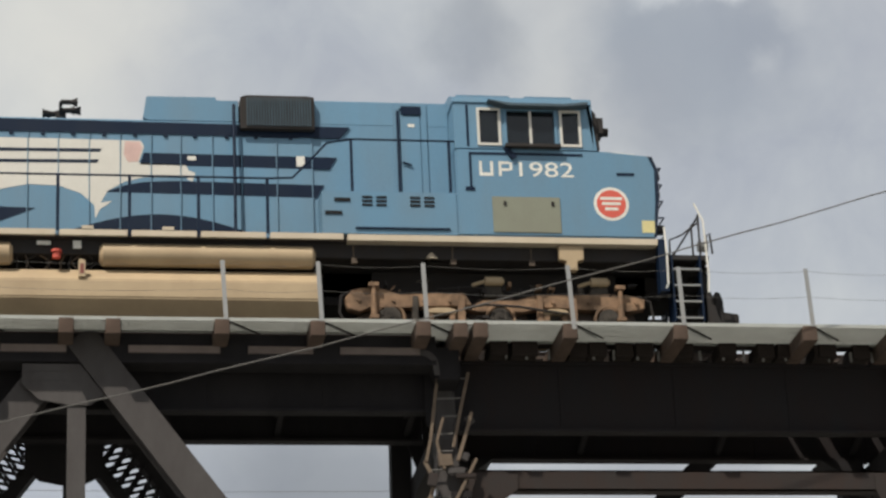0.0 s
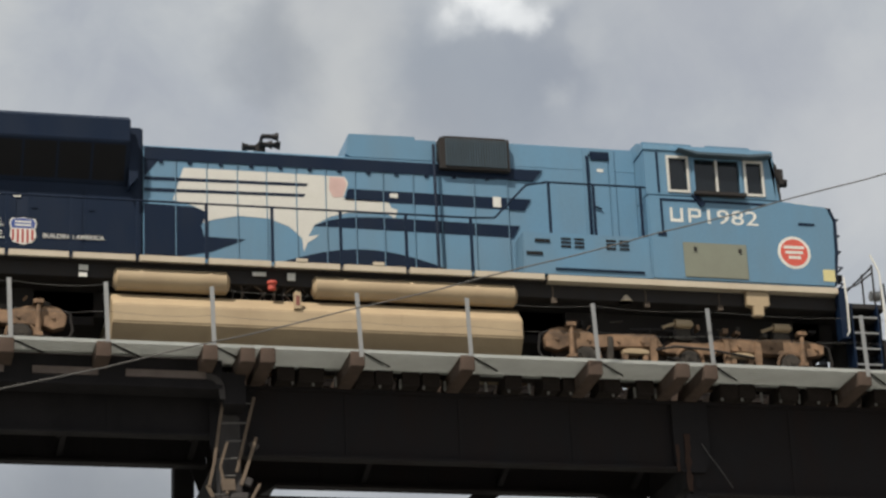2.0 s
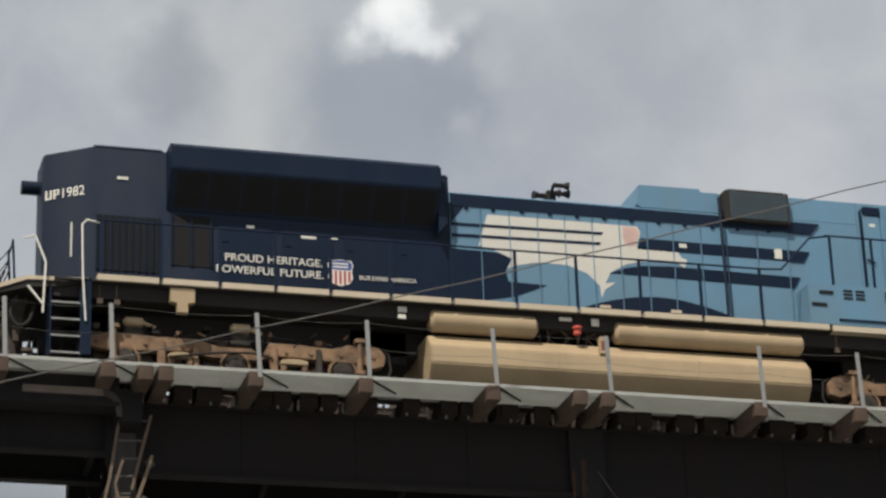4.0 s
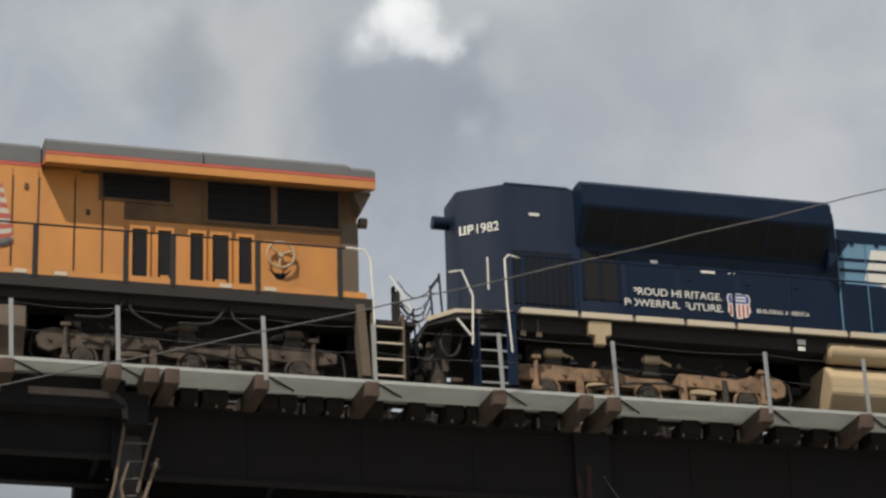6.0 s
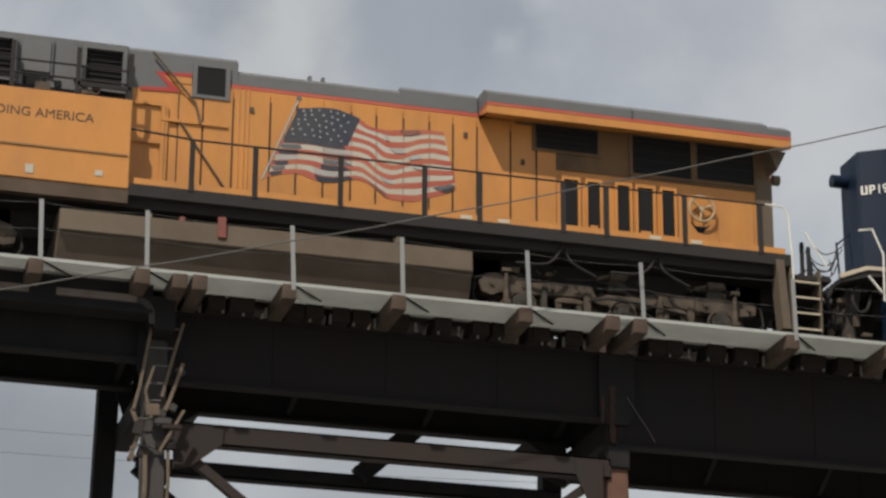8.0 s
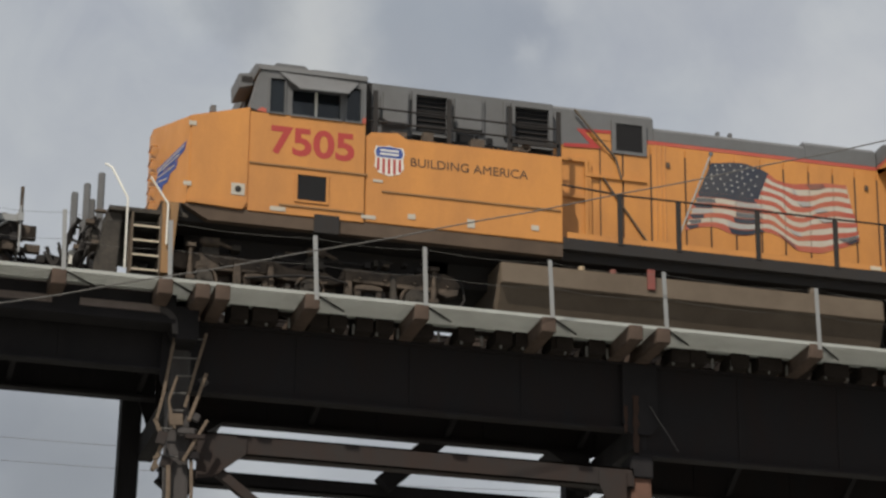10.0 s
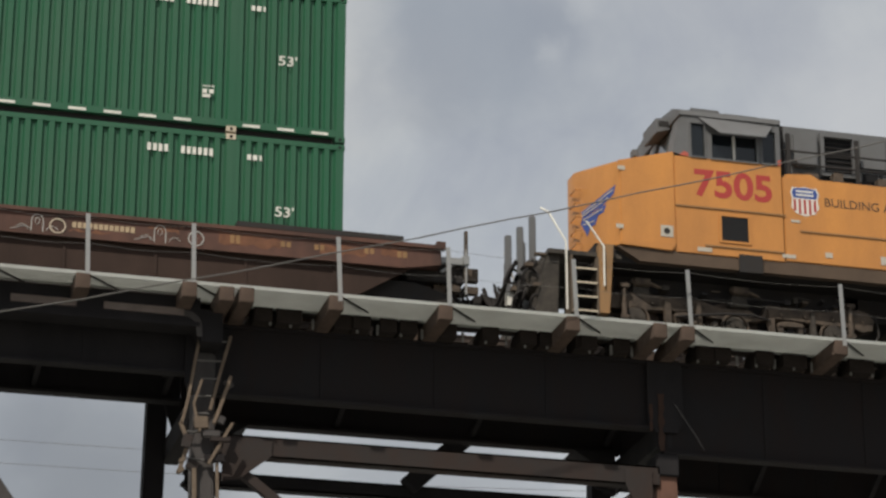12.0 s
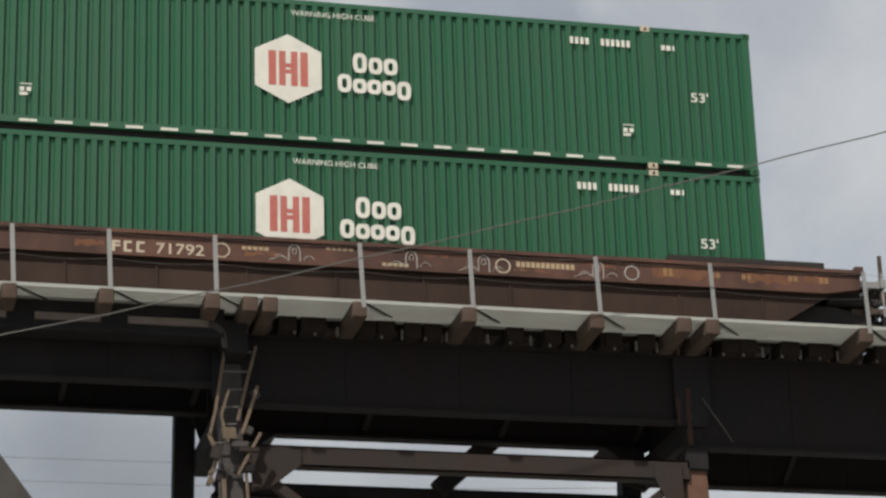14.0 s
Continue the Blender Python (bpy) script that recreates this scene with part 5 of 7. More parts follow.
    box(bm, 11.16, 11.32, -1.54, -1.3, 0.9, 1.88)
    part("corner_post", bm, NAVY, u)
    # horn
    bm = B()
    box(bm, 0.6, 0.78, -0.16, 0.06, 4.28, 4.74)
    hn = part("horn_base", bm, BLACK, u)
    for dx, yy, zz in ((0.36, -0.2, 4.72), (0.26, 0.05, 4.84), (-0.32, -0.1, 4.7), (0.3, -0.35, 4.82), (-0.24, 0.2, 4.82)):
        bm = B()
        rod(bm, (0.68, yy, zz), (0.68 + dx * 0.6, yy, zz), 0.045, 10)
        rod(bm, (0.68 + dx * 0.6, yy, zz), (0.68 + dx, yy, zz), 0.04, 12, 0.085)
        rod(bm, (0.68, yy, zz), (0.68, -0.05, 4.6), 0.03, 6)
        part("trumpet", bm, BLACK, hn, smooth=True)
    # walkway handrail
    handrail(u, [-8.1, -7.05, -6.0, -5.0, -4.0, -2.9, -1.75, -0.54, 0.63, 1.86, 3.05, 4.25], 2.92, -1.5, 1.88, NAVY, 0.055)
    bm = B()
    pipe(bm, [(4.3, -1.5, 2.92), (4.7, -1.5, 2.94), (5.32, -1.5, 3.62), (5.75, -1.48, 3.71)], 0.02)
    part("handrail_ramp", bm, NAVY, u)
    # rear platform and steps
    bm = B()
    prism(bm, [(-8.75, 1.66), (-8.3, 1.78), (-9.35, 1.78), (-9.9, 1.55), (-9.9, 1.45), (-9.3, 1.62)], -1.4, 1.4)
    part("rear_platform", bm, BLACK, u)
    bm = B()
    prism(bm, [(-9.92, 1.52), (-9.36, 1.74), (-8.3, 1.77), (-8.3, 1.84), (-9.38, 1.81), (-9.94, 1.6)], -1.43, -1.4)
    part("platform_edge", bm, CREAM, u, "cream edge of the rear platform")
    bm = B()
    prism(bm, [(-9.72, 0.35), (-9.5, 0.35), (-9.3, 1.6), (-9.6, 1.5), (-9.76, 1.2)], -1.0, 1.0)
    prism(bm, [(-9.85, 0.2), (-9.3, 0.2), (-9.3, 1.5), (-9.6, 1.4)], -0.5, 0.5)
    part("rear_pilot", bm, MUD_DARK, u, bevel=0.02)
    steps(u, -8.95, -8.45, NAVY, STEEL, -1, 1.5,
          rails=([(-9.4, 1.2, 2.6), (-9.24, 1.45, 2.55), (-9.06, 1.5, 2.05), (-9.1, 1.53, 1.1)], [(-8.12, 1.45, 2.88), (-8.36, 1.5, 2.9), (-8.44, 1.53, 2.8), (-8.42, 1.53, 1.9), (-8.36, 1.53, 1.0)]))
    bm = B()
    box(bm, -8.42, -8.26, -1.5, -1.3, 0.4, 1.8)
    part("corner_post", bm, NAVY, u)
    bm = B()
    for yy in (-1.2, -0.6, 0.6, 1.2):
        rod(bm, (-9.55, yy, 1.7), (-9.6, yy, 2.55), 0.022)
    rod(bm, (-9.6, -1.2, 2.5), (-9.6, -0.6, 2.5), 0.018)
    rod(bm, (-9.6, 1.2, 2.5), (-9.6, 0.6, 2.5), 0.018)
    part("end_railing", bm, NAVY, u)
    coupler(u, -9.95, -1)
    for k in range(3):
        hose(u, [(-9.85, -0.4 - k * 0.15, 1.35), (-10.15, -0.42 - k * 0.15, 1.0), (-10.3, -0.4, 0.7 + k * 0.1), (-10.5, -0.3, 0.95), (-10.65, -0.3, 1.3)])
    for k in range(4):
        hose(u, [(-9.6, -0.9 + k * 0.25, 1.55), (-9.95, -0.95 + k * 0.25, 1.35 - 0.1 * k), (-9.9, -0.9 + k * 0.2, 0.8), (-9.6, -0.8 + k * 0.2, 0.6)], 0.035)
    for k in range(3):
        hose(u, [(-9.62, -0.9 + k * 0.3, 2.3), (-9.85, -0.85, 2.0 - 0.12 * k), (-10.1, -0.8, 2.0 - 0.1 * k), (-10.3, -0.75, 2.25 - 0.1 * k)], 0.011)
    for pts in (((-10.05, -0.95, 1.35), (-10.0, -1.05, 1.0), (-9.82, -1.1, 0.9), (-9.68, -1.0, 1.1), (-9.6, -0.9, 1.4)),
                ((-10.2, -0.8, 1.2), (-10.22, -0.9, 0.85), (-10.05, -0.95, 0.7), (-9.9, -0.9, 0.9), (-9.95, -0.8, 1.15)),
                ((-9.5, -1.2, 1.5), (-9.62, -1.25, 1.2), (-9.5, -1.25, 0.95), (-9.3, -1.2, 1.05), (-9.2, -1.15, 1.35))):
        hose(u, pts, 0.03)
    for x, yy, z, w, h in ((-9.75, -1.05, 1.2, 0.16, 0.1), (-9.5, -1.1, 0.8, 0.1, 0.22), (-9.95, -0.9, 0.6, 0.14, 0.12), (-9.3, -1.1, 0.55, 0.2, 0.08), (-9.62, -1.0, 0.5, 0.1, 0.16)):
        bm = B()
        box(bm, x - w / 2, x + w / 2, yy - 0.06, yy + 0.06, z - h / 2, z + h / 2)
        part("pilot_bracket", bm, DUSTY_GREY, u, bevel=0.012)
    hose(u, [(-9.6, -1.2, 2.45), (-9.8, -1.1, 2.2), (-10.05, -0.95, 2.15), (-10.27, -0.8, 2.5)], 0.011)
    for k, (yy, zz) in enumerate(((-0.7, 1.3), (-0.45, 1.2), (0.3, 1.25))):
        bm = B()
        rod(bm, (-10.02, yy, zz), (-9.8, yy, zz), 0.06, 10)
        part("cable_socket", bm, STEEL if k == 0 else BLACK, u)
    bm = B()
    beam(bm, (-9.35, -1.42, 1.62), (-9.1, -1.45, 1.3), 0.05, 0.03)
    part("cut_lever", bm, LETTER, u)
    # tank and reservoirs
    bm = B()
    sweep(bm, [(-1.22, 1.27), (-1.5, 0.98), (-1.5, 0.66), (-1.18, 0.24), (1.18, 0.24), (1.5, 0.66), (1.5, 0.98), (1.22, 1.27)], -2.18, 5.12)
    tk = part("fuel_tank", bm, TAN, u, "tan fuel tank with bevelled sides", bevel=0.02)
    for x in (0.2, 2.9):
        bm = B()
        box(bm, x, x + 0.02, -1.505, -1.49, 0.64, 1.0)
        part("weld_strap", bm, TAN, tk)
    bm = B()
    prism(bm, [(0.99, 1.02), (1.11, 1.02), (1.11, 1.32), (1.02, 1.35), (0.99, 1.32)], -1.53, -1.44)
    part("fuel_gauge", bm, TAN, tk)
    bm = B()
    box(bm, 1.02, 1.085, -1.536, -1.53, 1.08, 1.26)
    part("gauge_glass", bm, CAP, tk)
    for x0, x1 in ((-2.15, -0.12), (1.35, 5.08)):
        bm = B()
        rod(bm, (x0 + 0.06, -1.27, 1.52), (x1 - 0.06, -1.27, 1.52), 0.205, 24)
        rod(bm, (x0, -1.27, 1.52), (x0 + 0.06, -1.27, 1.52), 0.13, 24, 0.205)
        rod(bm, (x1 - 0.06, -1.27, 1.52), (x1, -1.27, 1.52), 0.205, 24, 0.13)
        part("air_reservoir", bm, TAN, u, "tan cylindrical air reservoir", smooth=True)
    r = random.Random(3)
    for i in range(9):
        bm = B()
        x = -0.05 + i * 0.15
        pipe(bm, [(x, -1.2, 1.75), (x + r.uniform(-0.05, 0.05), -1.25, 1.5), (x + r.uniform(-0.2, 0.2), -1.2, 1.4), (x, -1.2, 1.25)], 0.02)
        part("piping", bm, DUSTY_GREY if i % 2 else BLACK, u)
    bm = B()
    rod(bm, (0.62, -1.4, 1.4), (0.62, -1.4, 1.5), 0.07, 10)
    rod(bm, (0.62, -1.42, 1.5), (0.62, -1.42, 1.54), 0.09, 10)
    part("fuel_cap", bm, PLUG, u)
    for x, z, w, h in ((0.28, 1.64, 0.24, 0.07), (0.9, 1.58, 0.14, 0.14), (-2.75, 1.48, 0.14, 0.08), (-2.75, 1.6, 0.16, 0.1)):
        bm = B()
        box(bm, x, x + w, -1.42, -1.4, z, z + h)
        part("notice_plate", bm, LETTER, u)
    for x in (9.38, -6.88):
        bm = B()
        prism(bm, [(x, 1.74), (x + 0.44, 1.74), (x + 0.44, 1.48), (x + 0.32, 1.45), (x + 0.32, 1.28), (x + 0.12, 1.28), (x + 0.12, 1.45), (x, 1.48)], -1.5, -1.36)
        part("jacking_pad", bm, TAN, u, bevel=0.01)
    bm = B()
    rod(bm, (7.13, -1.3, 1.66), (7.13, -1.3, 1.5), 0.03, 14, 0.13)
    part("bell", bm, CREAM, u, smooth=True)
    for x in (5.75, 7.5, 8.9, -7.8, -8.1):
        bm = B()
        rod(bm, (x, -1.35, 1.75), (x, -1.33, 1.45), 0.02)
        box(bm, x - 0.04, x + 0.06, -1.38, -1.3, 1.4, 1.5)
        part("drain_valve", bm, DUSTY_GREY, u)
    truck(u, 8.35, DUSTY, 1.95, 0, -1)
    truck(u, -5.65, DUSTY, 1.95, 0, 1)
    for x0, x1 in ((5.3, 11.1), (-8.6, -2.4)):
        bm = B()
        box(bm, x0, x1, -0.6, 0.6, 0.9, 1.5)
        part("motor_duct", bm, BLACK, u)
    return u


blue_locomotive()


# ---------- yellow locomotive ----------
def painted_flag(u, y):
    n = 36
    tx = np.interp(np.linspace(0, 1, n), [0, 0.2, 0.36, 0.46, 0.58, 0.82, 1], [-20.2, -19.6, -19.2, -18.92, -18.6, -17.9, -17.46])
    tz = np.interp(np.linspace(0, 1, n), [0, 0.2, 0.36, 0.46, 0.58, 0.82, 1], [3.86, 3.94, 3.86, 3.67, 3.61, 3.72, 3.72])
    bx = np.interp(np.linspace(0, 1, n), [0, 0.2, 0.36, 0.48, 0.6, 0.8, 1], [-20.78, -20.2, -19.66, -19.0, -18.6, -18.0, -17.22])
    bz = np.interp(np.linspace(0, 1, n), [0, 0.2, 0.36, 0.48, 0.6, 0.8, 1], [2.45, 2.6, 2.42, 2.66, 2.28, 2.27, 2.62])
    for _ in range(3):
        for arr in (tx, tz, bx, bz):
            arr[1:-1] = (arr[:-2] + 2 * arr[1:-1] + arr[2:]) / 4

    def line(v, i0, i1):
        k = v * (1 - v) * 4
        w = 0.075 * np.sin(np.linspace(0, 1, n) * 15 + 0.5 + 2.4 * v) * np.linspace(0.35, 1, n)
        return [(float(tx[i] + (bx[i] - tx[i]) * v + 0.03 * math.sin(7 * v + i)), float(tz[i] + (bz[i] - tz[i]) * v + w[i] * k)) for i in range(i0, i1)]
    bm = B()
    ribbon(bm, line(0, 0, n), line(1, 0, n), y, 0.002)
    fl = part("painted_flag", bm, FLAG_WHITE, u, "waving stars and stripes painted on the hood")
    for s in range(0, 13, 2):
        bm = B()
        ribbon(bm, line(s / 13, 0, n), line((s + 1) / 13, 0, n), y - 0.002, 0.002)
        part("stripe", bm, FLAG_RED, fl)
    bm = B()
    ribbon(bm, line(0, 0, 15), line(6.1 / 13, 0, 15), y - 0.004, 0.002)
    part("canton", bm, BLUE_FLAG, fl)
    for j in range(6):
        for i in range(6):
            a = line((0.6 + j) / 13 * 0.94, 1 + i * 2 + (j % 2), 2 + i * 2 + (j % 2))[0]
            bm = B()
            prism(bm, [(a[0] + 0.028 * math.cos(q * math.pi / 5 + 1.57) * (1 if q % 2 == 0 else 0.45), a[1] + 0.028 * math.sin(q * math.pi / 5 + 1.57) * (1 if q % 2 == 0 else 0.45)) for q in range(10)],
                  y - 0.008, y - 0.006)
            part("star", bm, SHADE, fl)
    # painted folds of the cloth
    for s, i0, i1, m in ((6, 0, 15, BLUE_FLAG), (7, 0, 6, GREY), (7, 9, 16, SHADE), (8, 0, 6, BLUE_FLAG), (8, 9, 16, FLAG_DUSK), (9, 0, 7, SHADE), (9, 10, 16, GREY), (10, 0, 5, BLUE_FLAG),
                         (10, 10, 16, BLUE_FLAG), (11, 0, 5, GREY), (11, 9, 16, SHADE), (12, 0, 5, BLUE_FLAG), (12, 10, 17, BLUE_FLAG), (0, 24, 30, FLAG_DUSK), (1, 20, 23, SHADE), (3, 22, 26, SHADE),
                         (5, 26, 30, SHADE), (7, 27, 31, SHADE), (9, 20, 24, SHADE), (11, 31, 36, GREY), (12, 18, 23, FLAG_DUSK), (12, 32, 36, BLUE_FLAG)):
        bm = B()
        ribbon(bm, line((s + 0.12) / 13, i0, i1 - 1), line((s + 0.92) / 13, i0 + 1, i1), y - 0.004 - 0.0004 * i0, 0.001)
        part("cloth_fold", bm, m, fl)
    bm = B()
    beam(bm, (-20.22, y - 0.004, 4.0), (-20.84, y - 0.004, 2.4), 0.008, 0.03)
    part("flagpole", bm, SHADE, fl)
    bm = B()
    rod(bm, (-20.2, y - 0.008, 4.05), (-20.2, y, 4.05), 0.045, 12)
    part("finial", bm, GREY, fl)


def yellow_locomotive():
    u = train_unit("diesel_locomotive", -21.0, "yellow and grey diesel locomotive with painted waving flag", "locomotive", "train vehicles")
    HW = 0.95
    bm = B()
    box(bm, -30.6, -10.9, -1.35, 1.35, 1.45, 1.78)
    box(bm, -30.6, -10.9, -0.6, 0.6, 1.0, 1.45)
    part("underframe", bm, BLACK, u)
    bm = B()
    box(bm, -23.3, -10.9, -1.5, 1.5, 1.62, 1.84)
    part("running_board", bm, BLACK, u)
    # cab and nose
    bm = B()
    box(bm, -29.1, -27.0, -1.52, 1.52, 1.7, 3.6)
    part("cab_body", bm, YELLOW, u, "yellow lower cab", bevel=0.01)
    bm = B()
    plan = [(-29.1, -1.52, 3.68), (-30.16, -1.52, 3.4), (-30.62, -0.2, 3.62), (-30.62, 0.2, 3.62), (-30.16, 1.52, 3.4), (-29.1, 1.52, 3.68)]
    lo = [bm.verts.new((x, y, 1.74)) for x, y, _ in plan]
    hi = [bm.verts.new(p) for p in plan]
    for i in range(6):
        j = (i + 1) % 6
        bm.faces.new((lo[i], lo[j], hi[j], hi[i]))
    bm.faces.new(lo[::-1])
    bm.faces.new((hi[0], hi[1], hi[4], hi[5]))
    bm.faces.new((hi[1], hi[2], hi[3], hi[4]))
    part("nose", bm, YELLOW, u, "yellow wedge nose with angled flanks", bevel=0.02, smooth=True)
    bm = B()
    prism(bm, [(-29.2, 1.7), (-29.1, 1.86), (-30.16, 1.82), (-30.16, 1.74)], -1.54, -1.5)
    part("nose_skirt", bm, YELLOW, u, bevel=0.008)
    bm = B()
    prism(bm, [(-29.8, 1.46), (-23.3, 1.46), (-23.3, 1.72), (-30.25, 1.72)], -1.5, 1.5)
    part("side_skirt", bm, SKIRT, u, "dust covered side skirt")
    holes = [(-28.76, -28.5, 3.62, 4.28), (-28.36, -27.48, 3.62, 4.1), (-27.36, -27.1, 3.62, 4.26)]
    for s in (-1, 1):
        bm = B()
        plate_with_holes(bm, -28.86, -27.0, 3.6, 4.44, holes, s * 1.52, s * 1.47)
        part("cab_side", bm, GREY, u)
    for outline, ya, yb in (([(-29.1, 3.66), (-28.86, 3.6), (-28.86, 4.44), (-28.92, 4.44)], -1.52, -1.46), ([(-29.1, 3.66), (-28.86, 3.6), (-28.86, 4.44), (-28.92, 4.44)], 1.46, 1.52),
                            ([(-29.12, 3.66), (-29.06, 3.66), (-28.88, 4.44), (-28.94, 4.44)], -1.5, -1.1), ([(-29.12, 3.66), (-29.06, 3.66), (-28.88, 4.44), (-28.94, 4.44)], -0.2, 0.2)):
        bm = B()
        prism(bm, outline, ya, yb)
        part("cab_front_panel", bm, GREY, u)
    # pale grey panes with the sky's reflection put into the colour
    bm = B()
    for a, b in ((-1.1, -0.2), (0.2, 1.5)):
        prism(bm, [(-29.09, 3.68), (-29.08, 3.68), (-28.9, 4.42), (-28.91, 4.42)], a, b)
    part("windshield", bm, SKY_GLASS, u, "tinted windshield, sky reflection in its colour")
    bm = B()
    box(bm, -27.06, -27.0, -1.47, 1.47, 3.6, 4.44)
    part("cab_rear_wall", bm, GREY, u)
    bm = B()
    sweep(bm, [(-1.55, 4.42), (-1.53, 4.53), (-1.15, 4.7), (-0.6, 4.77), (0.6, 4.77), (1.15, 4.7), (1.53, 4.53), (1.55, 4.42)], -28.98, -26.98)
    part("cab_roof", bm, GREY, u, bevel=0.01, smooth=True)
    bm = B()
    prism(bm, [(-29.0, 3.62), (-28.82, 3.6), (-28.82, 3.67), (-28.9, 3.7)], -1.528, -1.52)
    part("cab_red_edge", bm, FADED_RED, u)
    bm = B()
    prism(bm, [(-27.1, 3.6), (-27.0, 3.6), (-27.0, 3.72), (-27.06, 3.7)], -1.528, -1.52)
    part("cab_red_edge", bm, FADED_RED, u)
    for x0, x1, w in ((-28.6, -28.0, 0.5), (-27.9, -27.2, 0.4)):
        bm = B()
        box(bm, x0, x1, -0.6 - w, -0.5, 4.66, 4.8)
        part("air_conditioner", bm, GREY, u, bevel=0.03)
    window(u, -28.76, -28.5, 3.62, 4.28, -1.52, GREY, 1, w=0.025)
    window(u, -28.36, -27.48, 3.62, 4.1, -1.52, GREY, 2, w=0.03)
    window(u, -27.36, -27.1, 3.62, 4.26, -1.52, GREY, 1, w=0.025)
    bm = B()
    a = [bm.verts.new(p) for p in ((-28.6, -1.53, 4.4), (-27.14, -1.53, 4.36), (-27.38, -1.78, 4.03), (-28.27, -1.78, 4.02))]
    b = [bm.verts.new(Vector(p.co) + Vector((0, 0, 0.02))) for p in a]
    bm.faces.new(a)
    bm.faces.new(b[::-1])
    for i in range(4):
        bm.faces.new((a[i], a[(i + 1) % 4], b[(i + 1) % 4], b[i]))
    part("window_awning", bm, GREY, u, "grey canvas window awning")
    bm = B()
    prism(bm, [(-29.22, 4.28), (-28.95, 4.36), (-28.92, 4.62), (-29.24, 4.56)], -0.95, -0.2)
    nb = part("number_board", bm, GREY, u, bevel=0.01)
    bm = B()
    box(bm, -29.18, -28.96, -0.956, -0.95, 4.4, 4.52)
    part("number_panel", bm, BLACK, nb)
    bm = B()
    prism(bm, [(-30.0, 3.46), (-29.4, 3.6), (-29.4, 3.68), (-30.0, 3.52)], -0.5, 0.5)
    rod(bm, (-29.75, -1.0, 3.5), (-29.7, -1.0, 3.8), 0.03)
    box(bm, -29.74, -29.64, -1.06, -0.9, 3.7, 3.84)
    part("headlight_housing", bm, GREY, u, bevel=0.01)
    lettering("number_lettering", "7505", RED, u, -28.72, 2.86, -1.522, 0.72, 1.52, "large red road number 7505", bold=0.02)
    for x0, x1, z in ((-29.1, -26.95, 2.6), (-26.68, -23.35, 2.32), (-28.55, -27.0, 1.86)):
        bm = B()
        box(bm, x0, x1, -1.54, -1.52, z, z + 0.026)
        part("body_seam", bm, OCHRE, u)
    bm = B()
    plate_with_holes(bm, -28.27, -27.65, 1.96, 2.52, [(-28.22, -27.7, 2.0, 2.48)], -1.54, -1.5)
    part("vent_frame", bm, YELLOW, u)
    bm = B()
    box(bm, -28.22, -27.7, -1.53, -1.515, 2.0, 2.48)
    part("side_vent", bm, DARK, u)
    # body behind the cab
    bm = B()
    box(bm, -26.98, -23.3, -1.52, 1.52, 1.72, 3.4)
    part("equipment_body", bm, YELLOW, u, "yellow equipment compartment behind the cab", bevel=0.015)
    bm = B()
    prism(bm, [(-27.0, 3.3), (-26.9, 3.46), (-26.4, 3.5), (-26.2, 3.38), (-23.4, 3.4), (-23.35, 3.3)], -1.5, -1.2)
    part("body_ledge", bm, YELLOW, u)
    lettering("slogan_lettering", "BUILDING AMERICA", SLOGAN, u, -26.16, 2.88, -1.524, 0.24, 2.2, "dark slogan BUILDING AMERICA", bold=0.0)
    shield(u, -26.84, -26.27, 2.64, 3.23, -1.522)
    for x, z, w, h in ((-29.4, 1.97, 0.24, 0.22), (-30.25, 2.05, 0.14, 0.08), (-30.2, 3.2, 0.14, 0.08), (-28.7, 1.75, 0.28, 0.08), (-26.85, 2.5, 0.18, 0.05), (-27.05, 1.78, 0.26, 0.07),
                       (-26.2, 1.86, 0.14, 0.1), (-25.1, 1.82, 0.14, 0.16), (-23.9, 1.9, 0.14, 0.1)):
        bm = B()
        box(bm, x, x + w, -1.53, -1.52, z, z + h)
        part("notice_plate", bm, FLAG_WHITE, u)
    bm = B()
    rod(bm, (-29.28, -1.535, 2.08), (-29.28, -1.53, 2.08), 0.06, 12)
    part("notice_symbol", bm, BLACK, u)
    bm = B()
    box(bm, -27.9, -27.45, -1.54, -1.3, 1.42, 1.76)
    part("step_pocket", bm, BLACK, u)
    # upper grey housing with fans and railings
    bm = B()
    box(bm, -26.95, -23.35, -1.15, 1.15, 3.38, 4.6)
    part("upper_housing", bm, GREY, u, "grey upper housing with screened openings", bevel=0.02)
    for x0, x1 in ((-26.0, -25.42), (-24.12, -23.47)):
        bm = B()
        plate_with_holes(bm, x0 - 0.07, x1 + 0.07, 3.62, 4.5, [(x0, x1, 3.7, 4.42)], -1.26, -1.15)
        f = part("screen_frame", bm, GREY, u)
        bm = B()
        box(bm, x0, x1, -1.165, -1.152, 3.7, 4.42)
        part("screen", bm, DARK, f)
        for k in range(7):
            bm = B()
            box(bm, x0, x1, -1.19, -1.165, 3.75 + k * 0.095, 3.765 + k * 0.095)
            part("slat", bm, BLACK, f)
    for x in (-24.72, -24.3):
        bm = B()
        box(bm, x - 0.02, x + 0.02, -1.2, -1.15, 3.8, 4.52)
        part("housing_rib", bm, GREY, u)
    bm = B()
    prism(bm, [(-26.68, 3.84), (-26.55, 3.76), (-26.14, 3.76), (-26.12, 4.48), (-26.5, 4.48), (-26.66, 4.36)], -1.3, -1.15)
    part("rounded_cover", bm, GREY, u, bevel=0.04)
    bm = B()
    box(bm, -25.26, -24.74, -1.23, -1.15, 3.86, 4.46)
    part("access_panel", bm, GREY, u, bevel=0.012)
    bm = B()
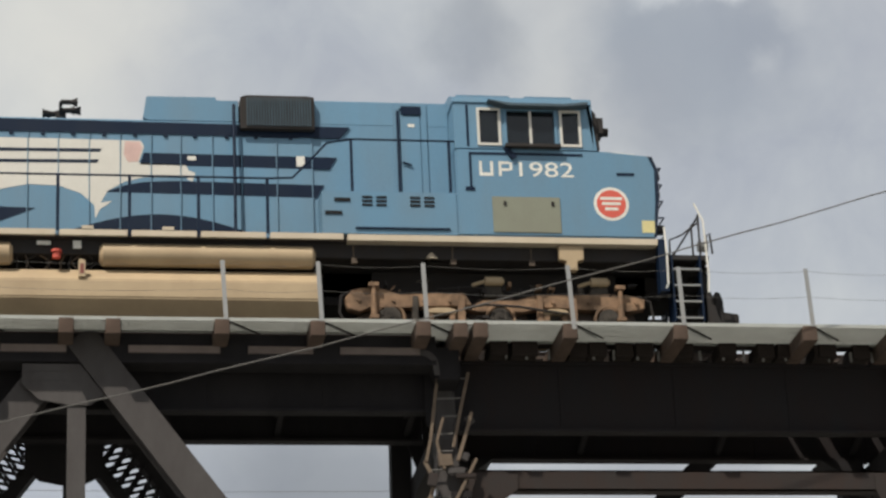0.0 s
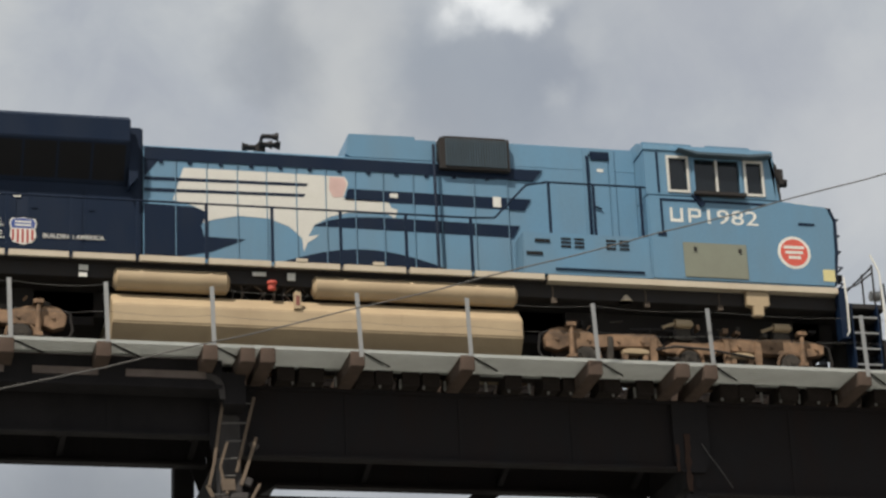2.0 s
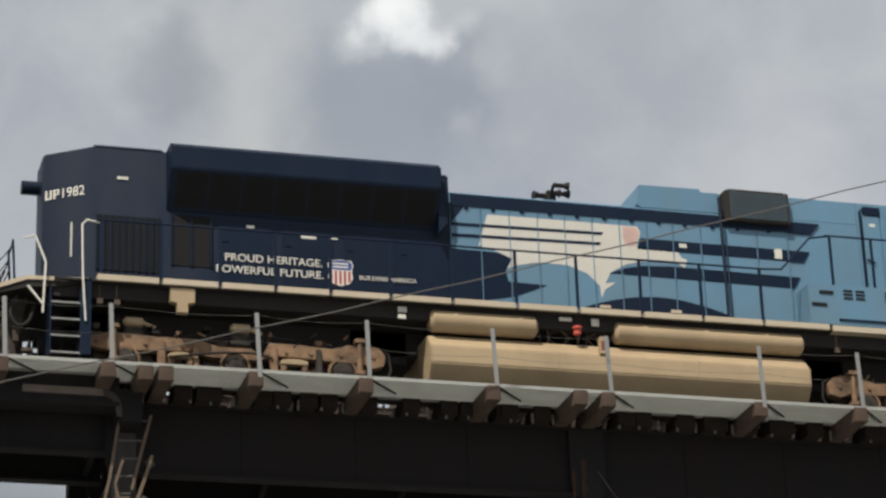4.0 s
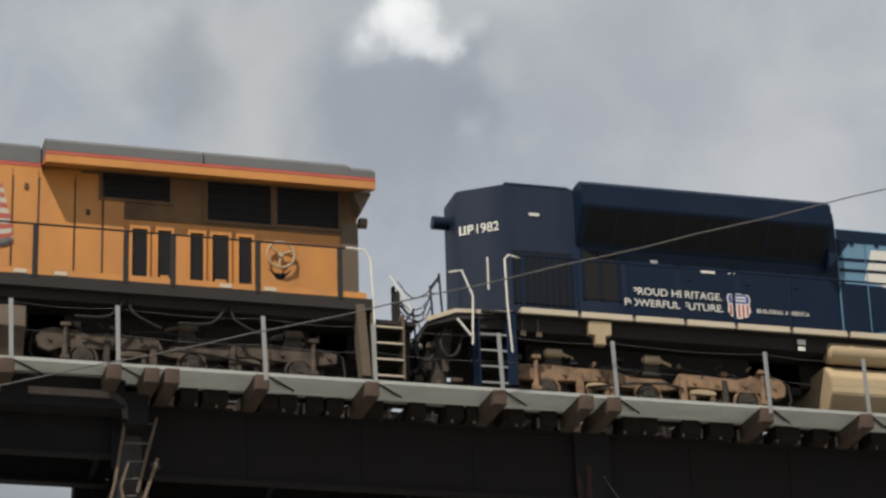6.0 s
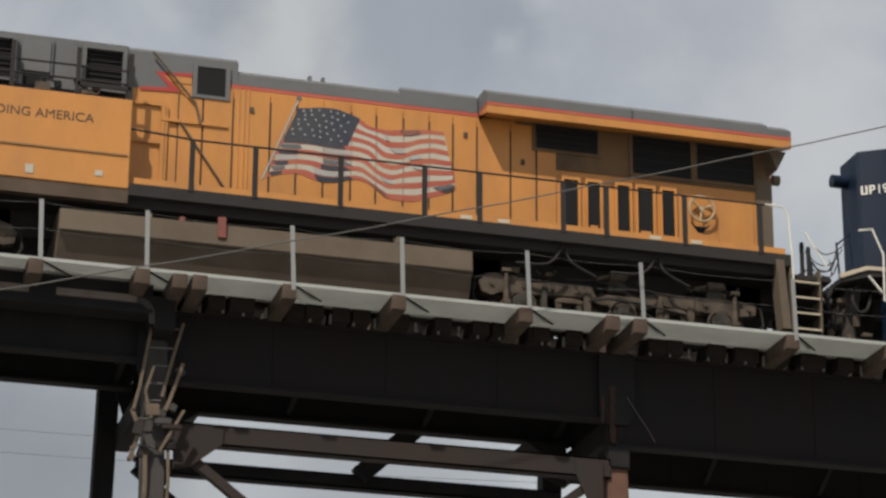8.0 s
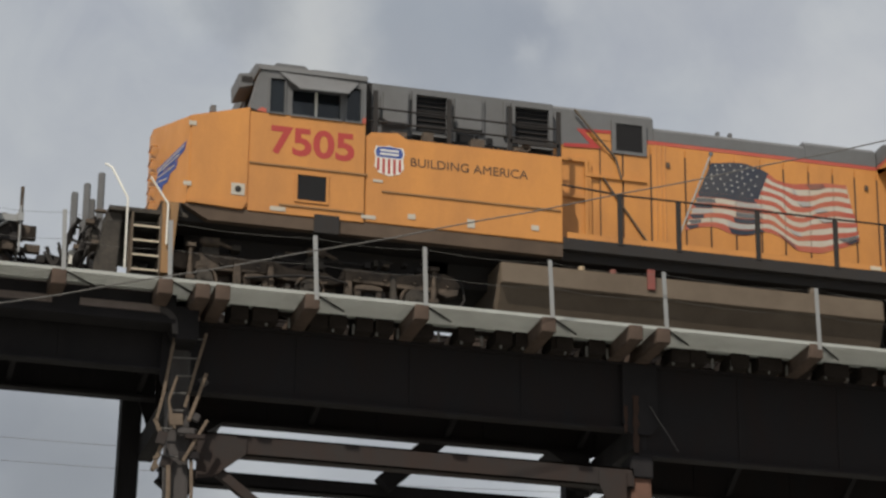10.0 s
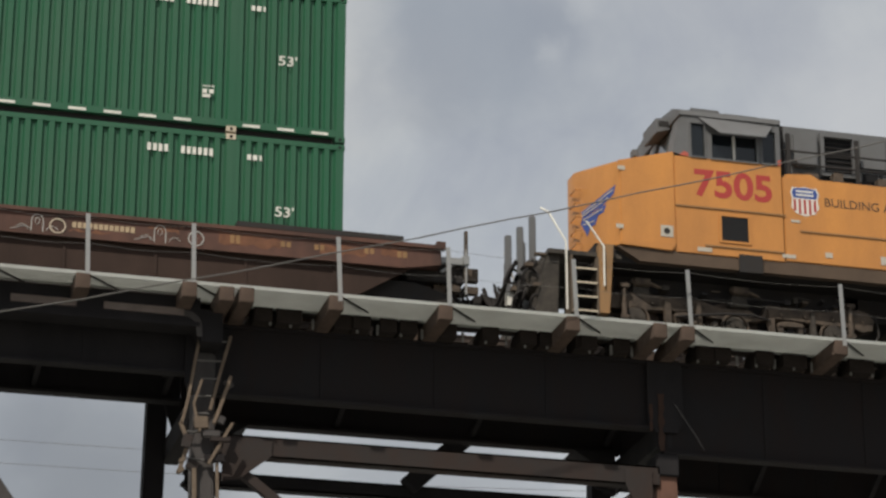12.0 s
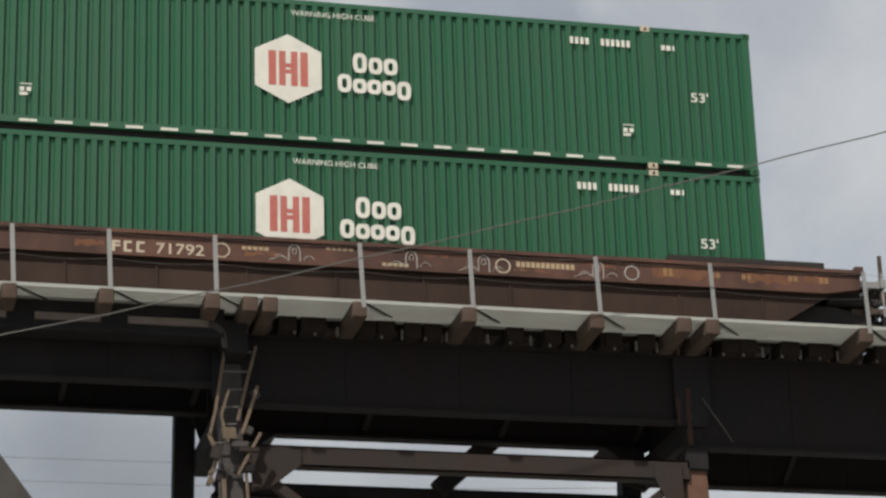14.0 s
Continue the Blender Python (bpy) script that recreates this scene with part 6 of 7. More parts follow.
    box(bm, -26.99, -26.86, -1.36, -1.16, 3.4, 4.5)
    part("cable_riser", bm, BLACK, u, bevel=0.01)
    bm = B()
    box(bm, -26.9, -23.4, -1.2, -1.152, 3.42, 3.6)
    part("cable_tray", bm, BLACK, u)
    for x, z, w, h in ((-26.5, 3.46, 0.3, 0.12), (-25.9, 3.44, 0.2, 0.2), (-25.0, 3.45, 0.26, 0.16), (-24.3, 3.46, 0.4, 0.1), (-24.0, 3.5, 0.14, 0.2)):
        bm = B()
        box(bm, x, x + w, -1.4, -1.2, z, z + h)
        part("junction_box", bm, DUSTY_GREY, u, bevel=0.01)
    for x, z, w, h in ((-25.2, 3.62, 0.3, 0.16), (-24.86, 3.64, 0.06, 0.14), (-24.65, 3.64, 0.12, 0.12)):
        bm = B()
        box(bm, x, x + w, -1.17, -1.15, z, z + h)
        part("small_vent", bm, DARK, u)
    bm = B()
    for z in (3.72, 3.98):
        rod(bm, (-26.9, -1.42, z), (-23.4, -1.42, z), 0.02)
    for x in (-26.8, -25.42, -24.27, -23.34):
        box(bm, x - 0.04, x + 0.04, -1.44, -1.4, 3.35, 4.32)
    box(bm, -24.27, -23.34, -1.44, -1.4, 3.6, 3.68)
    part("roof_railing", bm, BLACK, u)
    bm = B()
    box(bm, -26.95, -23.4, -1.44, -1.15, 3.38, 3.44)
    part("catwalk", bm, BLACK, u)
    # engine hood
    bm = B()
    box(bm, -23.32, -11.05, -HW, HW, 1.84, 4.12)
    part("engine_hood", bm, YELLOW, u, "yellow engine hood with hinged doors", bevel=0.01)
    roofs = [(-23.34, -21.33, 4.72, "hood_roof"), (-21.33, -18.28, 4.5, "hood_roof"), (-18.28, -16.82, 4.58, "hood_roof")]
    for x0, x1, z, nme in roofs:
        bm = B()
        sweep(bm, [(-HW - 0.002, 4.18), (-HW - 0.002, z - 0.1), (-HW + 0.12, z), (HW - 0.12, z), (HW + 0.002, z - 0.1), (HW + 0.002, 4.18)], x0, x1)
        part(nme, bm, GREY, u, bevel=0.008)
        bm = B()
        box(bm, x0 if x0 > -23 else -21.48, x1, -HW - 0.006, HW + 0.006, 4.11, 4.18)
        part("red_stripe", bm, FADED_RED, u)
    bm = B()
    prism(bm, [(-23.33, 4.22), (-22.74, 4.22), (-22.44, 3.93), (-23.33, 3.9)], -HW - 0.008, -HW)
    part("grey_band", bm, GREY, u)
    bm = B()
    prism(bm, [(-22.72, 4.22), (-22.17, 4.25), (-22.17, 4.08), (-22.58, 4.08)], -HW - 0.01, -HW)
    part("yellow_band", bm, YELLOW, u)
    bm = B()
    prism(bm, [(-22.17, 4.29), (-22.84, 4.25), (-22.58, 3.97), (-23.1, 3.93), (-23.1, 3.86), (-22.36, 3.9), (-22.68, 4.2), (-22.17, 4.22)], -HW - 0.016, -HW - 0.011)
    part("lightning_stripe", bm, RED, u)
    bm = B()
    plate_with_holes(bm, -22.16, -21.48, 3.83, 4.5, [(-22.08, -21.56, 3.89, 4.44)], -HW - 0.05, -HW)
    part("vent_frame", bm, GREY, u)
    bm = B()
    box(bm, -22.08, -21.56, -HW - 0.036, -HW, 3.89, 4.44)
    part("hood_vent", bm, DARK, u)
    bm = B()
    box(bm, -22.63, -22.58, -HW - 0.05, -HW, 2.0, 3.6)
    prism(bm, [(-22.7, 3.3), (-21.5, 3.3), (-21.5, 3.36), (-22.7, 3.36)], -HW - 0.06, -HW)
    part("door_track", bm, YELLOW, u)
    # recess beside the equipment body
    bm = B()
    plate_with_holes(bm, -23.28, -22.62, 2.0, 3.66, [(-23.2, -22.7, 2.1, 2.85), (-23.2, -22.7, 2.92, 3.58)], -HW - 0.05, -HW - 0.02)
    part("door_frame", bm, YELLOW, u)
    edges = [-22.4, -21.95, -21.4, -20.72, -20.23, -19.73, -19.22, -18.75, -18.24, -17.75, -17.3, -16.84, -16.2, -15.7, -15.3]
    for a, b in zip(edges[:-1], edges[1:]):
        bm = B()
        box(bm, a + 0.016, b - 0.016, -HW - 0.026, -HW + 0.002, 1.96, 3.82 if a < -22 else 4.06)
        d = part("hood_door", bm, YELLOW, u, bevel=0.006)
        bm = B()
        rod(bm, (a + 0.006, -HW - 0.022, 1.98), (a + 0.006, -HW - 0.022, 3.9), 0.011, 6)
        part("hinge", bm, SKIRT, d)
        bm = B()
        box(bm, b - 0.12, b - 0.06, -HW - 0.04, -HW - 0.018, 2.08, 2.16)
        part("latch", bm, SKIRT, d)
    for x, z in ((-21.1, 3.66), (-17.1, 3.66), (-16.0, 3.25)):
        bm = B()
        box(bm, x, x + 0.07, -HW - 0.05, -HW - 0.018, z, z + 0.1)
        part("latch_block", bm, SKIRT, u)
    painted_flag(u, -HW - 0.028)
    bm = B()
    rod(bm, (-21.35, -HW - 0.06, 1.9), (-22.35, -HW - 0.06, 3.3), 0.02)
    pipe(bm, [(-22.9, -HW - 0.08, 4.6), (-22.1, -HW - 0.08, 3.7), (-22.0, -HW - 0.08, 3.3)], 0.022)
    part("conduit", bm, MUD, u)
    for x in (-21.3, -21.2, -21.12):
        bm = B()
        rod(bm, (x, -HW - 0.03, 1.95), (x, -HW - 0.03, 4.1), 0.014)
        part("conduit", bm, YELLOW, u)
    for x in (-20.0, -19.75):
        bm = B()
        box(bm, x, x + 0.06, -0.8, -0.7, 4.5, 4.6)
        part("lifting_eye", bm, GREY, u)
    # overhanging radiator section
    bm = B()
    sweep(bm, [(-HW, 4.13), (-1.47, 3.98), (-1.5, 3.98), (-1.5, 4.14), (1.5, 4.14), (1.5, 3.98), (1.47, 3.98), (HW, 4.13)], -16.8, -10.83)
    part("radiator_flare", bm, YELLOW, u, "yellow edge of the overhanging radiator section", bevel=0.008)
    bm = B()
    box(bm, -16.8, -10.83, -1.505, 1.505, 4.14, 4.2)
    part("red_stripe", bm, FADED_RED, u)
    for a, b, z in ((-16.8, -14.0, 0.0), (-13.98, -11.3, 0.0), (-11.3, -10.83, -0.05)):
        bm = B()
        sweep(bm, [(-1.5, 4.2), (-1.5, 4.38 + z), (-1.25, 4.54 + z), (1.25, 4.54 + z), (1.5, 4.38 + z), (1.5, 4.2)], a, b)
        part("radiator_roof", bm, GREY, u, bevel=0.008)
    # panel and screen frames carry the overhang's shade in their paint
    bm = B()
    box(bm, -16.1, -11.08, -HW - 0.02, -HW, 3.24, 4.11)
    part("radiator_panel", bm, YELLOW_SHADED, u, "grimy panel around the radiator screens, overhang's shade in its colour", bevel=0.004)
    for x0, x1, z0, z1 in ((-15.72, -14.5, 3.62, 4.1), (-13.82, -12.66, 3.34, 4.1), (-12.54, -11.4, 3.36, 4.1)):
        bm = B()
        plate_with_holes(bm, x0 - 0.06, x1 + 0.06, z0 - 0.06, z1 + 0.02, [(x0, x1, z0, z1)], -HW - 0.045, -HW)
        f = part("screen_frame", bm, YELLOW_SHADED, u)
        bm = B()
        box(bm, x0, x1, -HW - 0.028, -HW, z0, z1)
        part("screen", bm, DARK, f)
        for k in range(4):
            bm = B()
            zz = z0 + (z1 - z0) * (k + 0.5) / 4
            box(bm, x0, x1, -HW - 0.036, -HW - 0.028, zz, zz + 0.012)
            part("wire", bm, BLACK, f)
    bm = B()
    prism(bm, [(-11.05, 3.6), (-10.86, 3.98), (-11.2, 3.98)], -1.3, 1.3)
    rod(bm, (-11.0, -0.9, 3.55), (-10.86, -0.9, 3.55), 0.1, 10)
    part("rear_bracket", bm, MUD, u)
    # lower doors of the radiator section
    for x0, x1, wide in ((-15.22, -14.85, 0), (-14.76, -14.42, 1), (-14.18, -13.84, 0), (-13.78, -13.38, 1), (-13.3, -12.96, 0)):
        bm = B()
        plate_with_holes(bm, x0, x1, 1.98, 3.14, [(x0 + 0.05, x1 - 0.05, 2.12, 3.06)], -HW - 0.05, -HW)
        d = part("louvre_door", bm, YELLOW, u)
        bm = B()
        box(bm, x0 + 0.05, x1 - 0.05, -HW - 0.014, -HW, 2.12, 3.06)
        part("door_screen", bm, DARK, d)
        if wide:
            bm = B()
            box(bm, x0 + 0.1, x1 - 0.1, -HW - 0.05, -HW - 0.02, 2.12, 2.2)
            part("door_sill", bm, YELLOW, d)
    bm = B()
    rod(bm, (-12.5, -HW - 0.014, 2.62), (-12.5, -HW - 0.005, 2.62), 0.34, 24)
    box(bm, -12.8, -12.2, -HW - 0.016, -HW, 1.98, 3.04)
    bx = part("brake_recess", bm, YELLOW, u)
    bm = B()
    prism(bm, [(-12.7, 2.5), (-12.55, 2.3), (-12.45, 2.3), (-12.28, 2.5), (-12.4, 2.42), (-12.6, 2.42)], -HW - 0.022, -HW - 0.016)
    part("brake_slot", bm, DARK, bx)
    bm = B()
    for i in range(24):
        p, q = 2 * math.pi * i / 24, 2 * math.pi * (i + 1) / 24
        rod(bm, (-12.5 + 0.25 * math.cos(p), -HW - 0.12, 2.74 + 0.25 * math.sin(p)), (-12.5 + 0.25 * math.cos(q), -HW - 0.12, 2.74 + 0.25 * math.sin(q)), 0.022, 6)
    for i in range(3):
        p = 2 * math.pi * i / 3 + 0.4
        rod(bm, (-12.5, -HW - 0.1, 2.74), (-12.5 + 0.25 * math.cos(p), -HW - 0.12, 2.74 + 0.25 * math.sin(p)), 0.02, 6)
    rod(bm, (-12.5, -HW - 0.14, 2.74), (-12.5, -HW, 2.74), 0.05, 10)
    part("hand_brake_wheel", bm, TAN, u, "pale spoked hand brake wheel", smooth=True)
    bm = B()
    box(bm, -12.14, -11.42, -HW - 0.025, -HW, 1.98, 3.02)
    part("hood_door", bm, YELLOW, u, bevel=0.006)
    bm = B()
    box(bm, -11.36, -11.04, -HW - 0.03, HW + 0.03, 1.86, 3.5)
    part("corner_column", bm, MUD, u)
    for a, b in zip([-23.25, -22.2, -21.07, -19.52, -17.97, -16.94, -15.36, -14.53, -13.01, -11.52], [-22.2, -21.07, -19.52, -17.97, -16.94, -15.36, -14.53, -13.01, -11.52, -11.0]):
        bm = B()
        box(bm, a + 0.04, b - 0.04, -1.5, -1.47, 1.84, 1.95)
        part("kick_plate", bm, YELLOW, u)
    for x in (-17.3, -16.6, -13.7, -12.9):
        bm = B()
        box(bm, x, x + 0.22, -1.51, -1.5, 1.85, 1.92)
        part("step_light", bm, CREAM, u)
    handrail(u, [-22.2, -21.07, -19.52, -17.97, -16.94, -15.36, -14.53, -13.01, -11.52], 2.78, -1.5, 1.8, BLACK, 0.095)
    bm = B()
    pipe(bm, [(-23.3, -1.5, 2.86), (-22.3, -1.5, 2.79)], 0.02)
    part("handrail", bm, BLACK, u)
    # steps at both ends
    steps(u, -10.93, -10.38, MUD, CREAM, 1, 1.5, rails=([(-11.4, 1.48, 2.8), (-11.05, 1.48, 2.78), (-10.96, 1.5, 2.6), (-10.92, 1.52, 1.9), (-10.9, 1.52, 1.0)], [(-10.55, 1.3, 2.4), (-10.2, 1.45, 1.7)]))
    bm = B()
    box(bm, -10.95, -10.1, -1.4, 1.4, 1.42, 1.5)
    prism(bm, [(-10.3, 0.4), (-10.15, 0.4), (-10.1, 1.42), (-10.3, 1.42)], -1.0, 1.0)
    part("rear_pilot", bm, BLACK, u)
    bm = B()
    prism(bm, [(-11.24, 1.72), (-11.08, 1.72), (-10.98, 0.38), (-11.14, 0.38)], -1.52, -1.2)
    part("step_side_plate", bm, MUD, u)
    for yy, zt in ((-0.8, 2.2), (-0.5, 2.4)):
        bm = B()
        box(bm, -10.31, -10.235, yy - 0.04, yy + 0.04, 1.5, zt + 0.12)
        part("gate_post", bm, BLACK, u, bevel=0.02)
    hose(u, [(-10.25, -0.6, 2.3), (-10.0, -0.6, 1.95), (-9.75, -0.6, 2.0), (-9.58, -0.6, 2.45)], 0.012)
    hose(u, [(-10.25, -0.9, 2.0), (-10.0, -0.8, 1.75), (-9.75, -0.7, 1.85), (-9.58, -0.65, 2.2)], 0.012)
    steps(u, -31.08, -30.62, MUD, CREAM, -1, 1.36, rails=([(-31.58, 1.2, 2.42), (-31.48, 1.35, 2.3), (-31.2, 1.5, 1.7), (-31.2, 1.52, 0.4)], [(-30.82, 1.5, 2.14), (-30.72, 1.5, 2.0), (-30.5, 1.54, 1.66), (-30.5, 1.54, 0.9)]))
    bm = B()
    box(bm, -31.5, -30.12, -1.4, 1.4, 1.5, 1.58)
    part("front_platform", bm, MUD_DARK, u)
    bm = B()
    prism(bm, [(-30.58, 0.4), (-30.4, 0.4), (-30.3, 1.72), (-30.58, 1.72)], -1.5, -1.1)
    part("step_side_plate", bm, OCHRE, u, "dirty yellow plate beside the steps")
    bm = B()
    prism(bm, [(-31.75, 0.2), (-31.3, 0.2), (-31.25, 1.5), (-31.5, 1.5), (-31.62, 0.9)], -1.3, 1.3)
    rod(bm, (-31.6, -0.75, 1.1), (-31.75, -0.75, 1.1), 0.3, 16)
    part("snow_plough", bm, MUD_DARK, u, bevel=0.02)
    for x, yy, zt in ((-31.55, -0.55, 2.5), (-31.66, -0.25, 2.1), (-31.7, 0.6, 2.0), (-31.8, -0.6, 2.25), (-32.0, -0.5, 2.1)):
        bm = B()
        box(bm, x - 0.06, x + 0.06, yy - 0.05, yy + 0.05, 1.3, zt)
        part("gate_post", bm, GREY, u, bevel=0.02)
    r = random.Random(8)
    for x, yy, z, rr in ((-31.72, -1.05, 1.12, 0.16), (-31.8, -0.8, 0.72, 0.2), (-31.9, -0.55, 1.3, 0.13), (-31.66, -1.2, 0.6, 0.13)):
        bm = B()
        pipe(bm, [(x + rr * math.cos(a), yy + 0.05 * math.sin(2 * a), z + rr * math.sin(a)) for a in [k * math.pi / 10 for k in range(21)]], 0.026)
        part("coiled_hose", bm, BLACK, u, smooth=True)
    for x, yy, z, w, h in ((-31.78, -1.1, 1.34, 0.16, 0.09), (-31.95, -0.7, 1.0, 0.1, 0.1), (-31.7, -1.28, 0.9, 0.12, 0.07), (-32.05, -0.5, 1.2, 0.08, 0.14), (-31.62, -1.25, 1.5, 0.2, 0.05)):
        bm = B()
        box(bm, x - w / 2, x + w / 2, yy - 0.05, yy + 0.05, z - h / 2, z + h / 2)
        part("hose_bracket", bm, DUSTY_GREY, u, bevel=0.01)
    for i in range(18):
        x = -31.55 - r.uniform(0, 0.4)
        hose(u, [(x, r.uniform(-1.0, -0.2), 1.5), (x - 0.15, r.uniform(-0.9, -0.3), r.uniform(0.8, 1.3)), (x - 0.3, -0.4, r.uniform(0.5, 0.9)), (x - 0.5, -0.3, r.uniform(0.8, 1.2))], 0.028)
    bm = B()
    box(bm, -32.05, -31.9, -0.6, -0.45, 0.72, 0.98)
    part("hose_tag", bm, LETTER, u)
    # winged emblem on the front of the nose, facing forward
    p0, e1 = Vector((-30.16, -1.52, 0)), Vector((-0.46, 1.32, 0))
    off = Vector((-1.32, -0.46, 0)).normalized() * 0.006
    for pts in (((0.14, 2.94), (0.19, 2.78), (0.46, 2.66), (0.9, 2.62), (0.94, 2.74)), ((0.36, 2.66), (0.42, 2.53), (0.6, 2.5), (0.6, 2.63)),
                ((0.56, 2.5), (0.62, 2.36), (0.74, 2.36), (0.8, 2.2), (0.95, 2.5), (0.92, 2.62), (0.6, 2.62))):
        bm = B()
        v = [bm.verts.new(p0 + e1 * (0.94 * t - 0.04) + off + Vector((0, 0, z))) for t, z in pts]
        w = [bm.verts.new(Vector(p.co) - off * 1.5) for p in v]
        bm.faces.new(v)
        bm.faces.new(w[::-1])
        for i in range(len(v)):
            bm.faces.new((v[i], v[(i + 1) % len(v)], w[(i + 1) % len(v)], w[i]))
        part("winged_emblem", bm, BLUE_MARK, u, "blue winged emblem on the nose")
    for (t0, z0), (t1, z1) in (((0.2, 2.87), (0.9, 2.70)), ((0.3, 2.76), (0.92, 2.645)), ((0.44, 2.6), (0.9, 2.56)), ((0.64, 2.44), (0.9, 2.47))):
        bm = B()
        beam(bm, p0 + e1 * (0.94 * t0 - 0.04) + off * 1.6 + Vector((0, 0, z0)), p0 + e1 * (0.94 * t1 - 0.04) + off * 1.6 + Vector((0, 0, z1)), 0.004, 0.022, off)
        part("feather_line", bm, CREAM, u)
    for k in range(5):
        bm = B()
        pipe(bm, [(-30.57, -0.1, 2.1 + k * 0.27), (-30.67, -0.1, 2.1 + k * 0.27), (-30.67, -0.45, 2.1 + k * 0.27), (-30.57, -0.45, 2.1 + k * 0.27)], 0.016)
        part("nose_grab_iron", bm, YELLOW, u)
    bm = B()
    pipe(bm, [(-30.2, 0.8, 3.35), (-30.2, 0.8, 3.5), (-29.4, 0.8, 3.72), (-29.4, 0.8, 3.58)], 0.016)
    part("nose_handrail", bm, YELLOW, u)
    coupler(u, -31.95, -1)
    coupler(u, -10.1, 1)
    # tank
    bm = B()
    sweep(bm, [(-1.3, 1.3), (-1.47, 1.26), (-1.5, 0.86), (-1.42, 0.82), (-1.18, 0.24), (1.18, 0.24), (1.42, 0.82), (1.5, 0.86), (1.47, 1.26), (1.3, 1.3)], -24.45, -17.06)
    tk = part("fuel_tank", bm, MUD, u, "dusty grey fuel tank", bevel=0.015)
    bm = B()
    box(bm, -21.7, -21.56, -1.53, -1.49, 1.0, 1.38)
    part("fuel_gauge", bm, CAP, tk)
    for x, c3 in ((-22.3, CAP), (-22.9, TAN)):
        bm = B()
        rod(bm, (x, -1.35, 1.28), (x, -1.35, 1.36), 0.06, 12)
        part("filler_cap", bm, c3, tk)
    bm = B()
    rod(bm, (-18.4, -1.3, 1.3), (-18.4, -1.3, 1.42), 0.09, 12)
    part("filler_cap", bm, MUD, tk)
    for x in (-15.3, -13.5):
        hose(u, [(x - 0.9, -1.3, 1.2), (x - 0.3, -1.38, 1.22), (x, -1.38, 1.6), (x + 0.1, -1.38, 1.3), (x + 0.6, -1.36, 1.05)], 0.025)
    truck(u, -27.85, OILY, 1.92, 1, 1)
    truck(u, -14.1, OILY, 1.92, 1, -1)
    for x0, x1 in ((-30.2, -25.2), (-16.9, -11.2)):
        bm = B()
        box(bm, x0, x1, -0.6, 0.6, 0.9, 1.45)
        part("motor_duct", bm, BLACK, u)
    return u


yellow_locomotive()


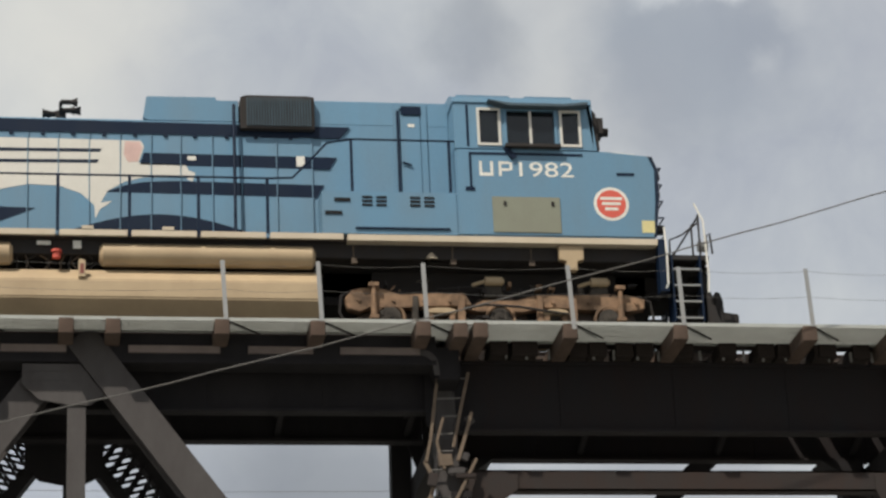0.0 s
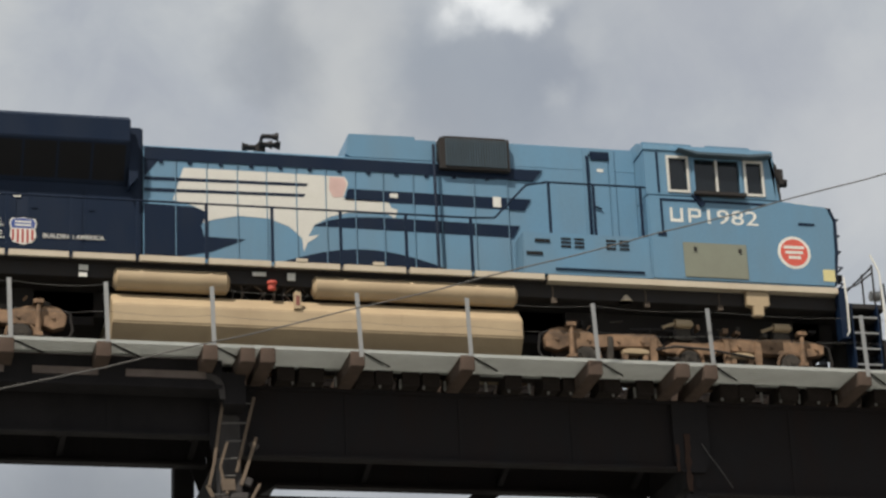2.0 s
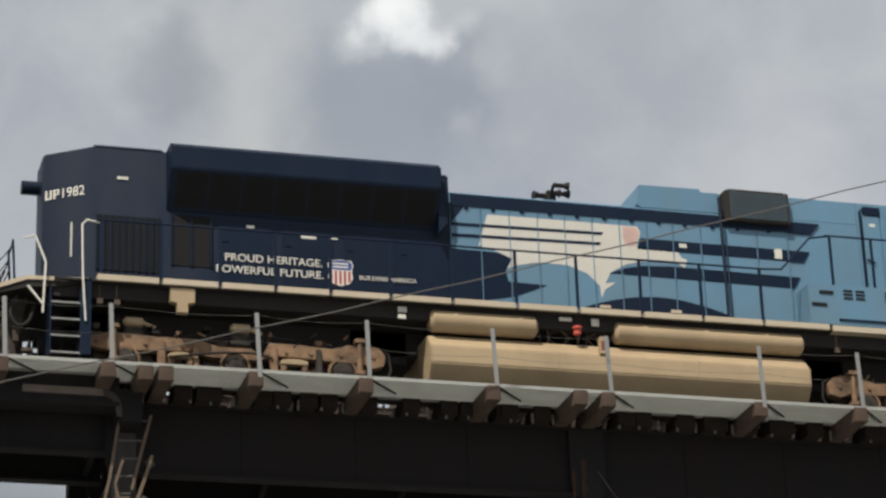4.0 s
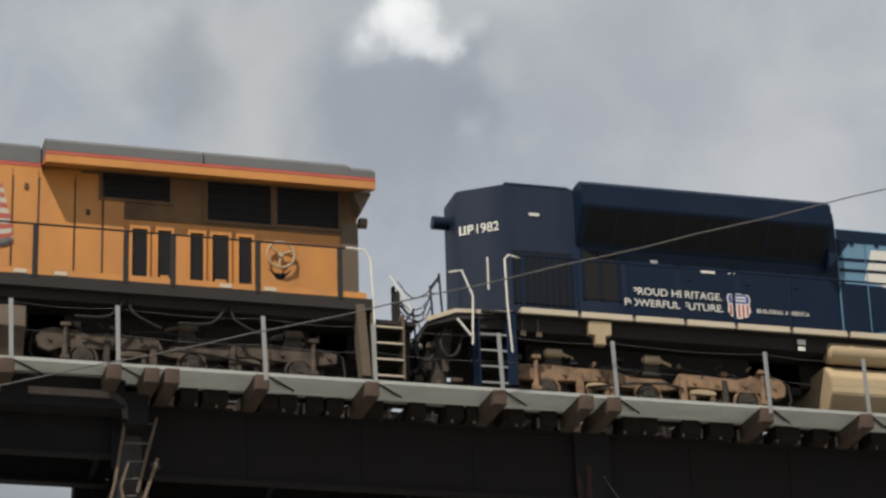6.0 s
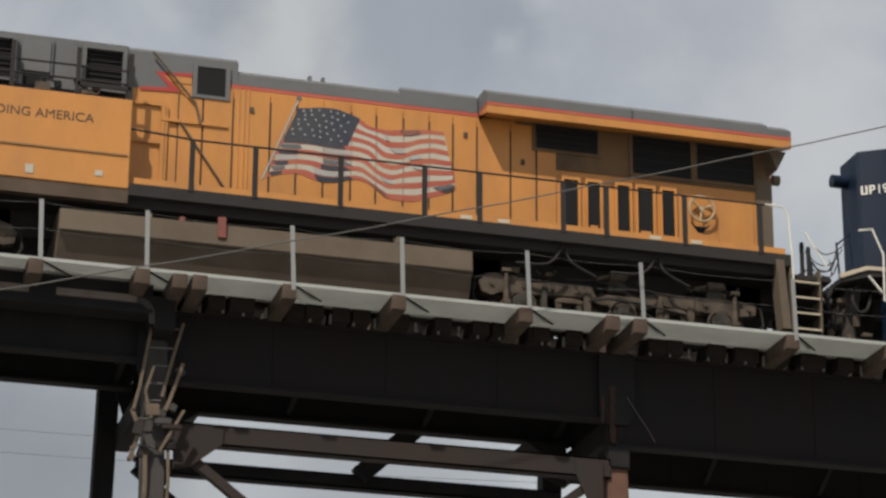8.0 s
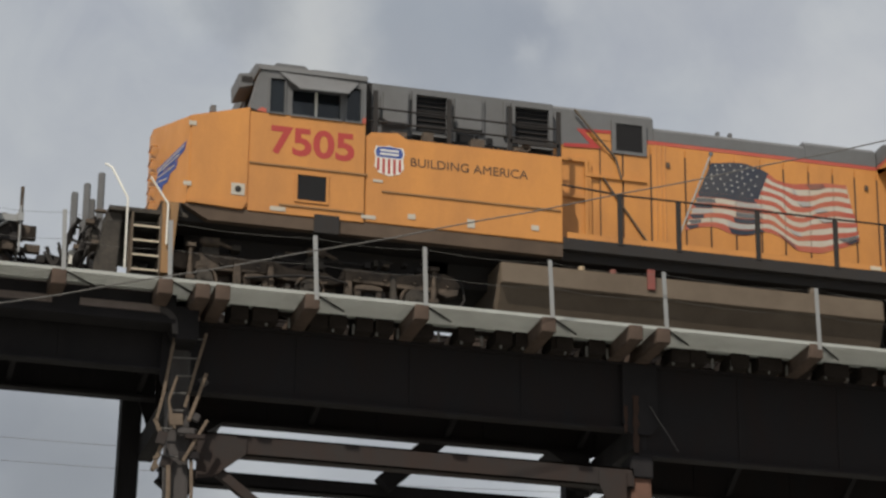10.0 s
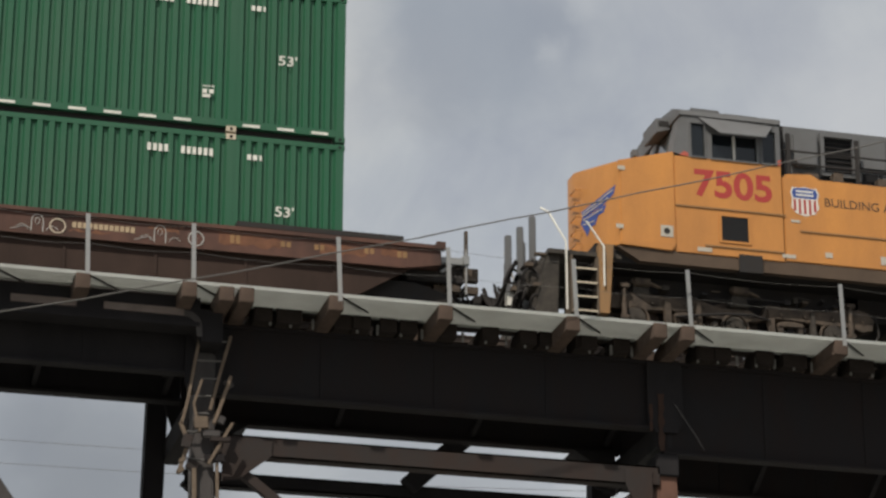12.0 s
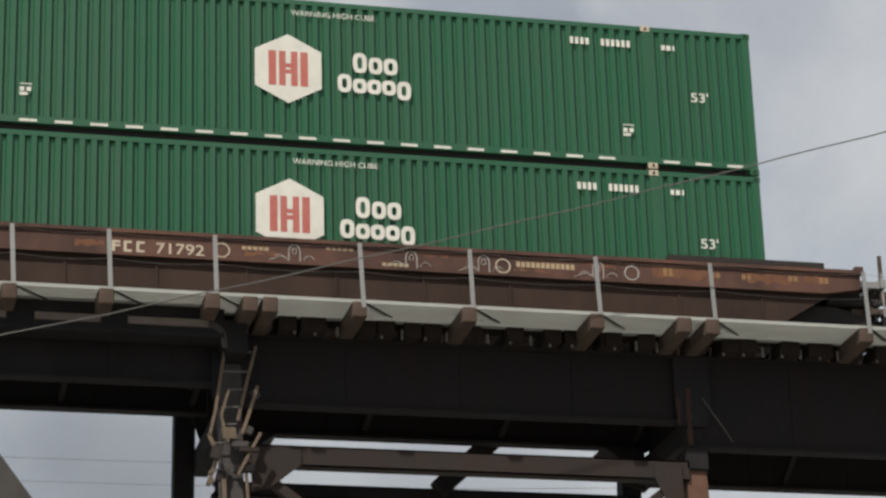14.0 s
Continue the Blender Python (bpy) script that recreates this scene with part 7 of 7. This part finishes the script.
# ---------- well car and containers ----------
def container(ox, lift, label):
    u = train_unit("shipping_container", ox, label, "container", "stacked containers")
    u["lift"] = lift
    u.location.z = RAIL + lift
    x0, x1, H, W = ox - 8.075, ox + 8.075, 2.89, 1.3
    bm = B()
    box(bm, x0, x1, -W + 0.07, W - 0.07, 0.14, H - 0.1)
    part("core", bm, GREEN, u)
    # floor frame as one black box, painting in the gap's shade
    bm = B()
    box(bm, x0 + 0.2, x1 - 0.2, -W + 0.12, W - 0.12, 0.01, 0.14)
    part("floor_frame", bm, BLACK, u, "floor frame, black for the shade in the gap")
    posts = [x0 + 0.075, x0 + 2.05, x1 - 2.05, x1 - 0.075]
    for a, b in zip(posts[:-1], posts[1:]):
        a2, b2 = a + 0.075, b - 0.075
        n = max(1, round((b2 - a2) / 0.207))
        p = (b2 - a2) / n
        line = []
        for i in range(n):
            q = a2 + i * p
            line += [(q, 0.0), (q + p * 0.44, 0.0), (q + p * 0.58, 0.052), (q + p * 0.86, 0.052)]
        line.append((b2, 0.0))
        for s in (-1, 1):
            bm = B()
            lo = [bm.verts.new((x, s * (W - 0.008 - d), 0.24)) for x, d in line]
            hi = [bm.verts.new((x, s * (W - 0.008 - d), H - 0.1)) for x, d in line]
            for i in range(len(line) - 1):
                bm.faces.new((lo[i], lo[i + 1], hi[i + 1], hi[i]))
            part("corrugated_panel", bm, GREEN, u)
    for x in posts:
        for s in (-1, 1):
            bm = B()
            box(bm, x - 0.075, x + 0.075, s * W, s * (W - 0.12), 0.1, H - 0.05)
            part("post", bm, GREEN, u, bevel=0.008)
        for s in (-1, 1):
            for z in (0.0, H - 0.12):
                bm = B()
                box(bm, x - 0.09, x + 0.09, s * (W + 0.008), s * (W - 0.16), z, z + 0.12)
                cst = part("corner_casting", bm, CREAM if x in posts[1:3] else GREEN, u, bevel=0.01)
                bm = B()
                rod(bm, (x, s * (W + 0.009), z + 0.06), (x, s * (W + 0.012), z + 0.06), 0.03, 10)
                part("casting_hole", bm, DARK, cst)
    for z0, z1, nme in ((0.1, 0.24, "bottom_rail"), (H - 0.11, H - 0.01, "top_rail")):
        for s in (-1, 1):
            bm = B()
            box(bm, x0 + 0.15, x1 - 0.15, s * (W - 0.005), s * (W - 0.1), z0, z1)
            part(nme, bm, GREEN, u, bevel=0.006)
    bm = B()
    box(bm, x0 + 0.02, x1 - 0.02, -W + 0.04, W - 0.04, H - 0.06, H - 0.02)
    part("roof", bm, GREEN, u)
    x = x1 - 0.45
    k = 0
    while x > x0 + 0.5:
        if all(abs(x - p) > 0.3 for p in posts):
            bm = B()
            box(bm, x - 0.155, x + 0.155, -W - 0.002, -W + 0.004, 0.125, 0.175)
            part("reflector", bm, LETTER, u)
        x -= 0.62
    # marks, without brand letters
    y = -W - 0.001
    hx, hz = -44.12, 1.49 + (0.1 if lift < 1 else 0.0)
    up = hz - 1.49
    bm = B()
    prism(bm, [(hx, hz - 0.68), (hx + 0.61, hz - 0.36), (hx + 0.61, hz + 0.36), (hx, hz + 0.68), (hx - 0.61, hz + 0.36), (hx - 0.61, hz - 0.36)], y - 0.003, y + 0.006)
    em = part("hexagon_emblem", bm, LETTER, u, "white hexagon with red bars")
    for a, b, c, d in ((-0.36, -0.22, -0.34, 0.34), (-0.17, -0.05, -0.34, 0.34), (0.05, 0.17, -0.34, 0.34), (0.22, 0.36, -0.34, 0.34), (-0.05, 0.05, 0.02, 0.1), (-0.05, 0.05, -0.1, -0.02)):
        bm = B()
        box(bm, hx + a, hx + b, y - 0.006, y - 0.003, hz + c, hz + d)
        part("emblem_bar", bm, EMBLEM_RED, em)
    for xs, w, z0, z1 in (((-42.93, -42.64, -42.36), 0.24, 1.5, 1.9), ((-43.22, -42.94, -42.67, -42.4, -42.12), 0.24, 1.1, 1.46)):
        for n, a in enumerate(xs):
            bm = B()
            top = z1 + up - (0.0 if n == 0 else 0.07)
            low = z0 + up - (0.08 if n == 4 else 0.0)
            rounded_ring(bm, a, a + w + 0.02, low, top, 0.085, y - 0.003, y)
            part("name_block", bm, LETTER, u, "white lettering block")
    for a, n in ((-38.8, 4), (-38.2, 6)):
        bars("mark_bar", [(a + i * 0.1, a + i * 0.1 + 0.065) for i in range(n)], 2.42, 2.56, y, LETTER, u)
    lettering("size_lettering", "53'", LETTER, u, -36.5, 1.4, y - 0.002, 0.26, 0.34, bold=0.003)
    lettering("warning_lettering", "WARNING HIGH CUBE", LETTER, u, -44.06, 2.56, y - 0.002, 0.15, 1.55, bold=0.0)
    bars("mark_bar", [(-37.02, -36.95), (-36.92, -36.84), (-36.8, -36.76)], 2.42, 2.52, y, LETTER, u)
    for px in (-37.86, -48.9):
        bars("mark_bar", [(px, px + 0.04), (px + 0.1, px + 0.14), (px + 0.04, px + 0.1)], 0.62, 0.68, y, LETTER, u)
        bars("mark_bar", [(px, px + 0.08), (px + 0.12, px + 0.2)], 0.7, 0.78, y, LETTER, u)
        bars("mark_bar", [(px, px + 0.22)], 0.83, 0.85, y, LETTER, u)
    return u


container(-43.345, 0.33, "green corrugated container sitting in the well car")
container(-43.345, 3.25, "green corrugated container stacked on another container")


def well_car():
    u = train_unit("well_car", -43.345, "rusty oxide red freight well car carrying containers", "freight car", "train vehicles")
    C = -43.345
    for s in (-1, 1):
        bm = B()
        prism(bm, [(C - 9.3, 0.95), (C + 9.3, 0.95), (C + 9.85, 1.05), (C + 9.85, 1.36), (C - 9.85, 1.36), (C - 9.85, 1.05)], s * 1.42, s * 1.36)
        part("side_sill", bm, OXIDE, u, "rusty oxide red side sill", bevel=0.01)
        # lower sheet and stiffeners have the sill's shade painted in
        bm = B()
        prism(bm, [(C - 8.2, 0.28), (C + 8.2, 0.28), (C + 9.3, 0.95), (C - 9.3, 0.95)], s * 1.345, s * 1.32)
        part("side_sheet", bm, OXIDE_SHADED, u, "stained brown side sheet, sill's shade in its colour", bevel=0.005)
        for i in range(11):
            xx = C - 7.9 + i * 1.58
            bm = B()
            prism(bm, [(xx, 0.34), (xx + 0.05, 0.34), (xx + 0.05, 0.95), (xx, 0.95)], s * 1.365, s * 1.345)
            part("side_stiffener", bm, OXIDE_SHADED, u)
        for half, ya, yb, z0, z1 in ((9.85, 1.47, 1.34, 1.33, 1.41), (8.2, 1.42, 1.3, 0.24, 0.3), (9.2, 1.45, 1.42, 0.92, 0.98)):
            bm = B()
            box(bm, C - half, C + half, s * ya, s * yb, z0, z1)
            part("sill_flange", bm, OXIDE, u, bevel=0.008)
        for e in (-1, 1):
            bm = B()
            box(bm, C + e * 6.15, C + e * 9.15, s * 1.46, s * 1.0, 1.41, 1.52)
            part("end_walkway", bm, BLACK, u, "dark plate walkway at the car's end", bevel=0.01)
    for e in (-1, 1):
        bm = B()
        box(bm, C + e * 8.3, C + e * 9.85, -1.36, 1.36, 1.05, 1.36)
        box(bm, C + e * 9.7, C + e * 10.3, -0.4, 0.4, 0.75, 1.3)
        part("end_platform", bm, OXIDE, u, bevel=0.01)
        bm = B()
        for yy in (-1.2, -0.4, 0.4):
            box(bm, C + e * 9.85, C + e * 10.4, yy, yy + 0.08, 1.18, 1.3)
        box(bm, C + e * 10.3, C + e * 10.4, -1.3, 0.6, 1.16, 1.32)
        for yy in (-1.25, -0.8):
            rod(bm, (C + e * 10.35, yy, 0.6), (C + e * 10.35, yy, 1.45), 0.02)
        for k in range(3):
            rod(bm, (C + e * 10.35, -1.25, 0.7 + k * 0.22), (C + e * 10.35, -0.8, 0.7 + k * 0.22), 0.016)
        rod(bm, (C + e * 9.9, -1.2, 1.0), (C + e * 10.4, -1.1, 1.4), 0.03)
        part("end_ladder", bm, STEEL if e > 0 else BLACK, u)
        bm = B()
        box(bm, C + e * 9.85 - 0.08, C + e * 9.85 + 0.08, -1.42, -1.3, 1.36, 1.5)
        part("end_block", bm, OXIDE, u)
        coupler(u, C + e * 10.6, e)
        tc = C + e * 8.95
        bm = B()
        for s in (-1, 1):
            prism(bm, [(tc - 1.2, 0.42), (tc - 1.1, 0.62), (tc - 0.5, 0.8), (tc + 0.5, 0.8), (tc + 1.1, 0.62), (tc + 1.2, 0.42), (tc + 0.9, 0.36), (tc + 0.4, 0.2),
                       (tc - 0.4, 0.2), (tc - 0.9, 0.36)], s * 1.12, s * 0.96)
        box(bm, tc - 0.2, tc + 0.2, -1.1, 1.1, 0.45, 0.8)
        part("truck_frame", bm, BLACK, u, "black cast freight truck", bevel=0.02)
        for ax in (-0.88, 0.88):
            wheelset(u, tc + ax, 0.44)
        for k in range(3):
            hose(u, [(C + e * 10.2, -0.4 - 0.2 * k, 1.0), (C + e * 10.45, -0.45 - 0.2 * k, 0.75), (C + e * 10.7, -0.3, 0.5 + 0.1 * k), (C + e * 10.95, -0.3, 0.75)])
    r = random.Random(12)
    for e in (-1, 1):
        for i in range(22):
            bm = B()
            x, yy, z = C + e * r.uniform(9.9, 10.75), r.uniform(-1.2, -0.3), r.uniform(0.55, 1.38)
            if i % 3 == 0:
                rod(bm, (x, yy, z), (x + r.uniform(-0.3, 0.3), yy + r.uniform(-0.2, 0.2), z + r.uniform(-0.3, 0.3)), r.uniform(0.018, 0.035), 7)
            else:
                w, h = r.uniform(0.05, 0.16), r.uniform(0.04, 0.13)
                box(bm, x - w, x + w, yy - 0.06, yy + 0.06, z - h, z + h)
            part("brake_gear", bm, (BLACK, OILY, DUSTY_GREY)[i % 3], u, bevel=0.01)
        bm = B()
        box(bm, C + e * 10.36 - 0.03, C + e * 10.36 + 0.03, -1.22, -1.16, 0.9, 1.82)
        part("end_post", bm, OILY, u)
        bm = B()
        box(bm, C + e * 9.3, C + e * 10.35, -1.1, 1.1, 0.85, 1.2)
        part("end_sill", bm, BLACK, u, bevel=0.02)
    bm = B()
    box(bm, C - 8.2, C + 8.2, -1.3, 1.3, 0.24, 0.3)
    part("well_floor", bm, OXIDE, u)
    bm = B()
    box(bm, C + 9.9, C + 10.25, -1.0, -0.85, 0.85, 1.08)
    part("hose_tag", bm, LETTER, u)
    y = -1.421
    lettering("number_lettering", "71792", CREAM, u, -46.5, 1.0, y - 0.003, 0.28, 0.84, "cream car number 71792", bold=0.002)
    for a in (-47.26, -47.06, -46.84):
        bm = B()
        box(bm, a, a + 0.05, y - 0.004, y, 1.0, 1.2)
        for z in (1.0, 1.16) if a > -47.2 else (1.16, 1.09):
            box(bm, a + 0.05, a + 0.14, y - 0.004, y, z, z + 0.04)
        part("reporting_mark", bm, CREAM, u)
    # scrawled loops, plates and bars of small writing
    for cx in (-44.07, -41.97, -40.65, -38.53):
        bm = B()

        def loop(px, pz, rx, rz, a0, a1, n=18):
            pts = [(px + rx * math.cos(a0 + (a1 - a0) * i / n), y - 0.003, pz + rz * math.sin(a0 + (a1 - a0) * i / n)) for i in range(n + 1)]
            pipe(bm, pts, 0.007, 4)
        pts = [(cx - 0.1, 0.98)] + [(cx + 0.1 * math.cos(q), 1.18 + 0.12 * math.sin(q)) for q in [math.pi - k * math.pi / 10 for k in range(11)]] + [(cx + 0.1, 0.98)]
        pipe(bm, [(px, y - 0.002, pz) for px, pz in pts], 0.012, 4)
        loop(cx, 1.18, 0.04, 0.06, 0, 6.28)
        loop(cx - 0.26, 1.0, 0.1, 0.1, 0.1, 2.6)
        loop(cx + 0.26, 1.0, 0.1, 0.1, 0.4, 3.0)
        pipe(bm, [(cx - 0.45, y - 0.002, 1.0), (cx - 0.2, y - 0.002, 1.08), (cx - 0.1, y - 0.002, 1.02)], 0.008, 4)
        part("chalk_scrawl", bm, SHADE, u, "pale chalk scrawl")
    for a, b, z, h, m in ((-40.05, -38.95, 1.12, 0.1, TAN), (-37.3, -37.1, 1.1, 0.16, OCHRE), (-36.4, -36.2, 1.12, 0.1, OCHRE), (-35.8, -35.6, 1.12, 0.1, OCHRE), (-34.9, -34.7, 1.14, 0.1, OCHRE),
                          (-45.0, -44.5, 1.16, 0.06, TAN), (-43.5, -43.0, 1.24, 0.05, TAN), (-42.5, -42.0, 1.0, 0.06, TAN), (-42.0, -41.3, 1.24, 0.05, RUST), (-38.6, -38.1, 1.26, 0.07, RUST),
                          (-34.3, -34.1, 1.12, 0.12, OCHRE), (-47.2, -46.7, 1.25, 0.04, RUST)):
        n = max(1, int((b - a) / 0.09))
        bars("mark_bar", [(a + (b - a) * i / n, a + (b - a) * (i + 0.75) / n) for i in range(n)], z, z + h, y, m, u)
    r = random.Random(31)
    for a, b, z0, z1 in ((-37.5, -36.4, 1.04, 1.28), (-35.7, -34.85, 1.04, 1.27), (-38.75, -38.2, 1.16, 1.3), (-42.1, -41.3, 1.2, 1.32), (-44.95, -44.3, 1.03, 1.17), (-47.9, -47.4, 1.05, 1.2),
                         (-34.6, -34.2, 1.1, 1.3), (-40.1, -39.4, 1.02, 1.12)):
        bm = B()
        n = 9
        top = [(a + (b - a) * i / n, z1 - r.uniform(0, 0.07)) for i in range(n + 1)]
        low = [(a + (b - a) * i / n, z0 + r.uniform(0, 0.07)) for i in range(n + 1)]
        ribbon(bm, top, low, y + 0.001, 0.002)
        part("rust_patch", bm, RUSTY, u)
    for cx in (-45.35, -40.3, -37.9):
        bm = B()
        for i in range(20):
            p, q = 2 * math.pi * i / 20, 2 * math.pi * (i + 1) / 20
            rod(bm, (cx + 0.13 * math.cos(p), y, 1.12 + 0.13 * math.sin(p)), (cx + 0.13 * math.cos(q), y, 1.12 + 0.13 * math.sin(q)), 0.016, 4)
        part("ring_mark", bm, CREAM if cx != -37.9 else SHADE, u)
    return u


well_car()


# ---------- motion of the train ----------
def motions():
    for ob, ox in MOVERS:
        walk(ob, [(t, pose(ox + s, YC, RAIL + ob.get("lift", 0.0))) for t, s in RUN])
    times = [i * 0.1 for i in range(141)]
    ts, ss = [t for t, _ in RUN], [s for _, s in RUN]
    for ob, r in WHEELS:
        place = ob.location.copy()
        walk(ob, [(t, pose(*place, 0, math.degrees(float(np.interp(t, ts, ss)) / r), 0)) for t in times])


motions()
